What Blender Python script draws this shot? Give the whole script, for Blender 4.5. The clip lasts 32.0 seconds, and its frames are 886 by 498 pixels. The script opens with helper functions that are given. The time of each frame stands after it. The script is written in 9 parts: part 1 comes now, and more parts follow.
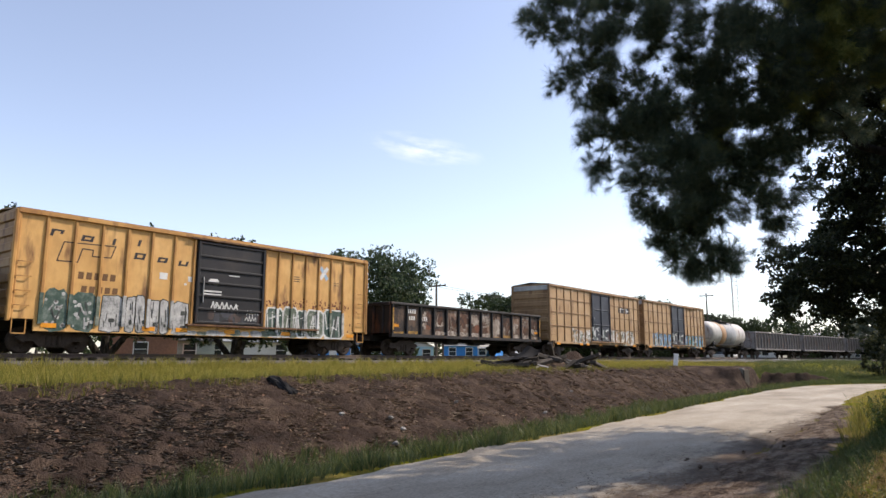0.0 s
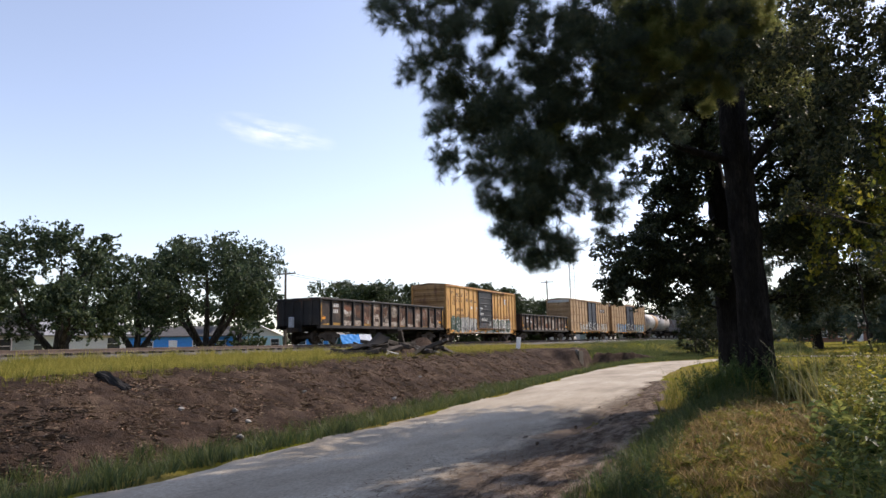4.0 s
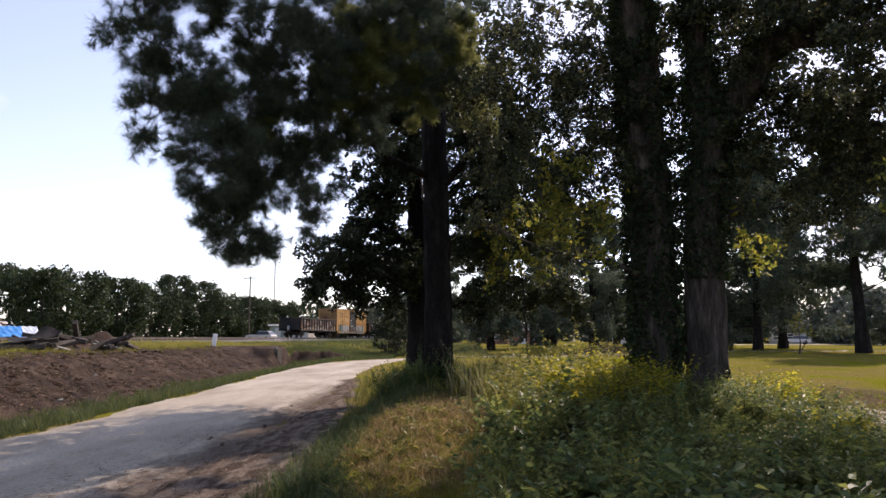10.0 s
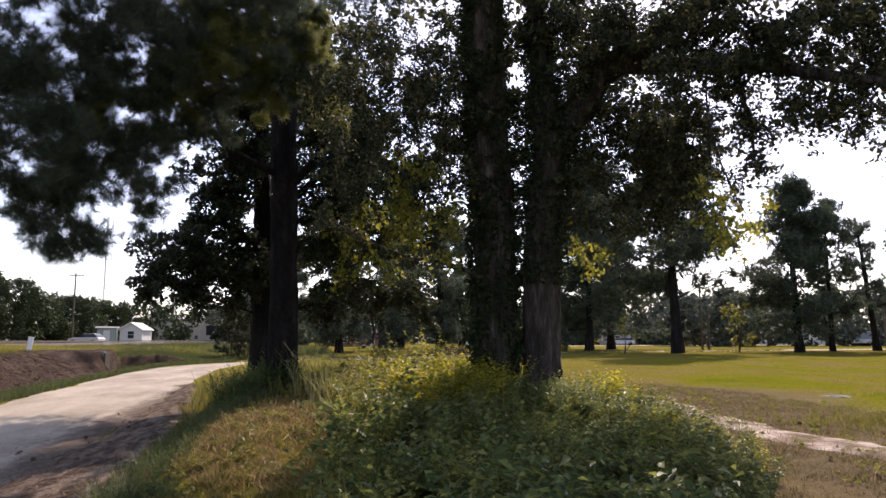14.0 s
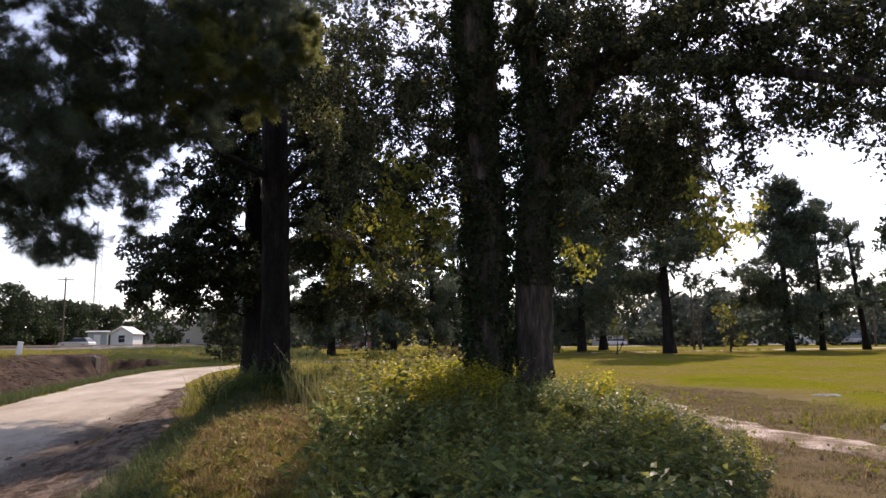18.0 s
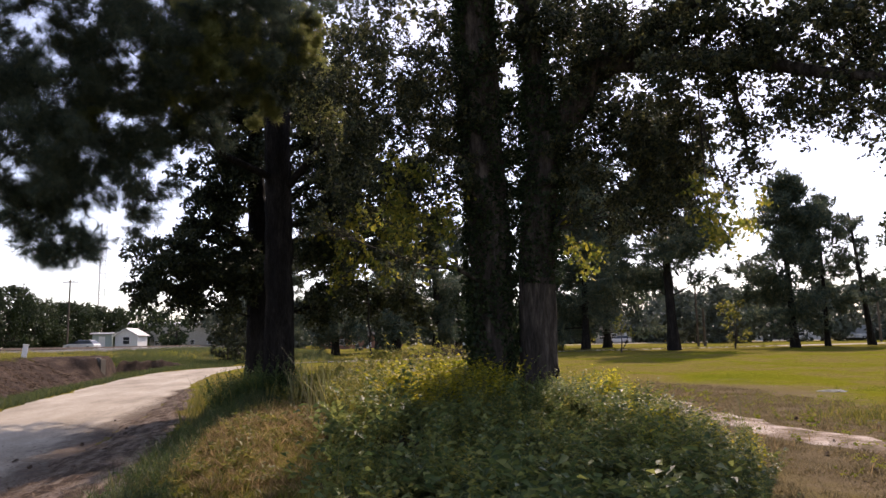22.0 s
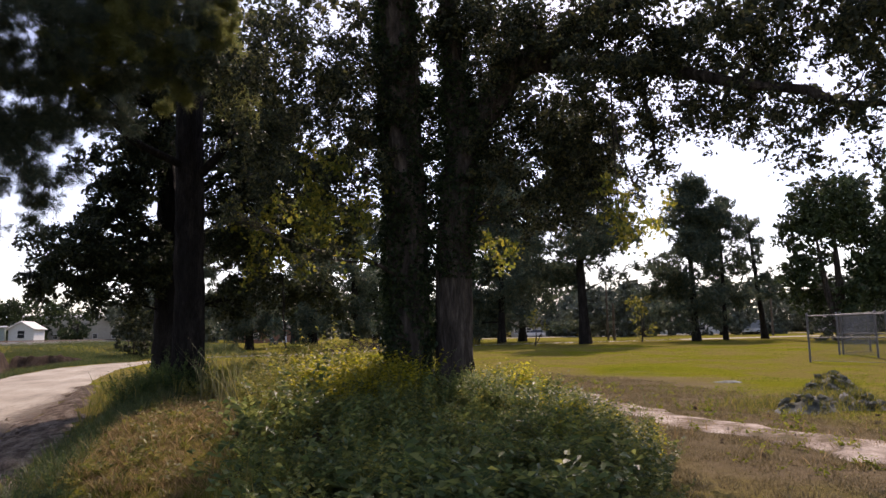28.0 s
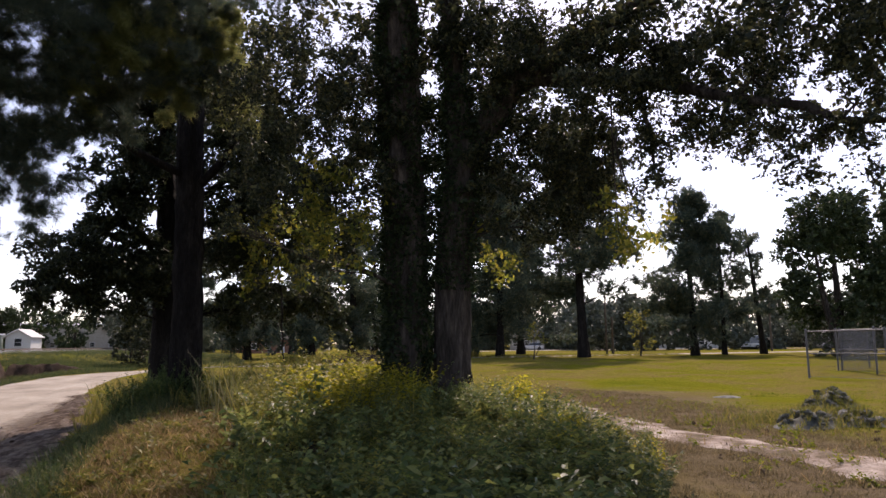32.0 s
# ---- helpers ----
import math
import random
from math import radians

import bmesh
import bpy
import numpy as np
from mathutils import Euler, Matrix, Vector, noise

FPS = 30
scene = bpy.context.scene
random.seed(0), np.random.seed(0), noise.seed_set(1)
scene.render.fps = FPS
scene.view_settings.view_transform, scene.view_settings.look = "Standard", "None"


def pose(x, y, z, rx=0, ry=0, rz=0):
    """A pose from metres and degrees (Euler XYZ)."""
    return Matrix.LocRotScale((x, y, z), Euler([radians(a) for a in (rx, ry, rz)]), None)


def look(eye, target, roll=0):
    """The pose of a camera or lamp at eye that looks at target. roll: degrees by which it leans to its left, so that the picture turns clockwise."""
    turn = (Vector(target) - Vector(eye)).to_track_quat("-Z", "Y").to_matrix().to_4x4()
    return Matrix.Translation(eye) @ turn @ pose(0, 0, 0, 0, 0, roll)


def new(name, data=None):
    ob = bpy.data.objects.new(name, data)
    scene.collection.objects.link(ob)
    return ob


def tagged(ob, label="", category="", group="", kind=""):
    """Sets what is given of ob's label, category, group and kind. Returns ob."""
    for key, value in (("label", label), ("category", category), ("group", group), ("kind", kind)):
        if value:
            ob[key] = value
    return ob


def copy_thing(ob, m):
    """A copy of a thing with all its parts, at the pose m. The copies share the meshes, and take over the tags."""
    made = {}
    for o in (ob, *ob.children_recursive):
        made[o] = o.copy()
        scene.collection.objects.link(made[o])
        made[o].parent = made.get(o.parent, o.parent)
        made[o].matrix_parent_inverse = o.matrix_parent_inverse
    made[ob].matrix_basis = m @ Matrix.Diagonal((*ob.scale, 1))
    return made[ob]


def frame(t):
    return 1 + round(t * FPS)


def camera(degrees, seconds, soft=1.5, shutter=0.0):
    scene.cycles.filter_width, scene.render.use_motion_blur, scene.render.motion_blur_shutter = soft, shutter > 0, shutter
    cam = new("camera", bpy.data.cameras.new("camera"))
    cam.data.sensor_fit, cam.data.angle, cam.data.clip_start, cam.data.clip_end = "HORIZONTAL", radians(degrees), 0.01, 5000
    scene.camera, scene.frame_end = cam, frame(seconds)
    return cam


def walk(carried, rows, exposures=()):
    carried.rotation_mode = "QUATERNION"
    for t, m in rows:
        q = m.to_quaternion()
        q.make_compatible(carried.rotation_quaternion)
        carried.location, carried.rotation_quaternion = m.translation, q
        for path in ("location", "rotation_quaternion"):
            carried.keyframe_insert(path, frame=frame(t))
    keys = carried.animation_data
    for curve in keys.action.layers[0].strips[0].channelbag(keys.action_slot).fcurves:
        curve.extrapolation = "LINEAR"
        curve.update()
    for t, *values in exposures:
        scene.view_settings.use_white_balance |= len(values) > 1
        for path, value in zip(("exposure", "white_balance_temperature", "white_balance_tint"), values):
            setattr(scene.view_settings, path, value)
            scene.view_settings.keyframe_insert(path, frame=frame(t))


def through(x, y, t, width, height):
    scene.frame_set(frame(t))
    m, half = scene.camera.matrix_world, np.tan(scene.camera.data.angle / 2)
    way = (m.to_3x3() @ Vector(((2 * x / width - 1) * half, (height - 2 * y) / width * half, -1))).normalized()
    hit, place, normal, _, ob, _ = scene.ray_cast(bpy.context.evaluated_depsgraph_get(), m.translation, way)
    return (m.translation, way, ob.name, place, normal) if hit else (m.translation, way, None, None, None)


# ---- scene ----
# World: +y runs along the railway, x to its right; z = 0 on the lane, the eye 1.65 m above it.
cam = camera(66.0, 32.0, soft=1.5)
# seconds, yaw (left of +y), pitch, roll
PATH = (
    (0, 38.76, 8.99, -0.21),
    (0.5, 38.52, 8.71, -0.16),
    (1, 37.20, 8.58, -0.34),
    (1.5, 36.00, 8.47, -0.21),
    (2, 35.15, 8.45, 0.24),
    (2.5, 34.13, 8.14, 0.69),
    (3, 32.96, 8.07, 1.00),
    (3.5, 29.17, 7.69, 0.75),
    (4, 26.44, 7.84, 1.22),
    (4.5, 24.09, 7.57, 0.58),
    (6.5, 18.13, 7.85, 0.96),
    (7, 17.64, 7.80, 0.81),
    (7.5, 16.88, 7.72, 0.79),
    (8, 15.46, 7.67, 0.84),
    (8.5, 12.77, 7.56, 0.70),
    (9, 9.83, 7.53, 0.06),
    (9.5, 5.48, 7.39, 0.46),
    (10, 1.92, 7.42, 0.07),
    (10.5, -1.38, 7.60, 0.35),
    (11, -4.36, 7.29, 0.31),
    (11.5, -7.81, 7.51, -0.26),
    (12, -10.02, 7.53, -0.08),
    (12.5, -10.34, 7.70, -0.03),
    (13, -10.89, 7.53, 0.06),
    (13.5, -10.67, 7.49, 0.17),
    (14, -10.62, 7.58, 0.23),
    (14.5, -10.89, 7.49, 0.59),
    (16.5, -11.64, 7.74, 0.50),
    (17, -11.35, 7.81, 0.46),
    (17.5, -11.28, 7.67, 0.46),
    (18, -11.23, 7.73, 0.63),
    (18.5, -11.02, 7.80, 0.59),
    (19, -11.09, 7.75, 0.42),
    (19.5, -11.33, 7.50, 0.55),
    (20, -11.15, 7.68, 0.46),
    (20.5, -10.74, 7.27, 0.57),
    (21, -10.30, 7.03, 0.60),
    (21.5, -10.87, 7.35, 1.25),
    (22, -10.90, 7.65, 1.11),
    (22.5, -11.00, 7.49, 1.07),
    (23, -11.24, 7.52, 1.36),
    (23.5, -12.61, 7.60, 1.42),
    (24, -14.63, 7.93, 0.92),
    (24.5, -16.15, 8.17, 0.63),
    (25, -16.91, 8.09, 0.86),
    (25.5, -17.16, 7.72, 0.97),
    (27.5, -17.37, 7.38, 1.10),
    (28, -17.73, 7.02, 1.10),
    (28.5, -18.00, 7.11, 1.15),
    (29, -18.37, 7.41, 0.95),
    (29.5, -18.29, 7.33, 0.88),
    (30, -18.43, 7.50, 0.77),
    (30.5, -18.34, 7.78, 0.53),
    (31, -18.18, 7.78, 0.33),
    (31.5, -17.95, 7.86, 0.43),
    (32, -17.87, 8.01, 0.55),
)
# The eye swings a little about the standing spot as the view turns.
def eye_at(yaw):
    a = radians(yaw)
    return (-0.2 * math.sin(a), 0.2 * math.cos(a) - 0.2, 1.65)


walk(cam, [(t, pose(*eye_at(y), 90 + p, r, y)) for t, y, p, r in PATH],
     exposures=[(0, 0.58, 6450, 17), (8, 0.58, 6450, 23), (12.5, 0.8, 6750, 27), (18, 0.72, 6800, 27), (23, 0.65, 6800, 27), (32, 0.48, 6750, 28)])

# ---- light ----
SUN_AZ, SUN_EL = 31.0, 44.0
world = bpy.data.worlds.new("sky")
scene.world = world
world.use_nodes = True
wn, wl = world.node_tree.nodes, world.node_tree.links
sky = wn.new("ShaderNodeTexSky")
sky.sky_type, sky.sun_disc = "NISHITA", False
sky.sun_elevation, sky.sun_rotation = radians(SUN_EL), radians(SUN_AZ)
sky.air_density, sky.dust_density, sky.ozone_density = 1.0, 0.6, 1.0
wn["Background"].inputs["Strength"].default_value = 0.15
haze = wn.new("ShaderNodeHueSaturation")
haze.inputs["Saturation"].default_value, haze.inputs["Value"].default_value = 0.78, 1.0
wl.new(sky.outputs["Color"], haze.inputs["Color"])
# one thin streak of cirrus, high above the railway
CIRRUS = (-40.5, 17.3)
ca, ce = radians(CIRRUS[0]), radians(CIRRUS[1])
wc, rot = wn.new("ShaderNodeTexCoord"), wn.new("ShaderNodeVectorRotate")
rot.rotation_type = "EULER_XYZ"
rot.inputs["Rotation"].default_value = (0, 0, ca)
tilt_, flat_ = wn.new("ShaderNodeVectorRotate"), wn.new("ShaderNodeMapping")
tilt_.rotation_type = "EULER_XYZ"
tilt_.inputs["Rotation"].default_value = (-ce, radians(-9), 0)
wl.new(wc.outputs["Generated"], rot.inputs["Vector"])
wl.new(rot.outputs["Vector"], tilt_.inputs["Vector"])
flat_.inputs["Scale"].default_value = (12.5, 0.0, 48.0)
wl.new(tilt_.outputs["Vector"], flat_.inputs["Vector"])
far_, wisp, near_ = wn.new("ShaderNodeVectorMath"), wn.new("ShaderNodeTexNoise"), wn.new("ShaderNodeMapRange")
far_.operation = "LENGTH"
wl.new(flat_.outputs["Vector"], far_.inputs[0])
near_.inputs["From Min"].default_value, near_.inputs["From Max"].default_value = 1.15, 0.1
wl.new(far_.outputs["Value"], near_.inputs["Value"])
wisp.inputs["Scale"].default_value, wisp.inputs["Detail"].default_value = 1.6, 6
wl.new(flat_.outputs["Vector"], wisp.inputs["Vector"])
wr_, mul_, mixc = wn.new("ShaderNodeMapRange"), wn.new("ShaderNodeMath"), wn.new("ShaderNodeMix")
wr_.inputs["From Min"].default_value, wr_.inputs["From Max"].default_value = 0.4, 0.68
wl.new(wisp.outputs["Fac"], wr_.inputs["Value"])
mul_.operation = "MULTIPLY"
wl.new(near_.outputs["Result"], mul_.inputs[0])
wl.new(wr_.outputs["Result"], mul_.inputs[1])
mixc.data_type = "RGBA"
thin_ = wn.new("ShaderNodeMath")
thin_.operation = "MULTIPLY"
thin_.inputs[1].default_value = 0.55
wl.new(mul_.outputs[0], thin_.inputs[0])
wl.new(thin_.outputs[0], mixc.inputs["Factor"])
wl.new(haze.outputs["Color"], mixc.inputs["A"])
mixc.inputs["B"].default_value = (6.5, 6.6, 6.8, 1)
wl.new(mixc.outputs["Result"], wn["Background"].inputs["Color"])
sun = new("sun", bpy.data.lights.new("sun", "SUN"))
sun.data.energy, sun.data.angle, sun.data.color = 3.6, radians(0.6), (1.0, 0.9, 0.74)
sun.matrix_world = look((0, 0, 0), (-math.sin(radians(SUN_AZ)) * math.cos(radians(SUN_EL)),
                                    -math.cos(radians(SUN_AZ)) * math.cos(radians(SUN_EL)), -math.sin(radians(SUN_EL))))

# ---- materials ----
def nodes_of(name):
    m = bpy.data.materials.new(name)
    m.use_nodes = True
    nt = m.node_tree
    return m, nt.nodes, nt.links, nt.nodes["Principled BSDF"]


def ramp(n, stops):
    r = n.new("ShaderNodeValToRGB")
    while len(r.color_ramp.elements) < len(stops):
        r.color_ramp.elements.new(0.5)
    for e, (p, c) in zip(r.color_ramp.elements, stops):
        e.position, e.color = p, (*c, 1)
    return r


def surface(name, stops, scale=1.5, fine=30.0, rough=0.85, bump=0.3, metal=0.0, grime=0.35, vary=0.0, stretch=(1, 1, 1), depth=0.02, spec=0.3):
    """A worn surface: broad patches of the stops' colours, fine grain over them, and a bump of both."""
    m, n, l, b = nodes_of(name)
    tc, mp = n.new("ShaderNodeTexCoord"), n.new("ShaderNodeMapping")
    mp.inputs["Scale"].default_value = stretch
    l.new(tc.outputs["Object"], mp.inputs["Vector"])
    big, small = n.new("ShaderNodeTexNoise"), n.new("ShaderNodeTexNoise")
    for t, s, d in ((big, scale, 6), (small, fine, 4)):
        t.inputs["Scale"].default_value, t.inputs["Detail"].default_value, t.inputs["Roughness"].default_value = s, d, 0.65
        l.new(mp.outputs["Vector"], t.inputs["Vector"])
    r = ramp(n, stops)
    l.new(big.outputs["Fac"], r.inputs["Fac"])
    dark = n.new("ShaderNodeMix")
    dark.data_type, dark.blend_type = "RGBA", "MULTIPLY"
    dark.inputs["Factor"].default_value = grime
    g = ramp(n, [(0.35, (0.35, 0.33, 0.3)), (0.65, (1.15, 1.15, 1.15))])
    l.new(small.outputs["Fac"], g.inputs["Fac"])
    l.new(r.outputs["Color"], dark.inputs["A"])
    l.new(g.outputs["Color"], dark.inputs["B"])
    out = dark.outputs["Result"]
    if vary:
        info, hsv, ma = n.new("ShaderNodeObjectInfo"), n.new("ShaderNodeHueSaturation"), n.new("ShaderNodeMapRange")
        ma.inputs["To Min"].default_value, ma.inputs["To Max"].default_value = 1 - vary, 1 + vary
        l.new(info.outputs["Random"], ma.inputs["Value"])
        l.new(ma.outputs["Result"], hsv.inputs["Value"])
        l.new(out, hsv.inputs["Color"])
        out = hsv.outputs["Color"]
    l.new(out, b.inputs["Base Color"])
    b.inputs["Roughness"].default_value, b.inputs["Metallic"].default_value = rough, metal
    b.inputs["Specular IOR Level"].default_value = spec
    if bump:
        bp, ad = n.new("ShaderNodeBump"), n.new("ShaderNodeMath")
        ad.operation = "ADD"
        l.new(big.outputs["Fac"], ad.inputs[0])
        l.new(small.outputs["Fac"], ad.inputs[1])
        bp.inputs["Strength"].default_value, bp.inputs["Distance"].default_value = bump, depth
        l.new(ad.outputs[0], bp.inputs["Height"])
        l.new(bp.outputs["Normal"], b.inputs["Normal"])
    return m


def leafy(name, a, b_, c, through=0.4, rough=0.55, spec=0.25):
    """Leaves or blades: each island its own shade between a, b_ and c; part of the light passes through."""
    m, n, l, b = nodes_of(name)
    geo = n.new("ShaderNodeNewGeometry")
    r = ramp(n, [(0.0, a), (0.55, b_), (1.0, c)])
    l.new(geo.outputs["Random Per Island"], r.inputs["Fac"])
    l.new(r.outputs["Color"], b.inputs["Base Color"])
    b.inputs["Roughness"].default_value = rough
    b.inputs["Specular IOR Level"].default_value = spec
    tr, mix, hsv = n.new("ShaderNodeBsdfTranslucent"), n.new("ShaderNodeMixShader"), n.new("ShaderNodeHueSaturation")
    hsv.inputs["Value"].default_value, hsv.inputs["Hue"].default_value = 1.7, 0.495
    l.new(r.outputs["Color"], hsv.inputs["Color"])
    l.new(hsv.outputs["Color"], tr.inputs["Color"])
    mix.inputs["Fac"].default_value = through
    l.new(b.outputs["BSDF"], mix.inputs[1])
    l.new(tr.outputs["BSDF"], mix.inputs[2])
    l.new(mix.outputs["Shader"], n["Material Output"].inputs["Surface"])
    return m


def plain(name, c, rough=0.6, metal=0.0, spec=0.4):
    return surface(name, [(0.3, tuple(v * 0.8 for v in c)), (0.7, tuple(v * 1.15 for v in c))], 2.5, 35, rough, 0.12, metal, 0.25, depth=0.006, spec=spec)


M_FIELD = surface("field_grass", [(0.25, (0.11, 0.135, 0.012)), (0.42, (0.172, 0.168, 0.017)), (0.52, (0.195, 0.155, 0.05)), (0.6, (0.17, 0.163, 0.02)), (0.75, (0.118, 0.145, 0.012))], 0.16, 22, 0.95, 0.8, grime=0.6, depth=0.05, spec=0.0)
M_ROAD = surface("gravel", [(0.3, (0.24, 0.2, 0.148)), (0.48, (0.36, 0.312, 0.242)), (0.68, (0.47, 0.418, 0.336))], 0.7, 38, 0.92, 0.45, grime=0.5, stretch=(1, 0.35, 1), depth=0.02, spec=0.2)
M_PATH = surface("trodden_dirt", [(0.3, (0.1, 0.085, 0.035)), (0.42, (0.17, 0.128, 0.085)), (0.5, (0.33, 0.265, 0.215)), (0.66, (0.58, 0.5, 0.43))], 1.7, 26, 0.95, 0.6, grime=0.5, depth=0.03, spec=0.1)
M_SOIL = surface("cleared_soil", [(0.3, (0.026, 0.018, 0.013)), (0.48, (0.066, 0.045, 0.034)), (0.68, (0.15, 0.106, 0.076))], 0.9, 22, 0.97, 1.0, grime=0.7, depth=0.1, spec=0.1)
M_BALLAST = surface("ballast", [(0.3, (0.09, 0.085, 0.08)), (0.7, (0.2, 0.19, 0.18))], 2.0, 40, 0.9, 1.0, grime=0.7, depth=0.05)
M_STEEL = surface("rail_steel", [(0.3, (0.07, 0.05, 0.04)), (0.7, (0.13, 0.095, 0.075))], 3, 40, 0.75, 0.2, 0.2)
M_TIE = surface("tie_wood", [(0.3, (0.035, 0.028, 0.022)), (0.7, (0.09, 0.075, 0.06))], 4, 40, 0.9, 0.6, stretch=(0.3, 1, 1), vary=0.3)
# Near-black bark: the crown's shade on the trunks is put into it.
M_BARK = surface("shaded_pine_bark", [(0.3, (0.008, 0.007, 0.0065)), (0.5, (0.019, 0.017, 0.0155)), (0.72, (0.045, 0.039, 0.036))], 5, 30, 0.95, 1.0, grime=0.7, stretch=(1, 1, 0.25), depth=0.06, spec=0.1)
M_BARK2 = surface("grey_bark", [(0.32, (0.018, 0.016, 0.014)), (0.5, (0.058, 0.05, 0.044)), (0.68, (0.14, 0.12, 0.105))], 7, 30, 0.95, 1.0, grime=0.65, stretch=(1, 1, 0.2), depth=0.05, spec=0.1)
M_NEEDLE = leafy("pine_needles", (0.024, 0.044, 0.036), (0.05, 0.074, 0.052), (0.12, 0.13, 0.07), 0.34)
# Backlit canopy: its shade is put into these dark leaf colours.
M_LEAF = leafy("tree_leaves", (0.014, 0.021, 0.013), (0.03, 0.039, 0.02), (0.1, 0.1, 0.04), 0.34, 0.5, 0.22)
M_LEAF2 = leafy("dark_leaves", (0.018, 0.04, 0.013), (0.042, 0.078, 0.021), (0.095, 0.125, 0.03), 0.4)
# Silhouetted gum foliage, the shade put into its leaf colour.
M_GUM = leafy("shaded_sweetgum_leaves", (0.014, 0.022, 0.013), (0.026, 0.037, 0.018), (0.06, 0.066, 0.026), 0.3, 0.5, 0.22)
M_FARLEAF = leafy("distant_leaves", (0.015, 0.029, 0.012), (0.03, 0.05, 0.019), (0.062, 0.08, 0.028), 0.2)
# Weeds in sun patches: the sunlight is put into this yellow colour.
M_YELLOW = leafy("weeds_coloured_sunlit", (0.085, 0.105, 0.01), (0.22, 0.21, 0.015), (0.4, 0.34, 0.028), 0.64, 0.45, 0.35)
M_WEED = leafy("weed_leaves", (0.06, 0.075, 0.019), (0.135, 0.142, 0.03), (0.27, 0.235, 0.05), 0.48, 0.5, 0.25)
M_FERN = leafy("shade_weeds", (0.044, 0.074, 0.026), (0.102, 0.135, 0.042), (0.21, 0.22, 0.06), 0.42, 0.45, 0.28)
M_BLADE = leafy("grass_blades", (0.06, 0.075, 0.014), (0.13, 0.13, 0.022), (0.25, 0.2, 0.06), 0.4)
M_STRAW = leafy("dry_grass", (0.11, 0.077, 0.038), (0.2, 0.142, 0.066), (0.36, 0.265, 0.13), 0.42, 0.7, 0.08)
M_SHADE = leafy("shade_tree_leaves", (0.016, 0.03, 0.017), (0.038, 0.06, 0.03), (0.09, 0.115, 0.052), 0.32)
M_EDGE = leafy("glossy_weeds", (0.05, 0.072, 0.026), (0.105, 0.13, 0.036), (0.24, 0.225, 0.05), 0.4, 0.45, 0.35)
# Lit copy of the tree leaves: sunlight is put into the colour.
M_LITLEAF = leafy("leaves_coloured_sunlit", (0.06, 0.084, 0.018), (0.14, 0.152, 0.025), (0.3, 0.265, 0.036), 0.6, 0.5, 0.3)
# Lit copy of the shade weeds, the light put into its colour.
M_FERNLIT = leafy("fern_coloured_lit", (0.07, 0.1, 0.03), (0.15, 0.19, 0.05), (0.32, 0.31, 0.08), 0.55, 0.65, 0.1)
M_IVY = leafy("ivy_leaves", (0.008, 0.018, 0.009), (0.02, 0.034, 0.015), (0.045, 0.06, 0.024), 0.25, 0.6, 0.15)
# Paler, greyer leaves: the haze of distance is put into their colour.
M_BELTHAZE = leafy("hazed_belt_leaves", (0.055, 0.07, 0.054), (0.078, 0.096, 0.072), (0.115, 0.132, 0.092), 0.15)
M_VERGE = leafy("verge_blades", (0.026, 0.044, 0.016), (0.055, 0.078, 0.024), (0.13, 0.13, 0.044), 0.36)
M_LAWN = leafy("lawn_blades", (0.085, 0.112, 0.011), (0.15, 0.172, 0.017), (0.24, 0.228, 0.035), 0.4, 0.7, 0.05)
M_DRY = leafy("dry_lawn", (0.1, 0.082, 0.04), (0.17, 0.135, 0.07), (0.25, 0.2, 0.11), 0.3, 0.8, 0.03)
M_SHELF = leafy("shelf_blades", (0.09, 0.1, 0.02), (0.19, 0.18, 0.035), (0.35, 0.29, 0.085), 0.45, 0.65, 0.08)


# ---- helpers ----
def part(name, bm, material, parent=None, label="", smooth=False):
    me = bpy.data.meshes.new(name)
    bm.to_mesh(me)
    bm.free()
    me.materials.append(material)
    if smooth:
        me.polygons.foreach_set("use_smooth", [True] * len(me.polygons))
    ob = new(name, me)
    if parent is not None:
        ob.parent = parent
    if label:
        ob["label"] = label
    return ob


def from_arrays(name, verts, faces, material, parent=None, smooth=False, label=""):
    """One mesh object from an n x 3 and an m x k array."""
    me = bpy.data.meshes.new(name)
    v, f = np.asarray(verts, np.float32), np.asarray(faces, np.int32)
    k = f.shape[1]
    me.vertices.add(len(v))
    me.vertices.foreach_set("co", v.ravel())
    me.loops.add(f.size)
    me.loops.foreach_set("vertex_index", f.ravel())
    me.polygons.add(len(f))
    me.polygons.foreach_set("loop_start", np.arange(0, f.size, k, dtype=np.int32))
    me.polygons.foreach_set("loop_total", np.full(len(f), k, np.int32))
    if smooth:
        me.polygons.foreach_set("use_smooth", np.ones(len(f), bool))
    me.update(calc_edges=True)
    me.materials.append(material)
    ob = new(name, me)
    if parent is not None:
        ob.parent = parent
    if label:
        ob["label"] = label
    return ob


def box(bm, x0, x1, y0, y1, z0, z1, bevel=0.0, m=None):
    """An axis-aligned box, its edges bevelled, turned by m."""
    r = bmesh.ops.create_cube(bm, size=1)
    vs = r["verts"]
    for v in vs:
        v.co = Vector(((x0 + x1) / 2 + v.co.x * (x1 - x0), (y0 + y1) / 2 + v.co.y * (y1 - y0), (z0 + z1) / 2 + v.co.z * (z1 - z0)))
    if bevel:
        es = list({e for v in vs for e in v.link_edges})
        vs = bmesh.ops.bevel(bm, geom=es, offset=bevel, segments=1, affect="EDGES", profile=0.7)["verts"]
    if m is not None:
        bmesh.ops.transform(bm, matrix=m, verts=vs)
    return vs


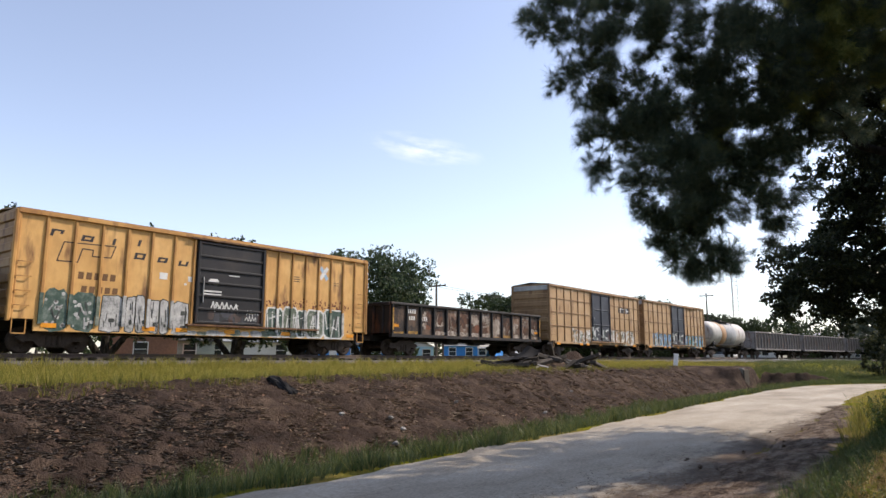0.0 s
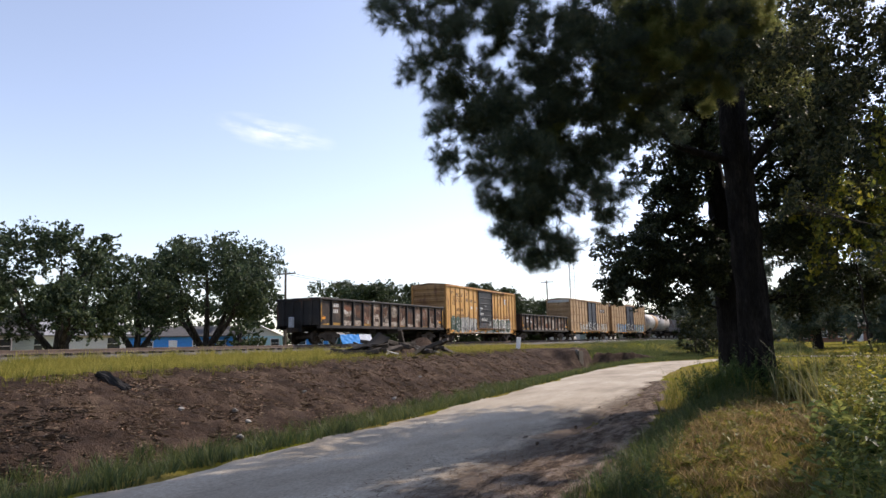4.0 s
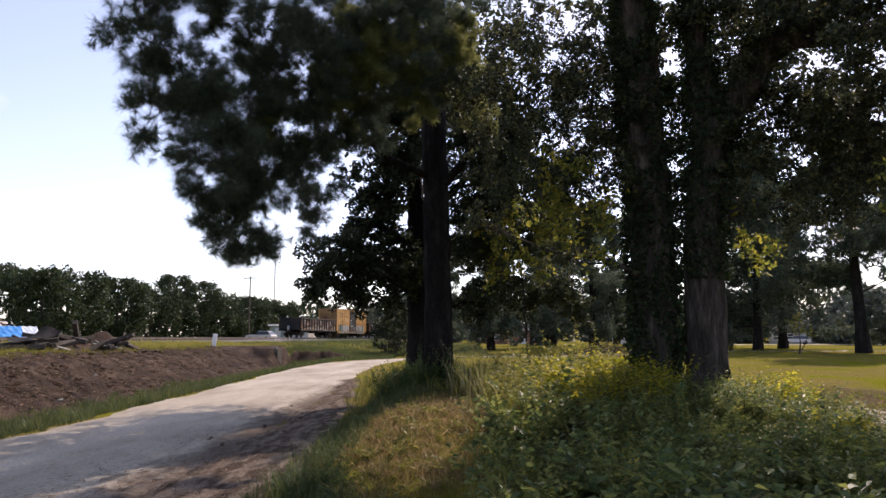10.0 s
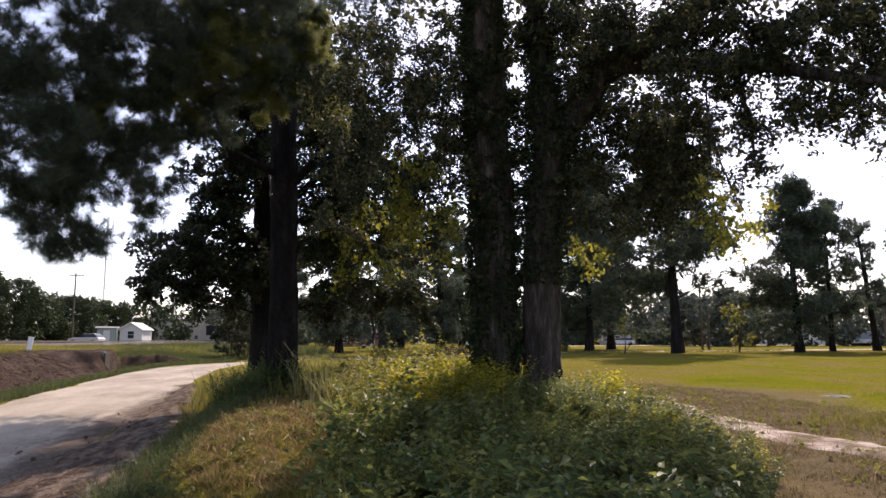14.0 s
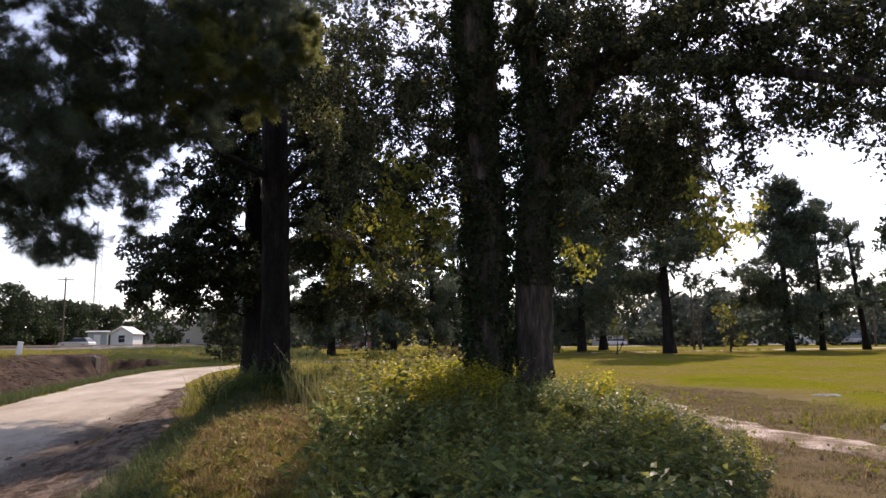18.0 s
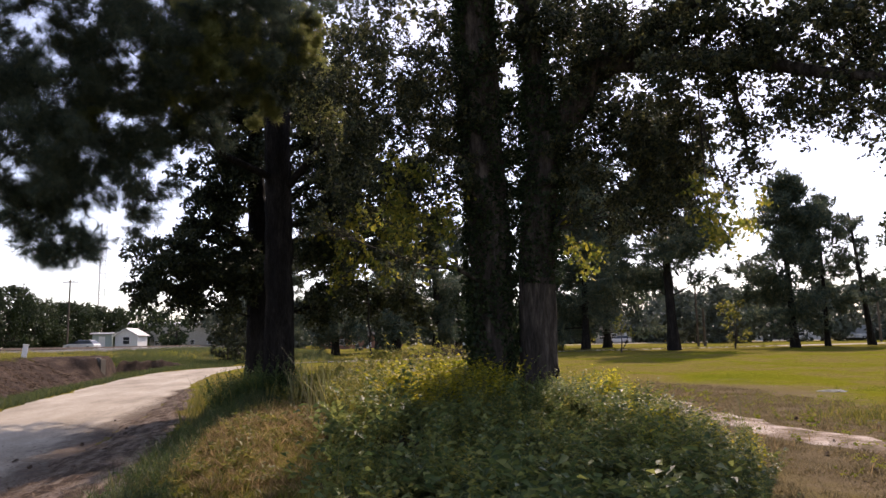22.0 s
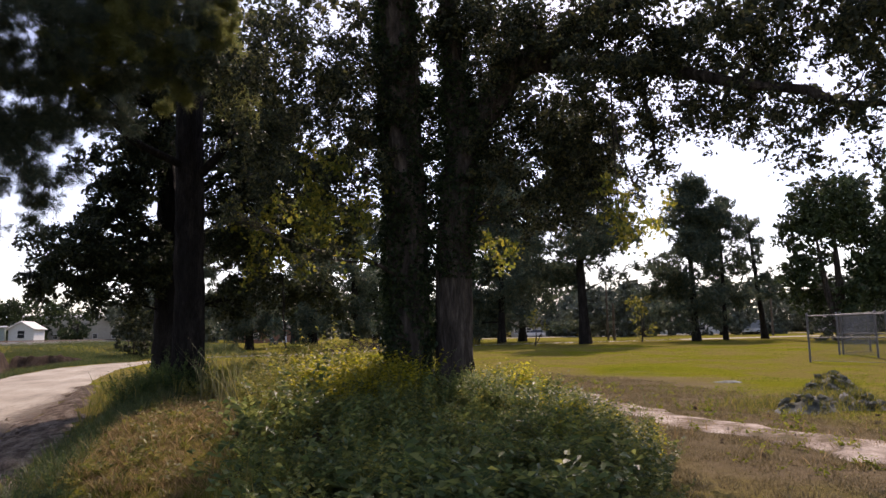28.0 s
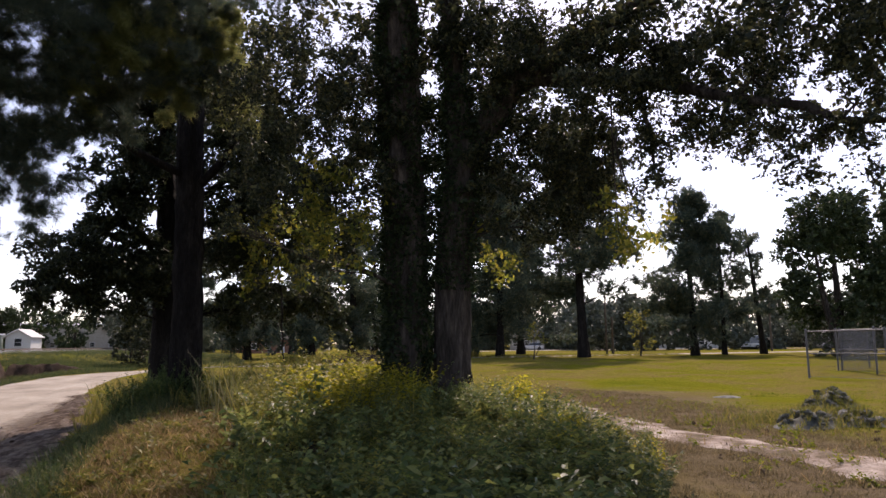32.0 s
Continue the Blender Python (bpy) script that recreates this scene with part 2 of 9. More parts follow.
def tube(points, radii, sides=8, cap=True):
    """Vertices and quads of a tapered tube through points."""
    pts = np.asarray(points, float)
    n = len(pts)
    tang = np.gradient(pts, axis=0)
    tang /= np.linalg.norm(tang, axis=1)[:, None] + 1e-9
    ref = np.where(np.abs(tang[:, 2:3]) > 0.9, np.array([[1.0, 0, 0]]), np.array([[0, 0, 1.0]]))
    a = np.cross(tang, ref)
    a /= np.linalg.norm(a, axis=1)[:, None] + 1e-9
    for i in range(1, n):
        a[i] = a[i - 1] - tang[i] * (a[i - 1] @ tang[i])
        a[i] /= np.linalg.norm(a[i]) + 1e-9
    b = np.cross(tang, a)
    th = np.arange(sides) / sides * 2 * math.pi
    ring = a[:, None] * np.cos(th)[None, :, None] + b[:, None] * np.sin(th)[None, :, None]
    v = pts[:, None] + ring * np.asarray(radii, float)[:, None, None]
    i, j = np.meshgrid(np.arange(n - 1), np.arange(sides), indexing="ij")
    f = np.stack([i * sides + j, i * sides + (j + 1) % sides, (i + 1) * sides + (j + 1) % sides, (i + 1) * sides + j], -1).reshape(-1, 4)
    return v.reshape(-1, 3), f


def gather(pieces):
    """Joins (vertices, faces) pairs of equal face size."""
    vs, fs, o = [], [], 0
    for v, f in pieces:
        vs.append(v)
        fs.append(np.asarray(f) + o)
        o += len(v)
    return np.concatenate(vs), np.concatenate(fs)


def scatter(tv, tf, places, rng, size=(0.8, 1.2), tilt=0.35, upright=False, gain=None):
    """Copies of a template (vertices, faces) at places, turned and scaled at random, as joined arrays."""
    n = len(places)
    tv = np.asarray(tv, float)
    s = rng.uniform(*size, n)
    if gain is not None:
        s = s * gain
    if upright:
        a, t1, t2 = rng.uniform(0, 2 * math.pi, n), rng.normal(0, tilt, n), rng.normal(0, tilt, n)
        ca, sa = np.cos(a), np.sin(a)
        v = np.empty((n, len(tv), 3))
        x, y, z = tv[:, 0], tv[:, 1], tv[:, 2]
        v[:, :, 0] = ca[:, None] * x - sa[:, None] * y + t1[:, None] * z
        v[:, :, 1] = sa[:, None] * x + ca[:, None] * y + t2[:, None] * z
        v[:, :, 2] = z[None]
    else:
        q = rng.normal(size=(n, 4))
        q /= np.linalg.norm(q, axis=1)[:, None]
        w, x, y, z = q.T
        R = np.stack([1 - 2 * (y * y + z * z), 2 * (x * y - z * w), 2 * (x * z + y * w), 2 * (x * y + z * w), 1 - 2 * (x * x + z * z), 2 * (y * z - x * w),
                      2 * (x * z - y * w), 2 * (y * z + x * w), 1 - 2 * (x * x + y * y)], -1).reshape(n, 3, 3)
        v = np.einsum("nij,kj->nki", R, tv)
    v = v * s[:, None, None] + np.asarray(places)[:, None, :]
    f = np.asarray(tf)[None] + (np.arange(n) * len(tv))[:, None, None]
    return v.reshape(-1, 3), f.reshape(-1, np.asarray(tf).shape[1])


def smooth_step(a, b, x):
    t = np.clip((x - a) / (b - a), 0, 1)
    return t * t * (3 - 2 * t)


def waves(x, y, s, seed=0.0):
    """Cheap smooth bumps of about s metres, between -1 and 1."""
    k = 2 * math.pi / s
    return (np.sin(k * x + 1.3 * np.sin(0.7 * k * y + seed)) + np.sin(0.83 * k * y + 1.7 * np.sin(0.61 * k * x + 2 * seed + 1)) + np.sin(0.6 * k * (x + y) + 3 * seed)) / 3


# ---- the lie of the land ----
RAIL_X, RAIL_Z, BEND_Y, BEND_R = -25.6, 1.72, 60.0, 370.0


def track(s):
    """Place and heading (right of +y, radians) of the railway's middle after s metres."""
    if s < BEND_Y:
        return RAIL_X, s, 0.0
    a = min((s - BEND_Y) / BEND_R, 0.75)
    x, y = RAIL_X + BEND_R * (1 - math.cos(a)), BEND_Y + BEND_R * math.sin(a)
    rest = max(0.0, s - BEND_Y - 0.75 * BEND_R)
    return x + rest * math.sin(a), y + rest * math.cos(a), a


ROAD = [(-4.9, -60), (-5.0, -25), (-5.2, 0), (-5.45, 8), (-5.7, 14), (-6.2, 21), (-6.9, 30), (-7.4, 38), (-7.4, 44), (-6.2, 50), (-3.0, 54.2), (3, 56.4), (14, 58.2), (34, 60.5), (70, 65), (140, 74)]


def dense(points, step):
    """A smooth line through points, in steps."""
    p = np.asarray(points, float)
    t = np.concatenate([[0], np.cumsum(np.linalg.norm(np.diff(p, axis=0), axis=1))])
    d = np.gradient(p, t, axis=0)
    u = np.arange(0, t[-1], step)
    i = np.clip(np.searchsorted(t, u, side="right") - 1, 0, len(t) - 2)
    h = (t[i + 1] - t[i])[:, None]
    w = ((u - t[i]) / h[:, 0])[:, None]
    return (2 * w ** 3 - 3 * w ** 2 + 1) * p[i] + (w ** 3 - 2 * w ** 2 + w) * h * d[i] + (-2 * w ** 3 + 3 * w ** 2) * p[i + 1] + (w ** 3 - w ** 2) * h * d[i + 1]


ROAD_LINE = dense(ROAD, 0.5)
FOOTPATH = dense([(9.5, 24), (8.2, 16), (7.5, 12.6), (7.2, 10), (7.3, 8), (7.8, 5.5), (9, 1), (10, -8)], 0.4)
TRACK_LINE = np.array([track(s)[:2] for s in np.arange(-80, 700, 2.0)])


def off_line(line, x, y):
    """Distance of each x, y from a line, and the nearest index."""
    x, y = np.asarray(x, float).ravel(), np.asarray(y, float).ravel()
    d, k = np.empty(len(x)), np.empty(len(x), int)
    for c in range(0, len(x), 4000):
        q = (x[c:c + 4000, None] - line[None, :, 0]) ** 2 + (y[c:c + 4000, None] - line[None, :, 1]) ** 2
        k[c:c + 4000] = q.argmin(1)
        d[c:c + 4000] = np.sqrt(q.min(1))
    return d, k


def land(x, y, bare=False):
    """Height of the ground; bare: with the beds for the lane, the bank and the track cut in."""
    x, y = np.asarray(x, float), np.asarray(y, float)
    shape = x.shape
    x, y = x.ravel(), y.ravel()
    dt, kt = off_line(TRACK_LINE, x, y)
    left = x < TRACK_LINE[kt, 0] + 1e-6
    dr, _ = off_line(ROAD_LINE, x, y)
    fade = 1 - smooth_step(46, 60, y)
    # profile across, west of the lane: verge, ditch, bank, shelf
    shift = np.interp(y, [0, 14, 30, 44], [0, 0.3, 1.6, 2.2])
    px = x + shift
    ditch = np.interp(px, [-54, -40, -21, -15.2, -13.4, -10.6, -9.4, -7.6, -3.2, -1.6, 2, 14], [0.6, 1.22, 1.2, 1.02, 0.62, -0.42, -0.45, 0, 0, 0.12, 0.2, 0.08])
    flat = np.interp(px, [-54, -40, -21, -14.5, -9, -7.6, -3.2, 2, 14], [0.6, 1.22, 1.15, 0.75, 0.15, 0, 0, 0.15, 0.08])
    z = ditch * fade + flat * (1 - fade)
    east = smooth_step(-9, 4, x) * (1 - fade)
    rise = np.interp(dt, [0, 8, 24, 60], [1.22, 1.1, 0.35, 0.05])
    z = np.where(y > 50, z * (1 - smooth_step(60, 90, y)) + smooth_step(60, 90, y) * np.where(left, 1.22, rise), z)
    z = z + 0.4 * smooth_step(14, 50, np.hypot(x, y)) * smooth_step(5, 20, x)
    # the low mound under the trees
    z = z + 0.4 * smooth_step(-2.4, -0.9, x) * (1 - smooth_step(3.6, 6.0, x)) * smooth_step(6.0, 10.3, y) * (1 - smooth_step(16.5, 21, y))
    bank = smooth_step(-15.6, -15.0, px) * (1 - smooth_step(-10.4, -9.8, px)) * (1 - smooth_step(44, 48, y))
    z = z + 0.05 * waves(x, y, 6.0, 1) * smooth_step(2.5, 4.5, dr) * smooth_step(3, 6, dt) + 0.02 * waves(x, y, 1.7, 2) * smooth_step(2.4, 4.0, dr) * smooth_step(3, 6, dt)
    if bare:
        z = z - 0.06 * (1 - smooth_step(1.6, 2.2, dr)) - 0.14 * bank - 0.05 * (1 - smooth_step(2.0, 3.0, dt))
    return z.reshape(shape)


def spread(a, b, fine_a, fine_b, step, growth=1.25):
    """Coordinates that are fine between fine_a and fine_b and widen outside."""
    mid = list(np.arange(fine_a, fine_b + 1e-6, step))
    lo, hi, s = [], [], step
    while (lo[-1] if lo else fine_a) > a:
        s *= growth
        lo.append((lo[-1] if lo else fine_a) - s)
    s = step
    while (hi[-1] if hi else mid[-1]) < b:
        s *= growth
        hi.append((hi[-1] if hi else mid[-1]) + s)
    return np.array(lo[::-1] + mid + hi)


def sheet(xs, ys):
    n, m = len(xs), len(ys)
    i, j = np.meshgrid(np.arange(n - 1), np.arange(m - 1), indexing="ij")
    return np.stack([i * m + j, (i + 1) * m + j, (i + 1) * m + j + 1, i * m + j + 1], -1).reshape(-1, 4)


gx, gy = spread(-1500, 1500, -34, 22, 0.4), spread(-400, 3000, -6, 64, 0.5)
X, Y = np.meshgrid(gx, gy, indexing="ij")
ground = from_arrays("ground", np.stack([X, Y, land(X, Y, True)], -1).reshape(-1, 3), sheet(gx, gy), M_FIELD, smooth=True)


# where the turf is worn to brown dust: beside the footpath
def worn(x, y):
    d, _ = off_line(FOOTPATH, x, y)
    x, y = np.ravel(x), np.ravel(y)
    side = np.where(x > np.interp(y, FOOTPATH[::-1, 1], FOOTPATH[::-1, 0]), np.interp(y, [0, 8, 10.5, 13, 18, 26], [3.0, 2.7, 3.2, 5.0, 6.5, 4.0]), 4.0)
    return np.clip(1.25 - d / side, 0, 1) * (1 - smooth_step(15, 29, y))


ground.data.attributes.new("worn", "FLOAT", "POINT").data.foreach_set("value", worn(X, Y).astype(np.float32))
fn, fl, fb = M_FIELD.node_tree.nodes, M_FIELD.node_tree.links, M_FIELD.node_tree.nodes["Principled BSDF"]
turf = fb.inputs["Base Color"].links[0].from_socket
wa_, wt_, wo_, wm_, wx_ = fn.new("ShaderNodeAttribute"), fn.new("ShaderNodeTexCoord"), fn.new("ShaderNodeTexNoise"), fn.new("ShaderNodeMath"), fn.new("ShaderNodeMix")
wa_.attribute_name = "worn"
wo_.inputs["Scale"].default_value, wo_.inputs["Detail"].default_value, wo_.inputs["Roughness"].default_value = 0.45, 10, 0.75
fl.new(wt_.outputs["Object"], wo_.inputs["Vector"])
wm_.operation = "ADD"
fl.new(wa_.outputs["Fac"], wm_.inputs[0])
fl.new(wo_.outputs["Fac"], wm_.inputs[1])
wh_ = fn.new("ShaderNodeMath")
wh_.operation = "MULTIPLY"
wh_.inputs[1].default_value = 0.5
fl.new(wm_.outputs[0], wh_.inputs[0])
bare_ = ramp(fn, [(0.36, (0, 0, 0)), (0.62, (0.92, 0.92, 0.92))])
fl.new(wh_.outputs[0], bare_.inputs["Fac"])
dust = ramp(fn, [(0.3, (0.09, 0.07, 0.045)), (0.55, (0.15, 0.115, 0.076)), (0.75, (0.23, 0.18, 0.13))])
fl.new(wo_.outputs["Fac"], dust.inputs["Fac"])
wx_.data_type = "RGBA"
fl.new(bare_.outputs["Color"], wx_.inputs["Factor"])
fl.new(turf, wx_.inputs["A"])
fl.new(dust.outputs["Color"], wx_.inputs["B"])
fl.new(wx_.outputs["Result"], fb.inputs["Base Color"])
tagged(ground, "flat mown field of yellowing grass around the lane", "ground", kind="structure")

# the lane: packed pale gravel, with ragged edges and shallow wheel ruts
def ribbon(line, half, across, lift, rag, seed, rut=0.0):
    t = np.gradient(line, axis=0)
    t /= np.linalg.norm(t, axis=1)[:, None]
    nrm = np.stack([t[:, 1], -t[:, 0]], 1)
    s = np.arange(len(line)) * 0.5
    wl_ = half + rag * (np.sin(s * 0.9 + seed) * 0.5 + np.sin(s * 2.3 + 2 * seed) * 0.3 + np.sin(s * 5.1) * 0.2)
    wr_ = half + rag * (np.sin(s * 0.7 + 3 * seed) * 0.5 + np.sin(s * 1.9 + seed) * 0.3 + np.sin(s * 4.3) * 0.2)
    u = np.linspace(-1, 1, across)
    off = np.where(u[None] < 0, u[None] * wl_[:, None], u[None] * wr_[:, None])
    x, y = line[:, :1] + nrm[:, :1] * off, line[:, 1:] + nrm[:, 1:] * off
    z = land(x, y) + lift * (1 - np.abs(u[None]) ** 6) - 0.03 * np.abs(u[None]) ** 6 - rut * (np.exp(-((np.abs(off) - 0.85) / 0.3) ** 2))
    return np.stack([x, y, z], -1).reshape(-1, 3), sheet(np.arange(len(line)), np.arange(across))


v, f = ribbon(ROAD_LINE, 2.2, 41, 0.03, 0.28, 1.0, 0.018)
# mud and pine straw trodden onto the lane's edge under the pine
mud = np.tile(np.linspace(-1, 1, 41), len(ROAD_LINE))
mud = np.clip((mud - 0.15) / 0.85, 0, 1) * np.interp(v[:, 1], [-30, 3, 14, 20, 27], [0.8, 1, 0.9, 0.7, 0.0])
n, l, b = M_ROAD.node_tree.nodes, M_ROAD.node_tree.links, M_ROAD.node_tree.nodes["Principled BSDF"]
base_link = b.inputs["Base Color"].links[0].from_socket
at_, tc_, mp_, no_, su_, mx_ = n.new("ShaderNodeAttribute"), n.new("ShaderNodeTexCoord"), n.new("ShaderNodeMapping"), n.new("ShaderNodeTexNoise"), n.new("ShaderNodeMath"), n.new("ShaderNodeMix")
at_.attribute_name = "mud"
mp_.inputs["Scale"].default_value = (2.2, 0.7, 1)
l.new(tc_.outputs["Object"], mp_.inputs["Vector"])
l.new(mp_.outputs["Vector"], no_.inputs["Vector"])
no_.inputs["Scale"].default_value, no_.inputs["Detail"].default_value, no_.inputs["Roughness"].default_value = 1.6, 9, 0.7
su_.operation = "MULTIPLY_ADD"
su_.inputs[1].default_value = 1.15
l.new(no_.outputs["Fac"], su_.inputs[0])
l.new(at_.outputs["Fac"], su_.inputs[2])
stain = ramp(n, [(0.97 / 2, (0, 0, 0)), (1.35 / 2, (0.9, 0.9, 0.9))])
half_ = n.new("ShaderNodeMath")
half_.operation = "MULTIPLY"
half_.inputs[1].default_value = 0.5
l.new(su_.outputs[0], half_.inputs[0])
l.new(half_.outputs[0], stain.inputs["Fac"])
mx_.data_type = "RGBA"
l.new(stain.outputs["Color"], mx_.inputs["Factor"])
l.new(base_link, mx_.inputs["A"])
mx_.inputs["B"].default_value = (0.075, 0.052, 0.038, 1)
l.new(mx_.outputs["Result"], b.inputs["Base Color"])
road = from_arrays("road", v, f[:, ::-1], M_ROAD, smooth=True)
road.data.attributes.new("mud", "FLOAT", "POINT").data.foreach_set("value", mud.astype(np.float32))
tagged(road, "pale packed gravel lane with worn wheel tracks", "road", kind="structure")

# the cleared bank of the ditch
by, bx = np.concatenate([np.arange(-30, 3, 0.5), np.arange(3, 50.5, 0.14)]), np.linspace(-15.9, -9.7, 52)
BX, BY = np.meshgrid(bx, by, indexing="ij")
BX = BX - np.interp(BY, [0, 14, 30, 44], [0, 0.3, 1.6, 2.2])
BX = BX + np.where(np.abs(np.linspace(-1, 1, 52))[:, None] > 0.93, 0.25 * waves(BX, BY, 1.9, 4), 0)
edge = 1 - np.abs(np.linspace(-1, 1, 52))[:, None] ** 8
rngb = np.random.default_rng(3)
BZ = land(BX, BY) + edge * (0.04 + 0.06 * waves(BX, BY, 1.7, 3) + 0.05 * waves(BX, BY, 0.62, 5) + 0.035 * waves(BX, BY, 0.33, 8) + rngb.normal(0, 0.032, BX.shape)) - 0.08 * (1 - edge)
tagged(from_arrays("ditch_bank", np.stack([BX, BY, BZ], -1).reshape(-1, 3), sheet(bx, by), M_SOIL, smooth=True),
       "freshly cleared bank of dark brown soil and dead roots", "bank", kind="structure")

# ---- railway ----
def follow(s0, s1, step, dx, z):
    """Points along the track, dx to its right, at height z."""
    out = []
    for s in np.arange(s0, s1, step):
        x, y, a = track(float(s))
        out.append((x + dx * math.cos(a), y - dx * math.sin(a), z))
    return np.array(out)


def along(profile, s0, s1, step):
    """Faces swept along the track from a profile of (offset, height)."""
    cols = [follow(s0, s1, step, dx, z) for dx, z in profile]
    v = np.stack(cols, 0)
    return v.reshape(-1, 3), sheet(np.arange(len(profile)), np.arange(v.shape[1]))


v, f = along([(-3.6, 0.9), (-2.6, 1.3), (-1.9, 1.47), (0, 1.49), (1.9, 1.47), (2.6, 1.3), (3.6, 0.9)], -80, 640, 2.0)
tagged(from_arrays("ballast", v, f, M_BALLAST, smooth=True), "grey crushed stone ballast under the railway", "ballast", kind="structure")
for side in (-0.75, 0.75):
    o = RAIL_Z - 0.17
    v, f = along([(side - 0.07, o), (side - 0.02, o + 0.04), (side - 0.035, o + 0.13), (side - 0.035, o + 0.17), (side + 0.035, o + 0.17), (side + 0.035, o + 0.13), (side + 0.02, o + 0.04), (side + 0.07, o)], -80, 640, 2.0)
    tagged(from_arrays("rail", v, f, M_STEEL), "worn brown steel rail with a rounded head", "rail", kind="structure")
bm = bmesh.new()
box(bm, -1.3, 1.3, -0.115, 0.115, -0.1, 0.1, 0.012)
tie = part("tie", bm, M_TIE)
tagged(tie, "dark creosoted wooden railway tie in the ballast", "railway tie", "ties of the track")
tie.matrix_world = pose(*track(4.0)[:2], 1.47)
for k in range(1, 130):
    s = 4.0 + 0.55 * k
    x, y, a = track(s)
    copy_thing(tie, pose(x, y, 1.47 + 0.01 * math.sin(k * 2.1), 0, 0, -math.degrees(a) + 1.2 * math.sin(k * 1.7)))

# pine straw and mud along the lane's edge
rng = np.random.default_rng(11)
M_LITTER = surface("pine_straw", [(0.32, (0.045, 0.03, 0.022)), (0.45, (0.09, 0.062, 0.045)), (0.54, (0.27, 0.21, 0.165)), (0.72, (0.38, 0.32, 0.26))], 2.2, 34, 0.95, 1.0, grime=0.6, stretch=(2.4, 0.7, 1), depth=0.04, spec=0.1)
line = dense([(-2.35, -20), (-2.5, 2), (-2.75, 8), (-3.0, 13), (-3.62, 20), (-4.4, 27)], 0.14)
wid = np.interp(line[:, 1], [-20, 4, 12, 18, 27], [0.95, 0.88, 0.7, 0.5, 0.14]) + 0.12 * np.sin(line[:, 1] * 1.7) + 0.07 * np.sin(line[:, 1] * 4.1)
u = np.linspace(-1, 1, 25)
LX, LY = line[:, :1] + u[None] * wid[:, None] + (0.22 * waves(line[:, :1] + u[None], line[:, 1:] + 0 * u[None], 2.3, 2) + 0.08 * waves(line[:, :1] + u[None], line[:, 1:] + 0 * u[None], 0.5, 5)) * np.abs(u[None]), line[:, 1:] + 0 * u[None]
LZ = land(LX, LY) + 0.022 + 0.035 * (1 - u[None] ** 2) + 0.012 * waves(LX, LY, 0.4, 1) + 0.012 * waves(LX, LY, 0.21, 3) - 0.035 * u[None] ** 6
tagged(from_arrays("pine_straw_edge", np.stack([LX, LY, LZ], -1).reshape(-1, 3), sheet(np.arange(len(line)), u)[:, ::-1], M_LITTER, smooth=True),
       "dark strip of pine straw and mud along the lane", "leaf litter", kind="structure")
# single needles and crumbs on it
tv, tf = np.array([(-0.09, 0, 0), (0.09, 0.006, 0.004), (0.09, -0.006, 0.004)]), [(0, 1, 2)]
M_STRAWDARK = leafy("fallen_needles", (0.05, 0.03, 0.018), (0.1, 0.065, 0.035), (0.2, 0.14, 0.09), 0.1, 0.9)
k = rng.integers(0, len(line), 26000)
px, py = line[k, 0] + rng.normal(-0.5, 1.1, 26000) * wid[k], line[k, 1] + rng.uniform(-0.3, 0.3, 26000)
v, f = scatter(tv, tf, np.stack([px, py, land(px, py) + 0.02 + 0.05 * np.exp(-((px - line[k, 0]) / wid[k]) ** 2)], 1), rng, (0.7, 1.4), 0.02, True)
tagged(from_arrays("fallen_needles", v, f, M_STRAWDARK), "brown pine needles fallen along the lane", "pine needles", kind="stuff")
# pine cones
def cone_mesh():
    bm = bmesh.new()
    for r in range(7):
        z, w = 0.012 + r * 0.013, 0.034 * math.sin(math.pi * (0.22 + 0.7 * r / 7))
        for q in range(8):
            a = (q + 0.5 * (r % 2)) * math.pi / 4
            p = [Vector((math.cos(a + d) * rr, math.sin(a + d) * rr, zz)) for d, rr, zz in ((-0.35, w * 0.5, z), (0, w * 1.15, z + 0.012), (0.35, w * 0.5, z), (0, w * 0.4, z - 0.006))]
            bm.faces.new([bm.verts.new(c) for c in p])
    return bm
M_CONE = plain("pine_cone", (0.07, 0.045, 0.03), 0.9)
pine_cone = tagged(part("pine_cone", cone_mesh(), M_CONE), "open dark brown pine cone lying on the lane edge", "pine cone", "cones along the lane")
spots = [(-3.6, 12.4), (-3.3, 13.6), (-3.1, 11.6), (-3.7, 10.4), (-3.0, 10.1), (-4.1, 11.2), (-3.5, 14.8), (-2.9, 12.8), (-3.4, 9.0), (-2.8, 8.6), (-4.2, 16.6), (-3.8, 17.8), (6.9, 8.2), (7.3, 7.4), (6.3, 7.6), (8.0, 8.0), (7.9, 6.6), (6.0, 6.6), (8.9, 9.6), (10.6, 10.4), (9.4, 7.9), (11.3, 9.2), (8.4, 10.9), (10.1, 8.6)]
for k, (x, y) in enumerate(spots):
    m = pose(x, y, float(land(x, y)) + 0.07, 70 + 9 * k, 0, 57 * k)
    if k:
        copy_thing(pine_cone, m)
    else:
        pine_cone.matrix_world = m

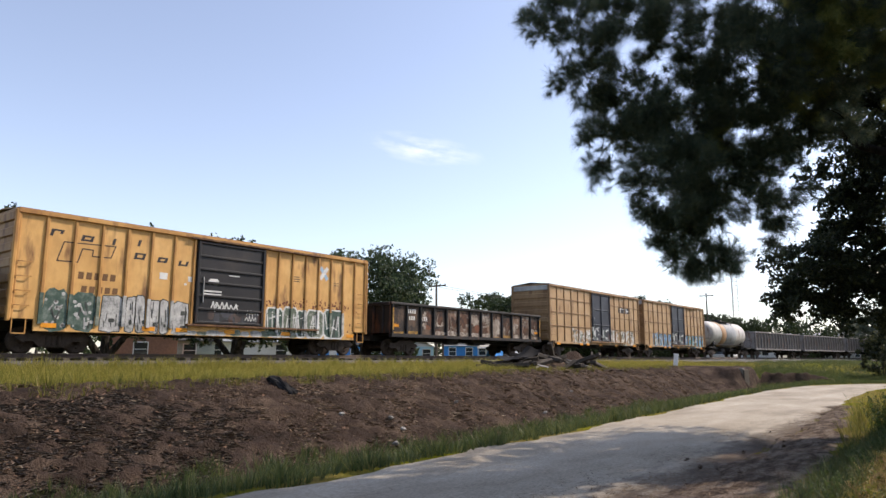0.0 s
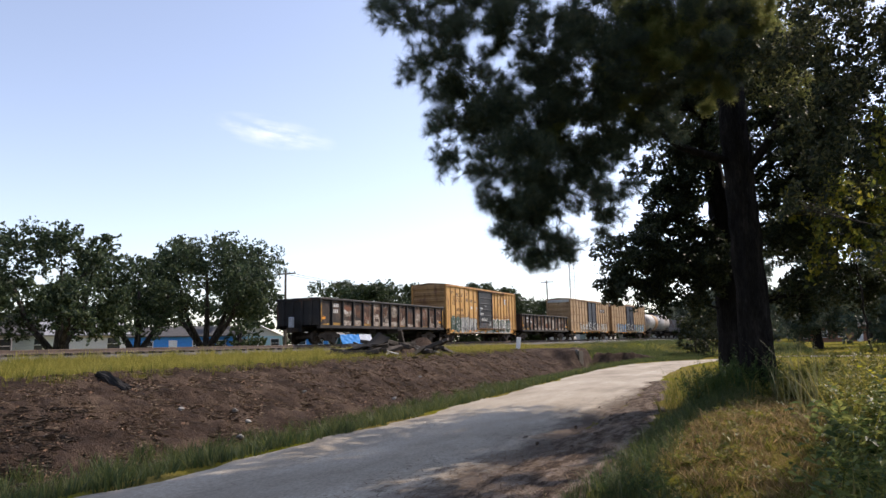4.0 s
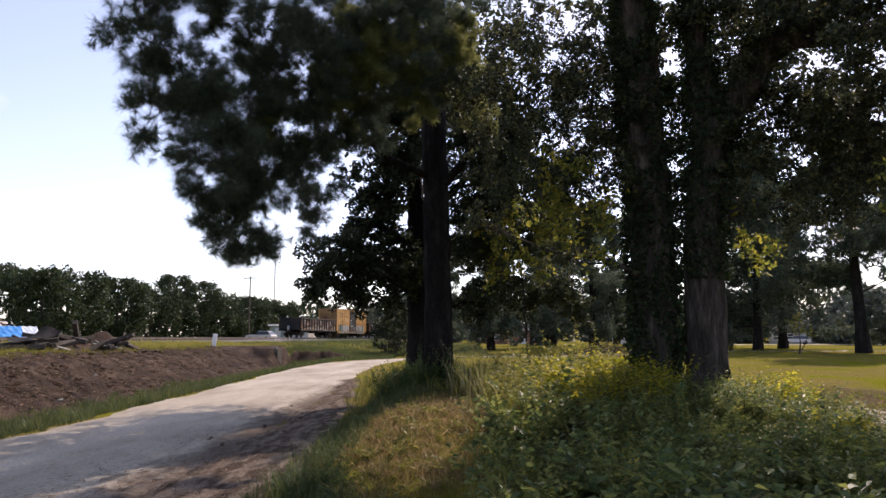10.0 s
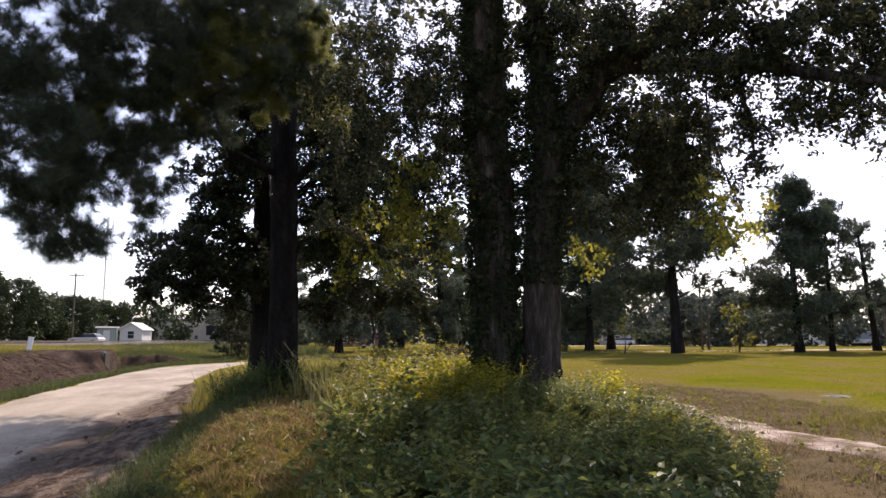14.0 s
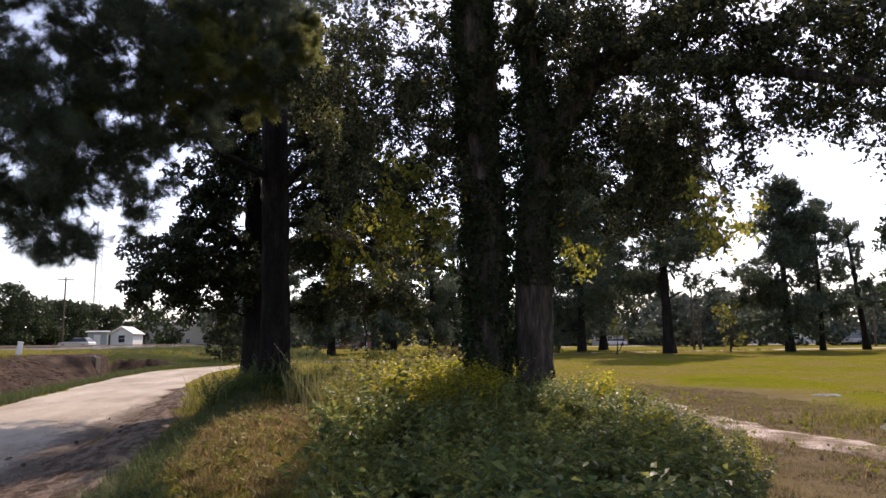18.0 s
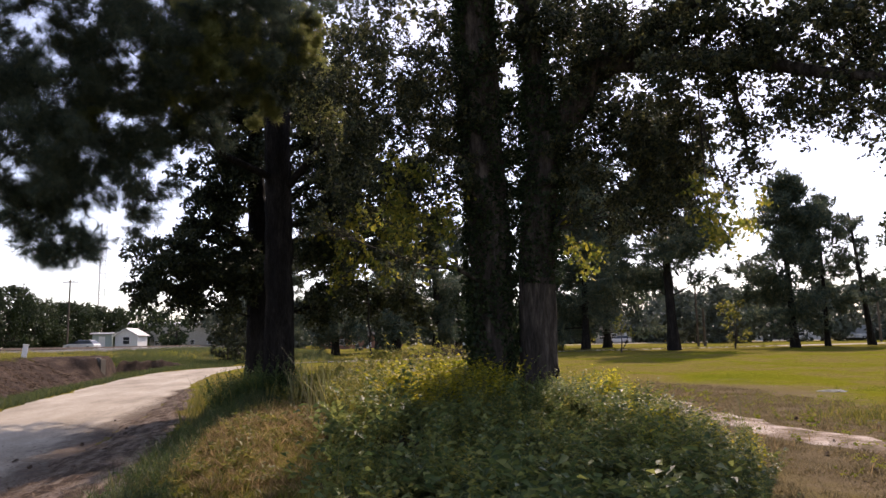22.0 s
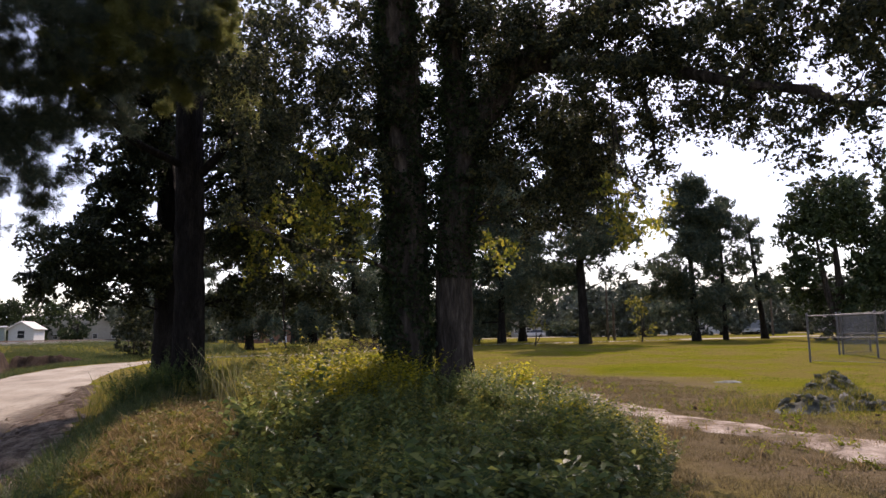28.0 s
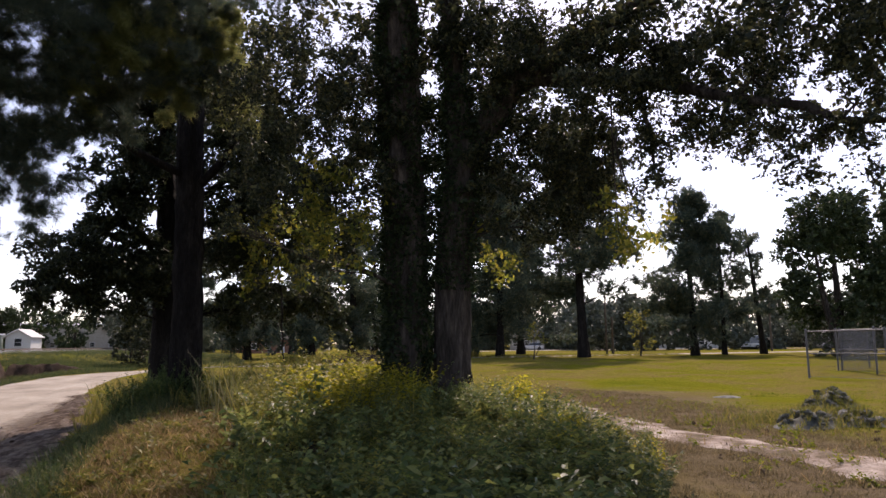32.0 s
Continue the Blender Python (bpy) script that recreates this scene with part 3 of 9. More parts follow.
# bare footpath across the field
line = FOOTPATH
wid = np.interp(line[:, 1], [-8, 5, 10, 16, 24], [0.9, 0.78, 0.6, 0.42, 0.05]) + 0.15 * np.sin(line[:, 1] * 2.3) + 0.08 * np.sin(line[:, 1] * 5.3)
t = np.gradient(line, axis=0)
t /= np.linalg.norm(t, axis=1)[:, None]
u = np.linspace(-1, 1, 15)
LX, LY = line[:, :1] + t[:, 1:] * u[None] * wid[:, None], line[:, 1:] - t[:, :1] * u[None] * wid[:, None]
LX, LY = LX + 0.16 * waves(LX, LY, 0.9, 2) * np.abs(u[None]), LY + 0.16 * waves(LX, LY, 1.1, 7) * np.abs(u[None])
LZ = land(LX, LY) + 0.035 * (1 - u[None] ** 4) - 0.04 * u[None] ** 8 + 0.012 * waves(LX, LY, 0.5, 3)
tagged(from_arrays("dirt_path", np.stack([LX, LY, LZ], -1).reshape(-1, 3), sheet(np.arange(len(line)), u), M_PATH, smooth=True),
       "trodden path of pale bare dirt across the field", "path", kind="structure")

# ---- the train ----
SPEED = 10.2


def painted(name, stops, rust=0.4, zones=(), rough=0.6, rust_c=(0.12, 0.05, 0.025)):
    """Weathered car paint: rust streaks running down, and sprayed patches (y0, y1, z0, z1, colours) of letter-like cells."""
    m, n, l, b = nodes_of(name)
    tc = n.new("ShaderNodeTexCoord")
    sep = n.new("ShaderNodeSeparateXYZ")
    l.new(tc.outputs["Object"], sep.inputs["Vector"])

    def noise_tex(scale, stretch=(1, 1, 1), detail=6):
        mp, t = n.new("ShaderNodeMapping"), n.new("ShaderNodeTexNoise")
        mp.inputs["Scale"].default_value = stretch
        l.new(tc.outputs["Object"], mp.inputs["Vector"])
        l.new(mp.outputs["Vector"], t.inputs["Vector"])
        t.inputs["Scale"].default_value, t.inputs["Detail"].default_value = scale, detail
        return t

    def blend(a, bb, fac, mode="MIX"):
        x = n.new("ShaderNodeMix")
        x.data_type, x.blend_type = "RGBA", mode
        for s, val in (("A", a), ("B", bb)):
            if isinstance(val, tuple):
                x.inputs[s].default_value = (*val, 1)
            else:
                l.new(val, x.inputs[s])
        if isinstance(fac, float):
            x.inputs["Factor"].default_value = fac
        else:
            l.new(fac, x.inputs["Factor"])
        return x.outputs["Result"]

    def band(sock, lo, hi, soft):
        out = []
        for a, c in ((lo, lo + soft), (hi, hi - soft)):
            r = n.new("ShaderNodeMapRange")
            r.inputs["From Min"].default_value, r.inputs["From Max"].default_value = a, c
            l.new(sock, r.inputs["Value"])
            out.append(r.outputs["Result"])
        q = n.new("ShaderNodeMath")
        q.operation = "MULTIPLY"
        l.new(out[0], q.inputs[0])
        l.new(out[1], q.inputs[1])
        return q.outputs[0]

    r = ramp(n, stops)
    l.new(noise_tex(0.7).outputs["Fac"], r.inputs["Fac"])
    col = r.outputs["Color"]
    g = ramp(n, [(0.36, (0.55, 0.5, 0.45)), (0.6, (1.08, 1.08, 1.08))])
    l.new(noise_tex(5, (1, 1, 0.55), 9).outputs["Fac"], g.inputs["Fac"])
    col = blend(col, g.outputs["Color"], 0.22, "MULTIPLY")
    for y0, y1, z0, z1, cells, cw, *fade in zones:
        mp, vo, ve = n.new("ShaderNodeMapping"), n.new("ShaderNodeTexVoronoi"), n.new("ShaderNodeTexVoronoi")
        mp.inputs["Scale"].default_value = (0.0, 1 / cw, 0.75 / cw)
        warp = noise_tex(2.2, (0, 1, 1), 2)
        add = n.new("ShaderNodeVectorMath")
        add.operation = "MULTIPLY_ADD"
        add.inputs[1].default_value = (0.5, 0.5, 0.5)
        l.new(warp.outputs["Color"], add.inputs[0])
        l.new(tc.outputs["Object"], add.inputs[2])
        l.new(add.outputs["Vector"], mp.inputs["Vector"])
        ve.feature = "DISTANCE_TO_EDGE"
        for v_ in (vo, ve):
            v_.inputs["Scale"].default_value = 1.0
            l.new(mp.outputs["Vector"], v_.inputs["Vector"])
        sx = n.new("ShaderNodeSeparateXYZ")
        l.new(vo.outputs["Color"], sx.inputs["Vector"])
        cr = ramp(n, [(k / max(1, len(cells) - 1), c) for k, c in enumerate(cells)])
        cr.color_ramp.interpolation = "CONSTANT"
        l.new(sx.outputs["X"], cr.inputs["Fac"])
        e = ramp(n, [(0.022, (0, 0, 0)), (0.05, (1, 1, 1))])
        l.new(ve.outputs["Distance"], e.inputs["Fac"])
        art = blend((0.03, 0.035, 0.035), cr.outputs["Color"], e.outputs["Color"])
        worn = ramp(n, [(0.36, (0, 0, 0)), (0.66, (fade[0],) * 3 if fade else (0.4, 0.4, 0.4))])
        l.new(noise_tex(3.5, (1, 1, 0.6), 7).outputs["Fac"], worn.inputs["Fac"])
        art = blend(art, col, worn.outputs["Color"])
        top = n.new("ShaderNodeMath")
        top.operation = "MULTIPLY_ADD"
        top.inputs[1].default_value = 0.9
        l.new(noise_tex(1.3, (0, 1, 0.2), 3).outputs["Fac"], top.inputs[0])
        l.new(sep.outputs["Z"], top.inputs[2])
        q = n.new("ShaderNodeMath")
        q.operation = "MULTIPLY"
        l.new(band(sep.outputs["Y"], y0, y1, 0.12), q.inputs[0])
        l.new(band(top.outputs[0], z0 + 0.45, z1 + 0.45, 0.05), q.inputs[1])
        col = blend(col, art, q.outputs[0])
    rs = ramp(n, [(0.62 - 0.22 * rust, (0, 0, 0)), (0.74 - 0.2 * rust, (1, 1, 1))])
    l.new(noise_tex(1.6, (1, 1.3, 0.35), 8).outputs["Fac"], rs.inputs["Fac"])
    fac = n.new("ShaderNodeMath")
    fac.operation = "MULTIPLY"
    fac.inputs[1].default_value = 0.85
    l.new(rs.outputs["Color"], fac.inputs[0])
    col = blend(col, rust_c, fac.outputs[0])
    l.new(col, b.inputs["Base Color"])
    b.inputs["Roughness"].default_value, b.inputs["Specular IOR Level"].default_value = rough, 0.35
    bp = n.new("ShaderNodeBump")
    bp.inputs["Strength"].default_value, bp.inputs["Distance"].default_value = 0.25, 0.01
    l.new(noise_tex(9).outputs["Fac"], bp.inputs["Height"])
    l.new(bp.outputs["Normal"], b.inputs["Normal"])
    return m


YEL = [(0.3, (0.5, 0.275, 0.085)), (0.55, (0.61, 0.355, 0.12)), (0.8, (0.67, 0.42, 0.165))]
TAN = [(0.3, (0.38, 0.24, 0.12)), (0.55, (0.45, 0.3, 0.16)), (0.8, (0.5, 0.36, 0.21))]
BLK = [(0.3, (0.009, 0.009, 0.01)), (0.55, (0.02, 0.019, 0.02)), (0.8, (0.048, 0.038, 0.031))]
SILVER = [(0.5, 0.52, 0.5), (0.62, 0.62, 0.6), (0.05, 0.07, 0.05), (0.55, 0.55, 0.53), (0.2, 0.25, 0.22)]
TANCELL = [(0.36, 0.24, 0.13), (0.4, 0.28, 0.16)]
TEAL = [(0.04, 0.22, 0.2), (0.3, 0.42, 0.4)]
BLUES = [(0.05, 0.25, 0.5), (0.42, 0.5, 0.52), (0.03, 0.14, 0.22), (0.08, 0.38, 0.48)]
M_BOXY = painted("boxcar_yellow_weathered", YEL, 0.26)
M_BOXPLAIN = painted("boxcar_yellow_plain", YEL, 0.12)
M_BOXEND = painted("boxcar_end_brown", [(0.3, (0.22, 0.11, 0.04)), (0.6, (0.32, 0.18, 0.07)), (0.8, (0.36, 0.21, 0.09))], 0.3)
M_RIB = painted("boxcar_rib", [(0.3, (0.34, 0.16, 0.045)), (0.6, (0.5, 0.27, 0.08)), (0.8, (0.55, 0.31, 0.1))], 0.35)
M_BOXT = painted("boxcar_tan_tagged", TAN, 0.2, [(-4.4, -1.2, 0.95, 2.0, SILVER + TANCELL, 0.2), (1.4, 6.6, 0.95, 2.1, SILVER + TANCELL, 0.22)])
M_BOXB = painted("boxcar_tan_blue_tags", TAN, 0.2, [(-5.8, -1.2, 0.95, 2.2, BLUES, 0.22), (1.2, 7.2, 0.95, 2.2, BLUES + TEAL, 0.24)])
# Darker than the tan sides: the rib shadows are put into this colour.
M_TANRIB = painted("boxcar_tan_rib_shaded", [(0.3, (0.23, 0.135, 0.065)), (0.55, (0.31, 0.19, 0.095)), (0.8, (0.38, 0.25, 0.13))], 0.3)
M_DOOR = painted("boxcar_door_black", BLK, 0.12, [(-0.9, 1.6, 1.3, 1.7, [(0.09, 0.06, 0.05), (0.03, 0.03, 0.035), (0.06, 0.06, 0.07), (0.03, 0.03, 0.03)], 0.35)], 0.5)
M_DOOR2 = painted("boxcar_door_dark", [(0.3, (0.02, 0.024, 0.035)), (0.7, (0.05, 0.055, 0.07))], 0.15, [(-1.6, 1.6, 1.3, 2.2, SILVER + [(0.03, 0.03, 0.04)] * 3, 0.4)], 0.5)
M_GOND = painted("gondola_black_rusted", BLK, 0.42, (), 0.7, (0.15, 0.06, 0.03))
M_GONDRIB = painted("gondola_rib", BLK, 0.2, (), 0.7)
M_GOND2 = painted("gondola_dark", [(0.3, (0.03, 0.028, 0.03)), (0.6, (0.06, 0.055, 0.055))], 0.2, (), 0.7)
M_GREYRIB = painted("gondola_grey_rib", [(0.3, (0.16, 0.15, 0.15)), (0.6, (0.24, 0.23, 0.23))], 0.2, (), 0.7)
M_GREYEND = painted("weathered_grey", [(0.3, (0.3, 0.3, 0.3)), (0.6, (0.42, 0.42, 0.41))], 0.1)
M_UNDER = plain("underframe_black", (0.018, 0.016, 0.015), 0.8)
M_WHEEL = surface("wheel_steel", [(0.3, (0.035, 0.026, 0.02)), (0.7, (0.075, 0.055, 0.042))], 5, 40, 0.7, 0.3, 0.3)
M_REFLECT = plain("orange_reflector", (0.75, 0.3, 0.02), 0.4)
M_INK = plain("black_stencil", (0.03, 0.025, 0.025), 0.6)
M_TRACKRUST = surface("rusty_track", [(0.35, (0.05, 0.03, 0.022)), (0.5, (0.13, 0.07, 0.04)), (0.7, (0.26, 0.15, 0.07))], 4, 30, 0.85, 0.2)
M_WHITE = plain("white_stencil", (0.65, 0.65, 0.63), 0.6)
M_BLUEX = plain("pale_blue_mark", (0.3, 0.45, 0.6), 0.6)
M_TANK = painted("tank_white", [(0.3, (0.36, 0.34, 0.31)), (0.6, (0.5, 0.48, 0.45))], 0.2)
M_TANKO = painted("tank_orange_band", [(0.3, (0.3, 0.17, 0.08)), (0.6, (0.4, 0.25, 0.13))], 0.3)
M_TANKG = painted("tank_grey_band", [(0.3, (0.22, 0.23, 0.24)), (0.6, (0.32, 0.33, 0.34))], 0.2)
M_YELLOWBAR = surface("yellow_stripe", [(0.35, (0.08, 0.05, 0.025)), (0.5, (0.32, 0.18, 0.04)), (0.7, (0.5, 0.3, 0.06))], 3.0, 30, 0.7, 0.1, grime=0.5)

TRAIN, WHEELS = [], []


def shared(name, me, parent, m=None, label=""):
    """Another object on the same mesh."""
    ob = new(name, me)
    ob.parent = parent
    if m is not None:
        ob.matrix_local = m
    if label:
        ob["label"] = label
    return ob


def one(name, material, parent, *boxes, bevel=0.012, label="", m=None):
    bm = bmesh.new()
    for b_ in boxes:
        box(bm, *b_, bevel=bevel)
    ob = part(name, bm, material, parent, label)
    if m is not None:
        ob.matrix_local = m
    return ob


def wheelset_mesh():
    pieces = []
    for s in (-1, 1):
        prof = [(0.66, 0.09), (0.66, 0.2), (0.7, 0.36), (0.68, 0.44), (0.7, 0.45), (0.72, 0.42), (0.81, 0.41), (0.81, 0.36), (0.78, 0.2), (0.82, 0.09), (0.86, 0.09), (0.86, 0.0)]
        th = np.arange(24) / 24 * 2 * math.pi
        v = np.array([[(s * x, r * math.cos(a), r * math.sin(a)) for a in th] for x, r in prof]).reshape(-1, 3)
        i, j = np.meshgrid(np.arange(len(prof) - 1), np.arange(24), indexing="ij")
        pieces.append((v, np.stack([i * 24 + j, i * 24 + (j + 1) % 24, (i + 1) * 24 + (j + 1) % 24, (i + 1) * 24 + j], -1).reshape(-1, 4)))
        for a in (0.6, 2.7, 4.8):
            pieces.append(tube([(s * 0.77, 0.24 * math.cos(a), 0.24 * math.sin(a)), (s * 0.83, 0.24 * math.cos(a), 0.24 * math.sin(a))], [0.05, 0.04], 6))
    pieces.append(tube([(-1.12, 0, 0), (-0.75, 0, 0), (0, 0, 0), (0.75, 0, 0), (1.12, 0, 0)], [0.07, 0.085, 0.08, 0.085, 0.07], 10))
    v, f = gather(pieces)
    ob = from_arrays("wheelset", v, f, M_WHEEL, smooth=True)
    me = ob.data
    bpy.data.objects.remove(ob)
    return me


WHEELSET = wheelset_mesh()


def side_frame_mesh():
    """A cast truck side: two journal boxes, arched top, dropped middle with springs."""
    bm = bmesh.new()
    top = [(-1.15, 0.5), (-1.0, 0.62), (-0.6, 0.64), (-0.36, 0.78), (0.36, 0.78), (0.6, 0.64), (1.0, 0.62), (1.15, 0.5), (0.95, 0.36), (0.62, 0.4), (0.42, 0.2), (-0.42, 0.2), (-0.62, 0.4), (-0.95, 0.36)]
    a = [bm.verts.new((-0.06, y, z)) for y, z in top]
    b = [bm.verts.new((0.06, y, z)) for y, z in top]
    bm.faces.new(a)
    bm.faces.new(b[::-1])
    for k in range(len(top)):
        bm.faces.new((a[k - 1], b[k - 1], b[k], a[k]))
    bmesh.ops.recalc_face_normals(bm, faces=bm.faces)
    for y in (-0.18, 0.0, 0.18):
        r = bmesh.ops.create_cone(bm, segments=10, radius1=0.08, radius2=0.08, depth=0.3, cap_ends=True)
        bmesh.ops.translate(bm, verts=r["verts"], vec=(0.04, y, 0.42))
    me = bpy.data.meshes.new("side_frame")
    bm.to_mesh(me)
    bm.free()
    me.materials.append(M_WHEEL)
    return me


SIDE_FRAME = side_frame_mesh()


def truck(car, y, turning):
    bm = bmesh.new()
    box(bm, -1.0, 1.0, -0.2, 0.2, 0.42, 0.72, 0.03)
    box(bm, -0.3, 0.3, -0.3, 0.3, 0.7, 0.86, 0.03)
    t = part("truck", bm, M_WHEEL, car, "dark cast-steel wheel truck")
    t.location = (0, y, 0)
    for s in (-1, 1):
        shared("side_frame", SIDE_FRAME, t, pose(s * 1.06, 0, 0, 0, 0, 0 if s > 0 else 180))
        w = shared("wheelset", WHEELSET, t, pose(0, s * 0.86, 0.42))
        if turning:
            WHEELS.append((w, s * 0.86))


def coupler(car, y, s):
    y0, y1 = sorted((y, y + s * 0.55))
    k0, k1 = sorted((y + s * 0.5, y + s * 0.82))
    one("coupler", M_WHEEL, car, (-0.09, 0.09, y0, y1, 0.74, 0.96), (-0.16, 0.2, k0, k1, 0.7, 1.0), bevel=0.03, label="rusty knuckle coupler")


def ladder(car, x, y, s, z0, z1, n, mat_, width=0.42):
    """Grab rungs on a side, standing off the wall."""
    bm = bmesh.new()
    box(bm, -0.012, 0.012, -width / 2, width / 2, -0.012, 0.012)
    for e in (-1, 1):
        box(bm, -0.08, 0.012, e * width / 2 - 0.012, e * width / 2 + 0.012, -0.012, 0.012)
    me = part("rung", bm, mat_, car)
    me.location = (x, y, z0)
    for k in range(1, n):
        shared("rung", me.data, car, pose(x, y, z0 + (z1 - z0) * k / (n - 1)))


def underframe(car, L, turning, centres=0.4):
    one("underframe", M_UNDER, car, (-0.25, 0.25, -L / 2, L / 2, 0.75, 1.1), (-1.3, 1.3, -L * centres - 0.2, -L * centres + 0.2, 0.85, 1.08), (-1.3, 1.3, L * centres - 0.2, L * centres + 0.2, 0.85, 1.08), (-1.35, 1.35, -0.15, 0.15, 0.8, 1.08))
    for nm, b_ in (("brake_cylinder", (0.5, 1.0, -1.9, -0.9, 0.62, 0.98)), ("air_reservoir", (0.45, 0.95, 0.6, 1.9, 0.66, 0.96)), ("brake_valve", (-0.9, -0.5, 2.2, 3.4, 0.66, 0.96))):
        one(nm, M_UNDER, car, b_, bevel=0.08)
    one("brake_rod", M_UNDER, car, (0.62, 0.66, -L * centres, L * centres, 0.66, 0.7))
    for s in (-1, 1):
        truck(car, s * L * centres, turning)
        coupler(car, s * L / 2, s)


def bars(car, x, mat_, items, name, label=""):
    """Flat paint strips (y0, y1, z0, z1) standing 4 mm proud of the wall."""
    for i in items:
        one(name, mat_, car, (x, x + 0.004, *sorted(i[:2]), i[2], i[3]), bevel=0.0, label=label)


def ends_ribbed(car, L, z0, z1, n, mat_, top=None):
    """Corrugated ends: a sheet with pressed horizontal ribs."""
    for s in (-1, 1):
        y = s * L / 2
        a, b = sorted((y - s * 0.06, y))
        one("end_sheet", mat_, car, (-1.46, 1.46, a, b, z0, z1))
        for k in range(n):
            z = z0 + (z1 - z0) * (k + 0.5) / n
            a, b = sorted((y, y + s * 0.07))
            h = (z1 - z0) / n * 0.3
            one("end_rib", top if (top and k >= n - 1) else mat_, car, (-1.4, 1.4, a, b, z - h, z + h), bevel=0.03)


def boxcar(start, L, H, side_mat, rib_mat, end_mat, door_mat, label, grid, turning, door=(-1.45, 1.75), top_mat=None):
    car = new("boxcar")
    z0, z1 = 1.08, H - 0.15
    for s in (-1, 1):
        a, b = sorted((s * 1.44, s * 1.5))
        one("side_sheet", side_mat if s > 0 else M_BOXPLAIN, car, (a, b, -L / 2, door[0], z0, z1))
        one("side_sheet", side_mat if s > 0 else M_BOXPLAIN, car, (a, b, door[1], L / 2, z0, z1))
        a, b = sorted((s * 1.42, s * 1.502))
        one("side_sill", side_mat, car, (a, b, -L / 2 + 0.75, L / 2 - 0.75, 0.7 if not grid else 0.9, z0 + 0.02))
        a, b = sorted((s * 1.42, s * 1.6))
        one("roof_rail", rib_mat, car, (a, b, -L / 2, L / 2, z1 - 0.02, z1 + 0.12))
        rib = None
        n1, n2 = (7, 8) if not grid else (6, 6)
        ys = [-L / 2 + 0.06] + [-L / 2 + (door[0] + L / 2) * k / n1 for k in range(1, n1)] + [door[0] - 0.08]
        ys += [door[1] + 0.08] + [door[1] + (L / 2 - door[1]) * k / n2 for k in range(1, n2)] + [L / 2 - 0.06]
        bm = bmesh.new()
        w = 0.055 if not grid else 0.045
        box(bm, -0.05, 0.06, -w, w, z0, z1, 0.02)
        rib = part("side_post", bm, rib_mat, car)
        rib.matrix_local = pose(s * 1.5, ys[0], 0, 0, 0, 0 if s > 0 else 180)
        for y in ys[1:]:
            shared("side_post", rib.data, car, pose(s * 1.5, y, 0, 0, 0, 0 if s > 0 else 180))
        if grid:
            for fz in (0.28, 0.53, 0.78):
                z = z0 + (z1 - z0) * fz
                a, b = sorted((s * 1.5, s * 1.545))
                one("side_rail", rib_mat, car, (a, b, -L / 2 + 0.05, door[0], z - 0.04, z + 0.04))
                one("side_rail", rib_mat, car, (a, b, door[1], L / 2 - 0.05, z - 0.04, z + 0.04))
        # door
        a, b = sorted((s * 1.47, s * 1.56))
        d = one("door", door_mat, car, (a, b, door[0] + 0.02, door[1] - 0.02, z0 + 0.08, z1 - 0.08), label="black ribbed sliding door")
        dm = (door[0] + door[1]) / 2
        nr = 6 if not grid else 3
        for k in range(nr + 1):
            z = z0 + 0.14 + (z1 - z0 - 0.28) * k / nr
            a, b = sorted((s * 1.56, s * 1.61))
            one("door_rib", door_mat, d, (a, b, door[0] + 0.06, door[1] - 0.06, z - 0.05, z + 0.05), bevel=0.02)
        a, b = sorted((s * 1.56, s * 1.63))
        for y in (door[0] + 0.08, door[1] - 0.08) + ((dm,) if grid else ()):
            one("door_stile", door_mat, d, (a, b, y - 0.06, y + 0.06, z0 + 0.08, z1 - 0.08), bevel=0.02)
        one("door_handle", M_GREYEND, d, (a, b, door[0] + 0.3, door[0] + 0.34, z0 + 0.9, z0 + 1.9))
        a, b = sorted((s * 1.5, s * 1.66))
        for zz in (z0, z1 - 0.04):
            one("door_track", rib_mat if grid else M_TRACKRUST, car, (a, b, door[0] - 0.3, min(L / 2, door[1] + 3.0), zz - 0.02, zz + 0.06))
        for e in (-1, 1):
            ladder(car, s * 1.6, e * (L / 2 - 0.32), s, 1.5, 2.9, 4, rib_mat)
            one("step", rib_mat, car, *[(s * 1.5 - 0.02, s * 1.5 + 0.02, e * (L / 2 - 0.32) + q - 0.015, e * (L / 2 - 0.32) + q + 0.015, 0.62, 1.1) for q in (-0.2, 0.2)], (s * 1.5 - 0.03, s * 1.5 + 0.03, e * (L / 2 - 0.32) - 0.2, e * (L / 2 - 0.32) + 0.2, 0.6, 0.64), bevel=0.0)
    # roof
    bm = bmesh.new()
    n = 15
    for k in range(n):
        ya, yb = -L / 2 + L * k / n, -L / 2 + L * (k + 1) / n
        for s in (-1, 1):
            lo = [(s * 1.58, ya + 0.02, z1 + 0.12), (s * 1.58, yb - 0.02, z1 + 0.12), (0, yb - 0.02, H + 0.12), (0, ya + 0.02, H + 0.12)]
            up = [(x, y, z + 0.03) for x, y, z in lo]
            vs = [bm.verts.new(p) for p in lo + up]
            for q in ((0, 1, 2, 3), (7, 6, 5, 4), (0, 4, 5, 1), (1, 5, 6, 2), (2, 6, 7, 3), (3, 7, 4, 0)):
                bm.faces.new([vs[i] for i in q])
    bmesh.ops.recalc_face_normals(bm, faces=bm.faces)
    part("roof", bm, top_mat or end_mat, car, "ribbed sheet-metal roof")
    one("floor", M_UNDER, car, (-1.45, 1.45, -L / 2, L / 2, 1.06, 1.14))
    ends_ribbed(car, L, 1.1, H, 7, end_mat, top_mat)
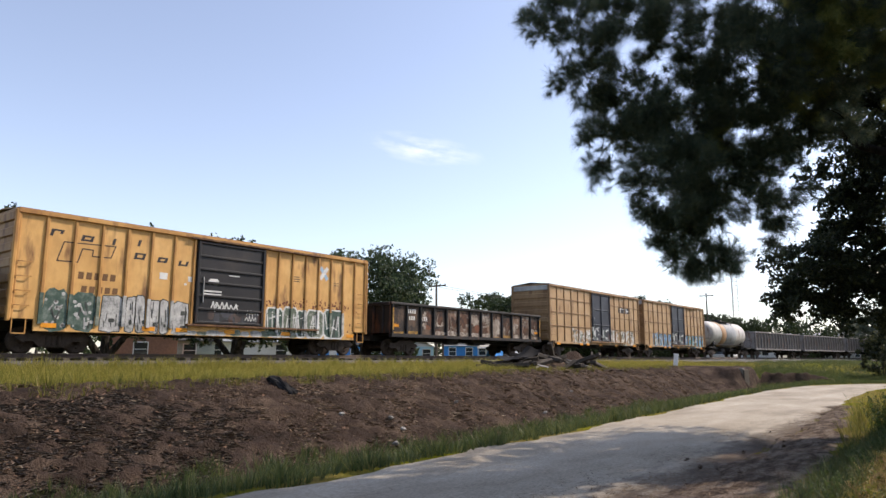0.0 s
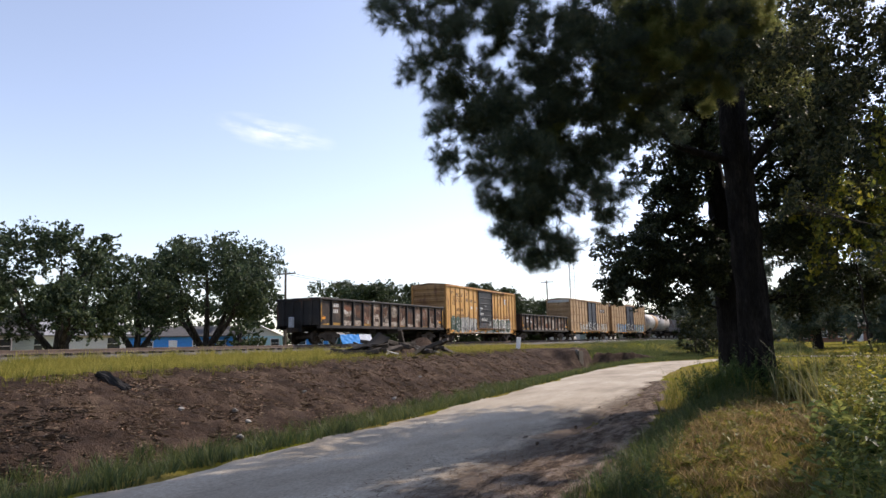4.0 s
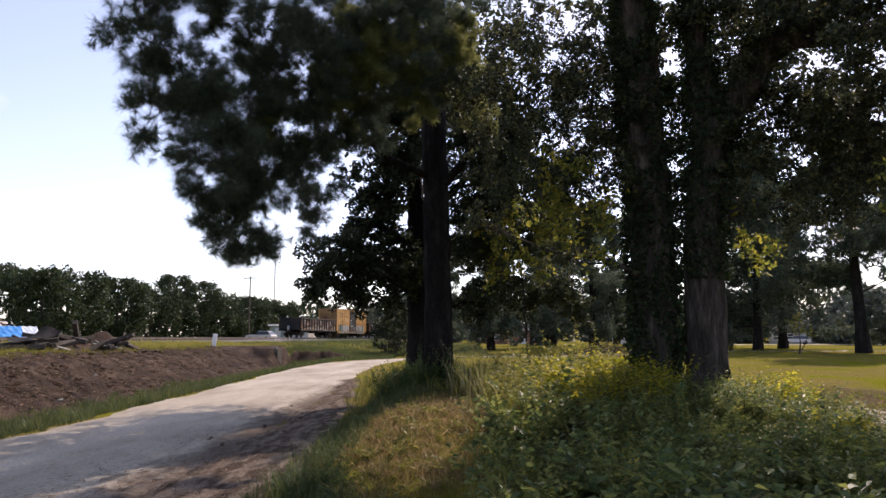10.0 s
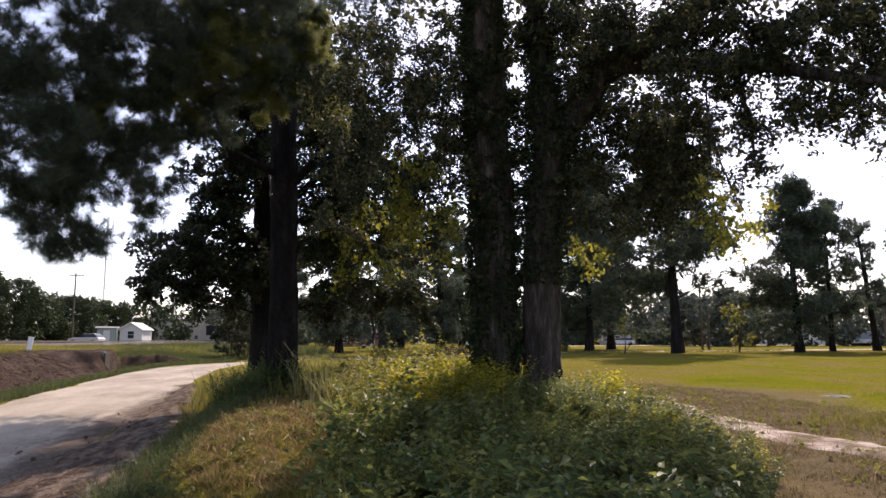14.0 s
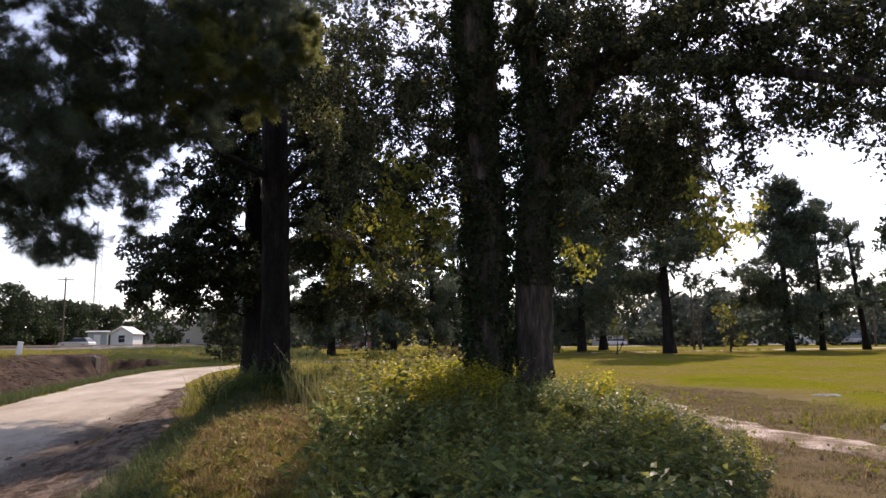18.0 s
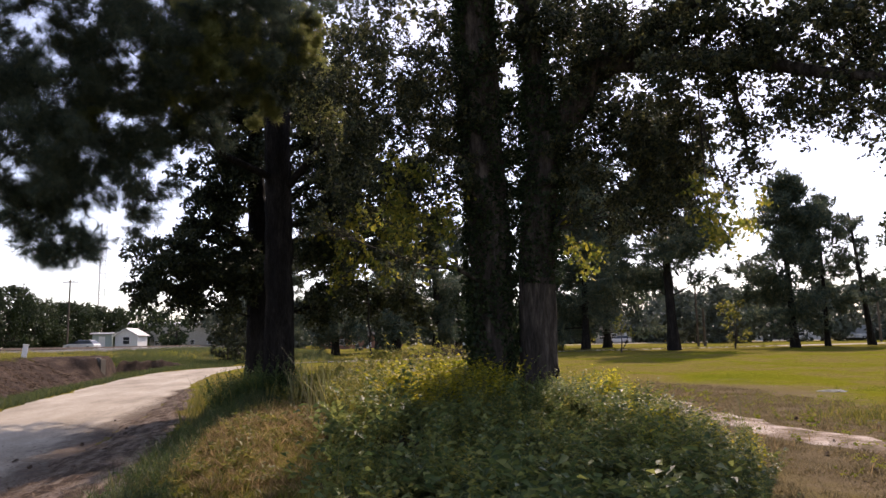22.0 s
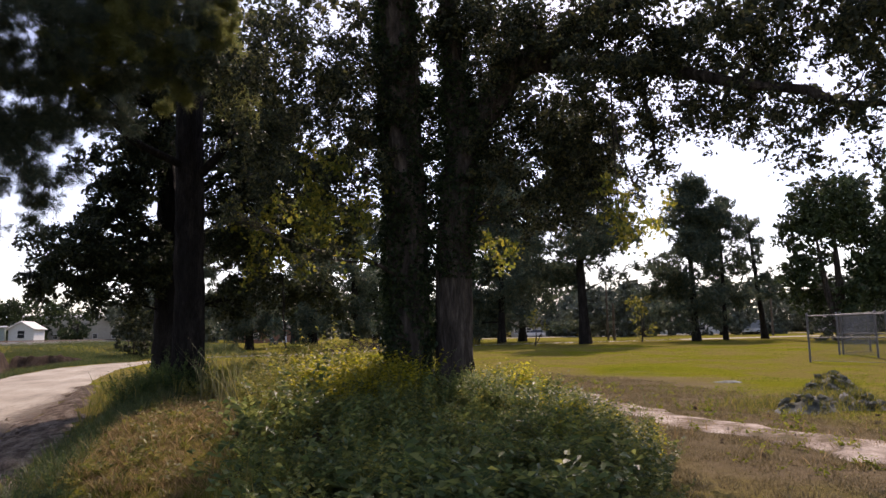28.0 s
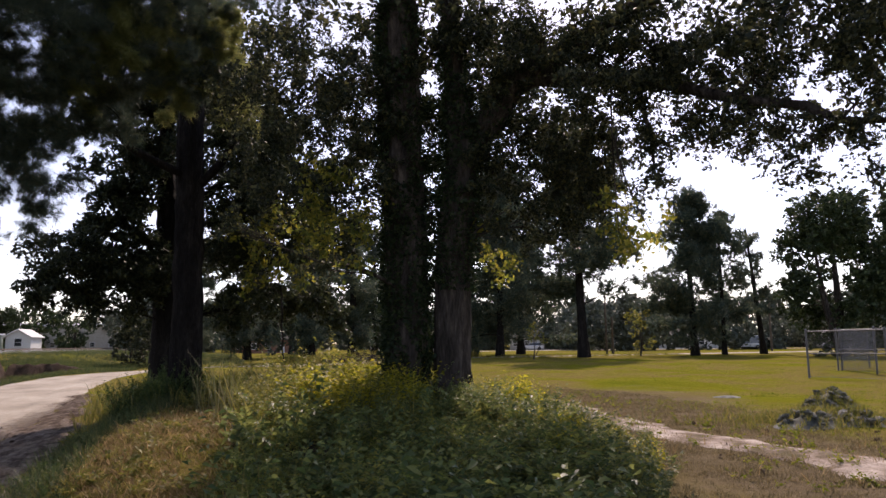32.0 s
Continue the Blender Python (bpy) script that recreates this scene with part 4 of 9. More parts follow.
    for s in (-1, 1):
        for e in (-1, 1):
            a, b = sorted((e * L / 2 - e * 0.05, e * L / 2 + e * 0.08))
            one("corner_post", rib_mat, car, (s * 1.52 - 0.07, s * 1.52 + 0.07, a, b, 1.0, z1 + 0.1), bevel=0.03)
        a, b = sorted((s * 1.503, s * 1.52))
        for y in (-L / 2 + 1.2, -L / 2 + 4.6, -1.9, 0.2, 3.0, L / 2 - 1.0):
            one("reflector", M_REFLECT, car, (a, b, y - 0.24, y + 0.24, 0.82, 0.97), bevel=0.004)
    # hand brake wheel on one end
    v, f = tube([(0.28 * math.cos(a), 0, 0.28 * math.sin(a)) for a in np.linspace(0, 2 * math.pi, 17)], [0.02] * 17, 6)
    bw = from_arrays("brake_wheel", v, f, M_UNDER, car)
    bw.location = (-0.9, -L / 2 - 0.16, 2.6)
    underframe(car, L, turning)
    tagged(car, label, "boxcar", "cars of the freight train")
    TRAIN.append((car, start, L))
    return car


yellow = boxcar(8.1, 15.6, 4.63, M_BOXY, M_RIB, M_BOXEND, M_DOOR, "weathered yellow boxcar with black door and sprayed tags", False, True)
# stencilled name and numbers, as plain shapes
def slanted(car, mat_, name, label, y0, y1, z0, z1, slant=0.06, x=1.502):
    """A leaning flat patch of paint."""
    bm = bmesh.new()
    lo = [bm.verts.new((x, y, z)) for y, z in ((y0, z0), (y1, z0), (y1 + slant, z1), (y0 + slant, z1))]
    hi = [bm.verts.new((x + 0.004, v.co.y, v.co.z)) for v in lo]
    bm.faces.new(hi)
    for k in range(4):
        bm.faces.new((lo[k - 1], lo[k], hi[k], hi[k - 1]))
    bmesh.ops.recalc_face_normals(bm, faces=bm.faces)
    part(name, bm, mat_, car, label)


def stroke(car, mat_, name, label, a, b, w=0.035, x=1.502):
    """A straight line of paint from a to b (y, z)."""
    ln, ang = math.hypot(b[0] - a[0], b[1] - a[1]), math.degrees(math.atan2(b[1] - a[1], b[0] - a[0]))
    bm = bmesh.new()
    box(bm, 0, 0.004, -w / 2, ln + w / 2, -w / 2, w / 2)
    part(name, bm, mat_, car, label).matrix_local = pose(x, a[0], a[1], ang, 0, 0)


NAME_MARK = "faded black stencilled shape"
for y0, y1, z0, z1, top, mid in ((-6.81, -6.4, 3.84, 4.08, 1, 0), (-5.82, -5.42, 3.79, 4.0, 1, 1), (-4.76, -4.66, 3.78, 4.02, 0, 0), (-3.84, -3.74, 3.86, 4.1, 0, 0),
                                 (-3.94, -3.54, 3.38, 3.62, 1, 1), (-3.05, -2.67, 3.36, 3.56, 1, 1), (-2.21, -1.82, 3.32, 3.52, 0, 1)):
    slanted(yellow, M_INK, "stencil_stroke", NAME_MARK, y0, y0 + 0.1, z0, z1)
    if y1 - y0 > 0.2:
        slanted(yellow, M_INK, "stencil_stroke", NAME_MARK, y1 - 0.1, y1, z0 + (0.1 if top and not mid else 0), z1)
    if top:
        slanted(yellow, M_INK, "stencil_stroke", NAME_MARK, y0 + 0.13, y1 - 0.07, z1 - 0.06, z1, 0.02)
    if mid:
        slanted(yellow, M_INK, "stencil_stroke", NAME_MARK, y0 + 0.1, y1 - 0.1, z0 + 0.01, z0 + 0.07, 0.02)
emblem = [(-6.52, 3.04), (-5.86, 3.05), (-5.73, 3.53), (-5.37, 3.52), (-5.39, 3.30), (-4.75, 3.32), (-4.61, 3.74), (-6.34, 3.69)]
for a, b in zip(emblem, emblem[1:] + emblem[:1]):
    stroke(yellow, M_INK, "outline_stroke", "thin black outline of an angular emblem", a, b)
M_BROWN = plain("brown_stencil", (0.16, 0.08, 0.03), 0.7)
for k in range(5):
    slanted(yellow, M_BROWN, "number_bar", "brown bars of the car number", -5.81 + 0.27 * k, -5.63 + 0.27 * k, 2.5, 2.74, 0.02)
    slanted(yellow, M_BROWN, "number_bar", "brown bars of the car number", -5.68 + 0.265 * k, -5.5 + 0.265 * k, 2.05, 2.27, 0.02)
bars(yellow, 1.502, M_WHITE, [(-2.91, -2.6, 2.75, 3.0), (-1.75, -1.58, 2.75, 2.95), (-1.9, -1.8, 2.6, 2.68)], "data_panel", "white data panels")
bars(yellow, 1.562, M_WHITE, [(-0.9, -0.45, 2.72, 2.9), (-0.85, -0.5, 2.9, 2.95), (-1.1, -0.3, 2.3, 2.36), (-1.1, -0.3, 2.42, 2.48), (0.0, 0.5, 3.12, 3.16)], "data_panel", "white data panels")
for a, c, mm in ((-0.45, 0.45, M_BLUEX), (0.45, -0.45, M_WHITE)):
    bm = bmesh.new()
    box(bm, 0, 0.004, -0.35, 0.35, -0.09, 0.09)
    part("cross_mark", bm, mm, yellow, "pale blue and white cross").matrix_local = pose(1.503 + (0.004 if a > 0 else 0), 5.08, 3.72, math.degrees(a * 2), 0, 0)
bars(yellow, 1.502, M_INK, [(3.3, 3.7, 3.3, 3.33), (3.3, 3.65, 3.4, 3.43), (3.25, 3.7, 3.2, 3.23), (5.7, 6.0, 3.3, 3.33), (5.7, 6.0, 3.2, 3.23)], "data_line", "small black lines of data")



def patch(car, mat_, name, label, pts, x):
    """A flat painted shape through (y, z) points, a few millimetres thick."""
    bm = bmesh.new()
    lo = [bm.verts.new((x - 0.003, y, z)) for y, z in pts]
    hi = [bm.verts.new((x, y, z)) for y, z in pts]
    bm.faces.new(hi)
    for k in range(len(pts)):
        bm.faces.new((lo[k - 1], lo[k], hi[k], hi[k - 1]))
    bmesh.ops.recalc_face_normals(bm, faces=bm.faces)
    return part(name, bm, mat_, car, label)


def blob(g, y0, y1, z0, z1, n=12, rough=0.1, square=3.2):
    """Points round a soft-cornered box."""
    out = []
    for k in range(n):
        a = 2 * math.pi * k / n
        c, s_ = math.cos(a), math.sin(a)
        r = (abs(c) ** square + abs(s_) ** square) ** (-1 / square) * (1 + g.uniform(-rough, rough))
        out.append(((y0 + y1) / 2 + (y1 - y0) / 2 * c * r, (z0 + z1) / 2 + (z1 - z0) / 2 * s_ * r))
    return out


def sprayed(car, g, y0, y1, z0, z1, fill, edge, name="sprayed_shape", label="sprayed fat shape with an outline", w=0.035):
    """One fat sprayed shape: outline, fill and one or two notches."""
    lean = g.uniform(-0.06, 0.06)
    pts = [(y + lean * (z - z0), z) for y, z in blob(g, y0, y1, z0, z1, 16, 0.05, 9)]
    cy, cz = (y0 + y1) / 2, (z0 + z1) / 2
    patch(car, edge, name + "_outline", label, pts, 1.504)
    ky, kz = 1 - 2 * w / (y1 - y0), 1 - 2 * w / (z1 - z0)
    patch(car, fill, name, label, [(cy + (y - cy) * ky, cz + (z - cz) * kz) for y, z in pts], 1.508)
    for q in range(4):
        a, b = g.uniform(y0 + 0.08, y1 - 0.08), z0 + g.uniform(0.05, 0.7) * (z1 - z0)
        stroke(car, edge, "spray_stroke", label, (a, b), (a + g.uniform(-0.05, 0.05), min(z1 - 0.05, b + g.uniform(0.15, 0.45))), g.uniform(0.015, 0.035), 1.513 + 0.0005 * q)
    for q in range(g.integers(1, 3)):
        a, b = cy + g.uniform(-0.25, 0.15) * (y1 - y0), z0 + (0.22 + 0.4 * q + g.uniform(-0.08, 0.08)) * (z1 - z0)
        patch(car, edge, "notch", label, blob(g, a, a + 0.3 * (y1 - y0), b, b + g.uniform(0.06, 0.2), 8, 0.15), 1.512)


M_PALE = surface("pale_spray", [(0.34, (0.17, 0.18, 0.17)), (0.48, (0.4, 0.4, 0.39)), (0.66, (0.58, 0.58, 0.56))], 3.0, 25, 0.6, 0.1, grime=0.4)
M_DARKSPRAY = surface("dark_spray", [(0.3, (0.03, 0.035, 0.032)), (0.7, (0.08, 0.085, 0.078))], 3, 30, 0.6, 0.1)
M_GREENSPRAY = surface("green_spray", [(0.3, (0.03, 0.065, 0.05)), (0.5, (0.06, 0.1, 0.08)), (0.72, (0.2, 0.24, 0.21))], 3.2, 25, 0.6, 0.1, grime=0.4)
M_MOSSSPRAY = surface("moss_grey_spray", [(0.32, (0.06, 0.08, 0.055)), (0.5, (0.13, 0.16, 0.12)), (0.68, (0.34, 0.35, 0.31))], 4, 25, 0.6, 0.1, grime=0.4)
M_PAINTRUST = surface("rust_stain", [(0.3, (0.13, 0.05, 0.03)), (0.7, (0.22, 0.09, 0.05))], 4, 30, 0.85, 0.2)
g = np.random.default_rng(64)
# green tag with pale dots
for y0, y1 in ((-6.82, -6.06), (-5.92, -5.14)):
    patch(yellow, M_GREENSPRAY, "green_patch", "dark green sprayed patch", blob(g, y0, y1, 0.72, g.uniform(1.95, 2.1), 18, 0.07, 7), 1.504)
    for k in range(15):
        a, b, r = g.uniform(y0 + 0.08, y1 - 0.08), g.uniform(0.85, 1.95), g.uniform(0.03, 0.08)
        patch(yellow, M_PALE, "pale_dot", "pale sprayed dot", blob(g, a - r, a + r, b - r, b + r, 8, 0.15, 2), 1.508)
    for k in range(5):
        a, c = g.uniform(y0 + 0.1, y1 - 0.15), g.uniform(0.8, 1.5)
        stroke(yellow, M_PALE if k % 2 else M_DARKSPRAY, "spray_stroke", "thin sprayed stroke", (a, c), (a + g.uniform(-0.12, 0.15), c + g.uniform(0.1, 0.35)), 0.045, 1.511 + 0.0005 * k)
# pale fat shapes
for y0, y1 in ((-5.02, -4.24), (-4.12, -3.74), (-3.72, -3.33), (-3.21, -2.83), (-2.81, -2.42), (-2.3, -1.62)):
    sprayed(yellow, g, y0, y1, 0.72, g.uniform(1.95, 2.1), M_PALE, M_DARKSPRAY)
# outlined tag beyond the door
M_CHALK = surface("white_spray", [(0.32, (0.36, 0.37, 0.36)), (0.5, (0.62, 0.62, 0.6)), (0.7, (0.72, 0.72, 0.7))], 3.0, 25, 0.6, 0.1, grime=0.3)
TAG = "green sprayed letter shape with a white outline"
for k, (y0, y1) in enumerate(((1.88, 2.86), (2.8, 3.62), (3.55, 4.15), (4.1, 5.16), (5.1, 6.42))):
    top = 2.02 + 0.07 * math.sin(2.1 * k)
    patch(yellow, M_CHALK, "tag_outline", TAG, blob(g, y0, y1, 0.73, top, 20, 0.03, 7), 1.5035 + 0.0008 * k)
    cy, hw = (y0 + y1) / 2, (y1 - y0) / 2 - 0.07
    patch(yellow, M_GREENSPRAY if k % 2 == 0 else M_MOSSSPRAY, "tag_fill", TAG, blob(g, cy - hw, cy + hw, 0.8, top - 0.07, 20, 0.04, 7), 1.5095 + 0.0008 * k)
    for q in range(5):
        a = y0 + (y1 - y0) * (0.2 + 0.15 * q) + g.uniform(-0.05, 0.05)
        lo, hi = g.uniform(0.82, 1.25), g.uniform(1.55, top - 0.1)
        e = a + g.uniform(-0.22, 0.22)
        e = min(max(e, y0 + 0.1), y1 - 0.1)
        stroke(yellow, (M_CHALK, M_CHALK, M_DARKSPRAY, M_PALE, M_CHALK)[q], "tag_stroke", "white and dark sprayed strokes", (a, lo), (e, hi), (0.06, 0.045, 0.09, 0.11, 0.04)[q], 1.5145 + 0.0006 * q)
    for q in range(3):
        z = g.uniform(1.0, 1.75)
        stroke(yellow, M_CHALK if q else M_MOSSSPRAY, "tag_stroke", "white and dark sprayed strokes", (y0 + 0.1 + 0.15 * q, z), (min(y1 - 0.08, y0 + 0.5 + 0.15 * q), z + g.uniform(-0.12, 0.12)), 0.045, 1.518 + 0.0006 * q)
# weathered pale paint along the sill
for k in range(17):
    a = -2.3 + 0.5 * k + g.uniform(-0.1, 0.1)
    patch(yellow, (M_PALE, M_PALE, M_MOSSSPRAY)[k % 3], "sill_paint", "pale weathered paint on the sill", blob(g, a, a + g.uniform(0.35, 0.62), 0.72, g.uniform(0.86, 1.0), 12, 0.12, 4), 1.5045 + 0.0003 * (k % 4))
# scrawls on the door
def scrawl(car, y0, y1, z0, z1, n, w, x, paint=M_CHALK):
    pts = [(y0 + (y1 - y0) * (k + g.uniform(-0.3, 0.3)) / n, (z1 if k % 2 else z0) + g.uniform(-0.2, 0.2) * (z1 - z0)) for k in range(n + 1)]
    for k in range(n):
        stroke(car, paint, "scrawl_stroke", "pale scrawl", pts[k], pts[k + 1], w, x + 0.0005 * (k % 3))


scrawl(yellow, -0.78, 0.5, 1.72, 2.0, 12, 0.05, 1.566)
scrawl(yellow, -0.7, 0.45, 1.74, 1.98, 5, 0.035, 1.568)
scrawl(yellow, 0.92, 1.5, 1.6, 1.76, 8, 0.028, 1.566)
scrawl(yellow, 0.86, 1.42, 1.36, 1.52, 8, 0.028, 1.566)
# the same paint where it crosses the posts
post_l = [-7.8 + 6.35 * k / 7 for k in range(1, 7)]
post_r = [1.75 + 6.05 * k / 8 for k in range(1, 7)]
for y, mm in list(zip(post_l, [M_GREENSPRAY, M_GREENSPRAY, M_MOSSSPRAY, M_PALE, M_PALE, M_PALE])) + [(y, (M_CHALK, M_MOSSSPRAY, M_PALE)[k % 3]) for k, y in enumerate(post_r)]:
    one("post_paint", mm, yellow, (1.5, 1.563, y - 0.058, y + 0.058, 0.94, 1.97 + g.uniform(-0.06, 0.06)), bevel=0.0, label="sprayed paint over the side post")
spots = []
for k in range(170):
    y, z, r = g.uniform(1.8, 7.2), 2.06 + abs(g.normal(0, 0.17)), g.uniform(0.012, 0.055)
    z = z if y < 6.5 else g.uniform(1.0, 2.2)
    n = 7
    ring_ = [(1.5035 + 0.0004 * (k % 5), y + r * math.cos(2 * math.pi * i / n) * g.uniform(0.7, 1.3), z + 1.3 * r * math.sin(2 * math.pi * i / n) * g.uniform(0.7, 1.3)) for i in range(n)]
    v_ = np.array([(ring_[0][0], y, z)] + ring_)
    spots.append((v_, np.array([(0, 1 + i, 1 + (i + 1) % n) for i in range(n)])))
from_arrays("rust_speckle", *gather(spots), M_PAINTRUST, yellow, label="red-brown rust speckles above the sprayed tag")["kind"] = "stuff"

tan_a = boxcar(41.6, 15.2, 5.05, M_BOXT, M_TANRIB, M_TANRIB, M_DOOR2, "tan boxcar with ribbed sides and a grey roof", True, True, (-1.3, 1.9), M_GREYEND)
bars(tan_a, 1.502, M_INK, [(3.6, 5.9, 3.55, 4.0)], "mark_ground", "black panel")
bars(tan_a, 1.508, M_WHITE, [(3.75, 4.25, 3.86, 3.95), (3.95, 4.07, 3.6, 3.86), (4.45, 4.95, 3.86, 3.95), (4.65, 4.77, 3.6, 3.86), (5.1, 5.22, 3.6, 3.95), (5.22, 5.6, 3.72, 3.82)], "mark_stroke", "white strokes")
boxcar(58.1, 15.2, 5.05, M_BOXB, M_TANRIB, M_TANRIB, M_DOOR2, "tan boxcar with ribbed sides and blue tags", True, False, (-1.3, 1.9), M_GREYEND)


def gondola(start, L, H, side_mat, rib_mat, posts, label, turning, stripes=True, rib_w=0.07):
    car = new("gondola_car")
    for s in (-1, 1):
        a, b = sorted((s * 1.44, s * 1.5))
        one("side_sheet", side_mat, car, (a, b, -L / 2, L / 2, 1.05, H - 0.05))
        a, b = sorted((s * 1.4, s * 1.63))
        one("top_chord", rib_mat, car, (a, b, -L / 2 - 0.05, L / 2 + 0.05, H - 0.14, H), bevel=0.03)
        one("side_sill", rib_mat, car, (a, b, -L / 2, L / 2, 0.93, 1.1))
        bm = bmesh.new()
        box(bm, -0.02, 0.11, -rib_w, rib_w, 1.08, H - 0.12, 0.03)
        rib = part("side_post", bm, rib_mat, car)
        for k in range(posts):
            y = -L / 2 + 0.12 + (L - 0.24) * k / (posts - 1)
            m = pose(s * 1.5, y, 0, 0, 0, 0 if s > 0 else 180)
            if k:
                shared("side_post", rib.data, car, m)
            else:
                rib.matrix_local = m
        for e in (-1, 1):
            ladder(car, s * 1.62, e * (L / 2 - 0.45), s, 1.2, H - 0.35, 4, rib_mat)
            if stripes:
                a, b = sorted((s * 1.612, s * 1.618))
                one("yellow_stripe", M_YELLOWBAR, car, (a, b, e * (L / 2 - 0.12) - 0.05, e * (L / 2 - 0.12) + 0.05, 1.3, H - 0.3), bevel=0.0, label="worn yellow stripe")
    for e in (-1, 1):
        a, b = sorted((e * (L / 2 - 0.07), e * L / 2))
        one("end_sheet", rib_mat, car, (-1.46, 1.46, a, b, 1.05, H - 0.05))
        a, b = sorted((e * L / 2, e * (L / 2 + 0.1)))
        for x in (-1.0, -0.35, 0.35, 1.0):
            one("end_post", rib_mat, car, (x - 0.07, x + 0.07, a, b, 1.1, H - 0.1), bevel=0.03)
        one("end_chord", rib_mat, car, (-1.5, 1.5, a, b + 0.02, H - 0.2, H), bevel=0.03)
    one("floor", M_UNDER, car, (-1.44, 1.44, -L / 2, L / 2, 1.05, 1.15))
    underframe(car, L, turning)
    tagged(car, label, "gondola car", "cars of the freight train")
    TRAIN.append((car, start, L))
    return car


M_OLDRUST = surface("old_rust", [(0.32, (0.035, 0.026, 0.022)), (0.5, (0.085, 0.045, 0.03)), (0.68, (0.15, 0.07, 0.04))], 3.5, 25, 0.85, 0.2, grime=0.5)
M_CREAM = surface("faded_cream_spray", [(0.36, (0.08, 0.06, 0.05)), (0.47, (0.25, 0.2, 0.16)), (0.62, (0.48, 0.43, 0.37))], 5, 25, 0.75, 0.1, grime=0.5)
M_PANEL = surface("weathered_panel", [(0.32, (0.045, 0.036, 0.032)), (0.44, (0.13, 0.08, 0.058)), (0.56, (0.25, 0.16, 0.11)), (0.68, (0.42, 0.36, 0.3))], 1.6, 18, 0.8, 0.2, grime=0.5, stretch=(1, 1, 0.6))
M_PANELDARK = surface("dark_weathered_panel", [(0.35, (0.022, 0.02, 0.02)), (0.5, (0.055, 0.043, 0.037)), (0.66, (0.17, 0.11, 0.075))], 1.6, 18, 0.8, 0.2, grime=0.5, stretch=(1, 1, 0.6))
for start, L, n, text in ((-8.6, 16.0, 15, "black gondola car with rusted panels and tags, last of the train"), (25.5, 14.7, 14, "black gondola car with rust and faded tags")):
    g_ = gondola(start, L, 2.72, M_GOND, M_GONDRIB, n, text, True)
    w = L / (n - 1)
    K = -L / 2 + w + 0.22
    bars(g_, 1.503, M_WHITE, [(K + 0.17 * k, K + 0.1 + 0.17 * k, 2.2, 2.42) for k in range(4)] + [(K + 0.1 + 0.17 * k, K + 0.2 + 0.17 * k, 1.85, 2.05) for k in range(3)] + [(K + w + 0.17 * k, K + w + 0.1 + 0.17 * k, 1.85, 2.05) for k in range(3)], "number_bar", "white bars of the car number")
    for yy in (-L / 2 + 0.45, L / 2 - 0.45):
        one("reflector", M_REFLECT, g_, (1.503, 1.51, yy - 0.2, yy + 0.2, 1.45, 1.62), bevel=0.0)
    gr = np.random.default_rng(int(1000 + start))
    for k in range(n - 1):
        ya, yb = -L / 2 + 0.12 + (L - 0.24) * k / (n - 1) + 0.075, -L / 2 + 0.12 + (L - 0.24) * (k + 1) / (n - 1) - 0.075
        patch(g_, (M_PANEL, M_PANELDARK, M_PANEL)[(k + 1) % 3 if k > 2 else 1], "weathered_panel", "brown weathered panel between the posts", [(ya, 1.12), (yb, 1.12), (yb, 2.56), (ya, 2.56)], 1.5014)
    for k in range(2, n - 1):
        ya, yb = -L / 2 + 0.12 + (L - 0.24) * k / (n - 1) + 0.1, -L / 2 + 0.12 + (L - 0.24) * (k + 1) / (n - 1) - 0.1
        for q in range(gr.integers(3, 7)):
            w_, h_ = gr.uniform(0.15, 0.5) * (yb - ya), gr.uniform(0.1, 0.4)
            cy, cz = gr.uniform(ya + w_, max(ya + w_ + 0.01, yb - w_)), gr.uniform(1.35, 2.3 - h_ / 2)
            patch(g_, (M_PAINTRUST, M_OLDRUST, M_OLDRUST, M_CREAM)[gr.integers(0, 4)], "rust_patch", "rust and faded spray on the black paint", blob(gr, max(ya, cy - w_), min(yb, cy + w_), cz - h_, min(2.5, cz + h_), 18, 0.32, 2.6), 1.5025 + 0.0012 * q)
        if gr.uniform() < 0.6:
            patch(g_, M_CREAM, "faded_tag", "faded cream spray along the sill", blob(gr, ya, yb, 1.12, 1.26 + gr.uniform(0, 0.2), 18, 0.22, 5), 1.509)
        for q in range(gr.integers(0, 4)):
            a0 = gr.uniform(ya, yb - 0.1)
            stroke(g_, M_CREAM, "faded_stroke", "faded pale spray stroke", (a0, gr.uniform(1.5, 1.8)), (min(yb, max(ya, a0 + gr.uniform(-0.2, 0.2))), gr.uniform(1.9, 2.3)), gr.uniform(0.02, 0.04), 1.511 + 0.001 * q)
    for k in (4, 7, 11):
        ya = -L / 2 + 0.12 + (L - 0.24) * k / (n - 1) + 0.12
        scrawl(g_, ya, ya + w - 0.26, 1.85 if k % 2 else 1.35, 2.25 if k % 2 else 1.6, 9, 0.03, 1.516, M_CREAM)
    for k in range(n - 1):
        if k % 4 != 2:
            one("sill_stripe", M_YELLOWBAR, g_, (1.503, 1.508, -L / 2 + w * k + 0.12, -L / 2 + w * (k + 1) - 0.12, 1.12, 1.22 + 0.06 * math.sin(k * 2.2)), bevel=0.0, label="ochre band along the sill")
last = TRAIN[-2][0]
one("end_marker", plain("marker_grey", (0.35, 0.37, 0.4), 0.5), last, (-0.14, 0.14, -8.7, -8.45, 0.95, 1.6), bevel=0.04, label="grey end-of-train marker on the coupler")

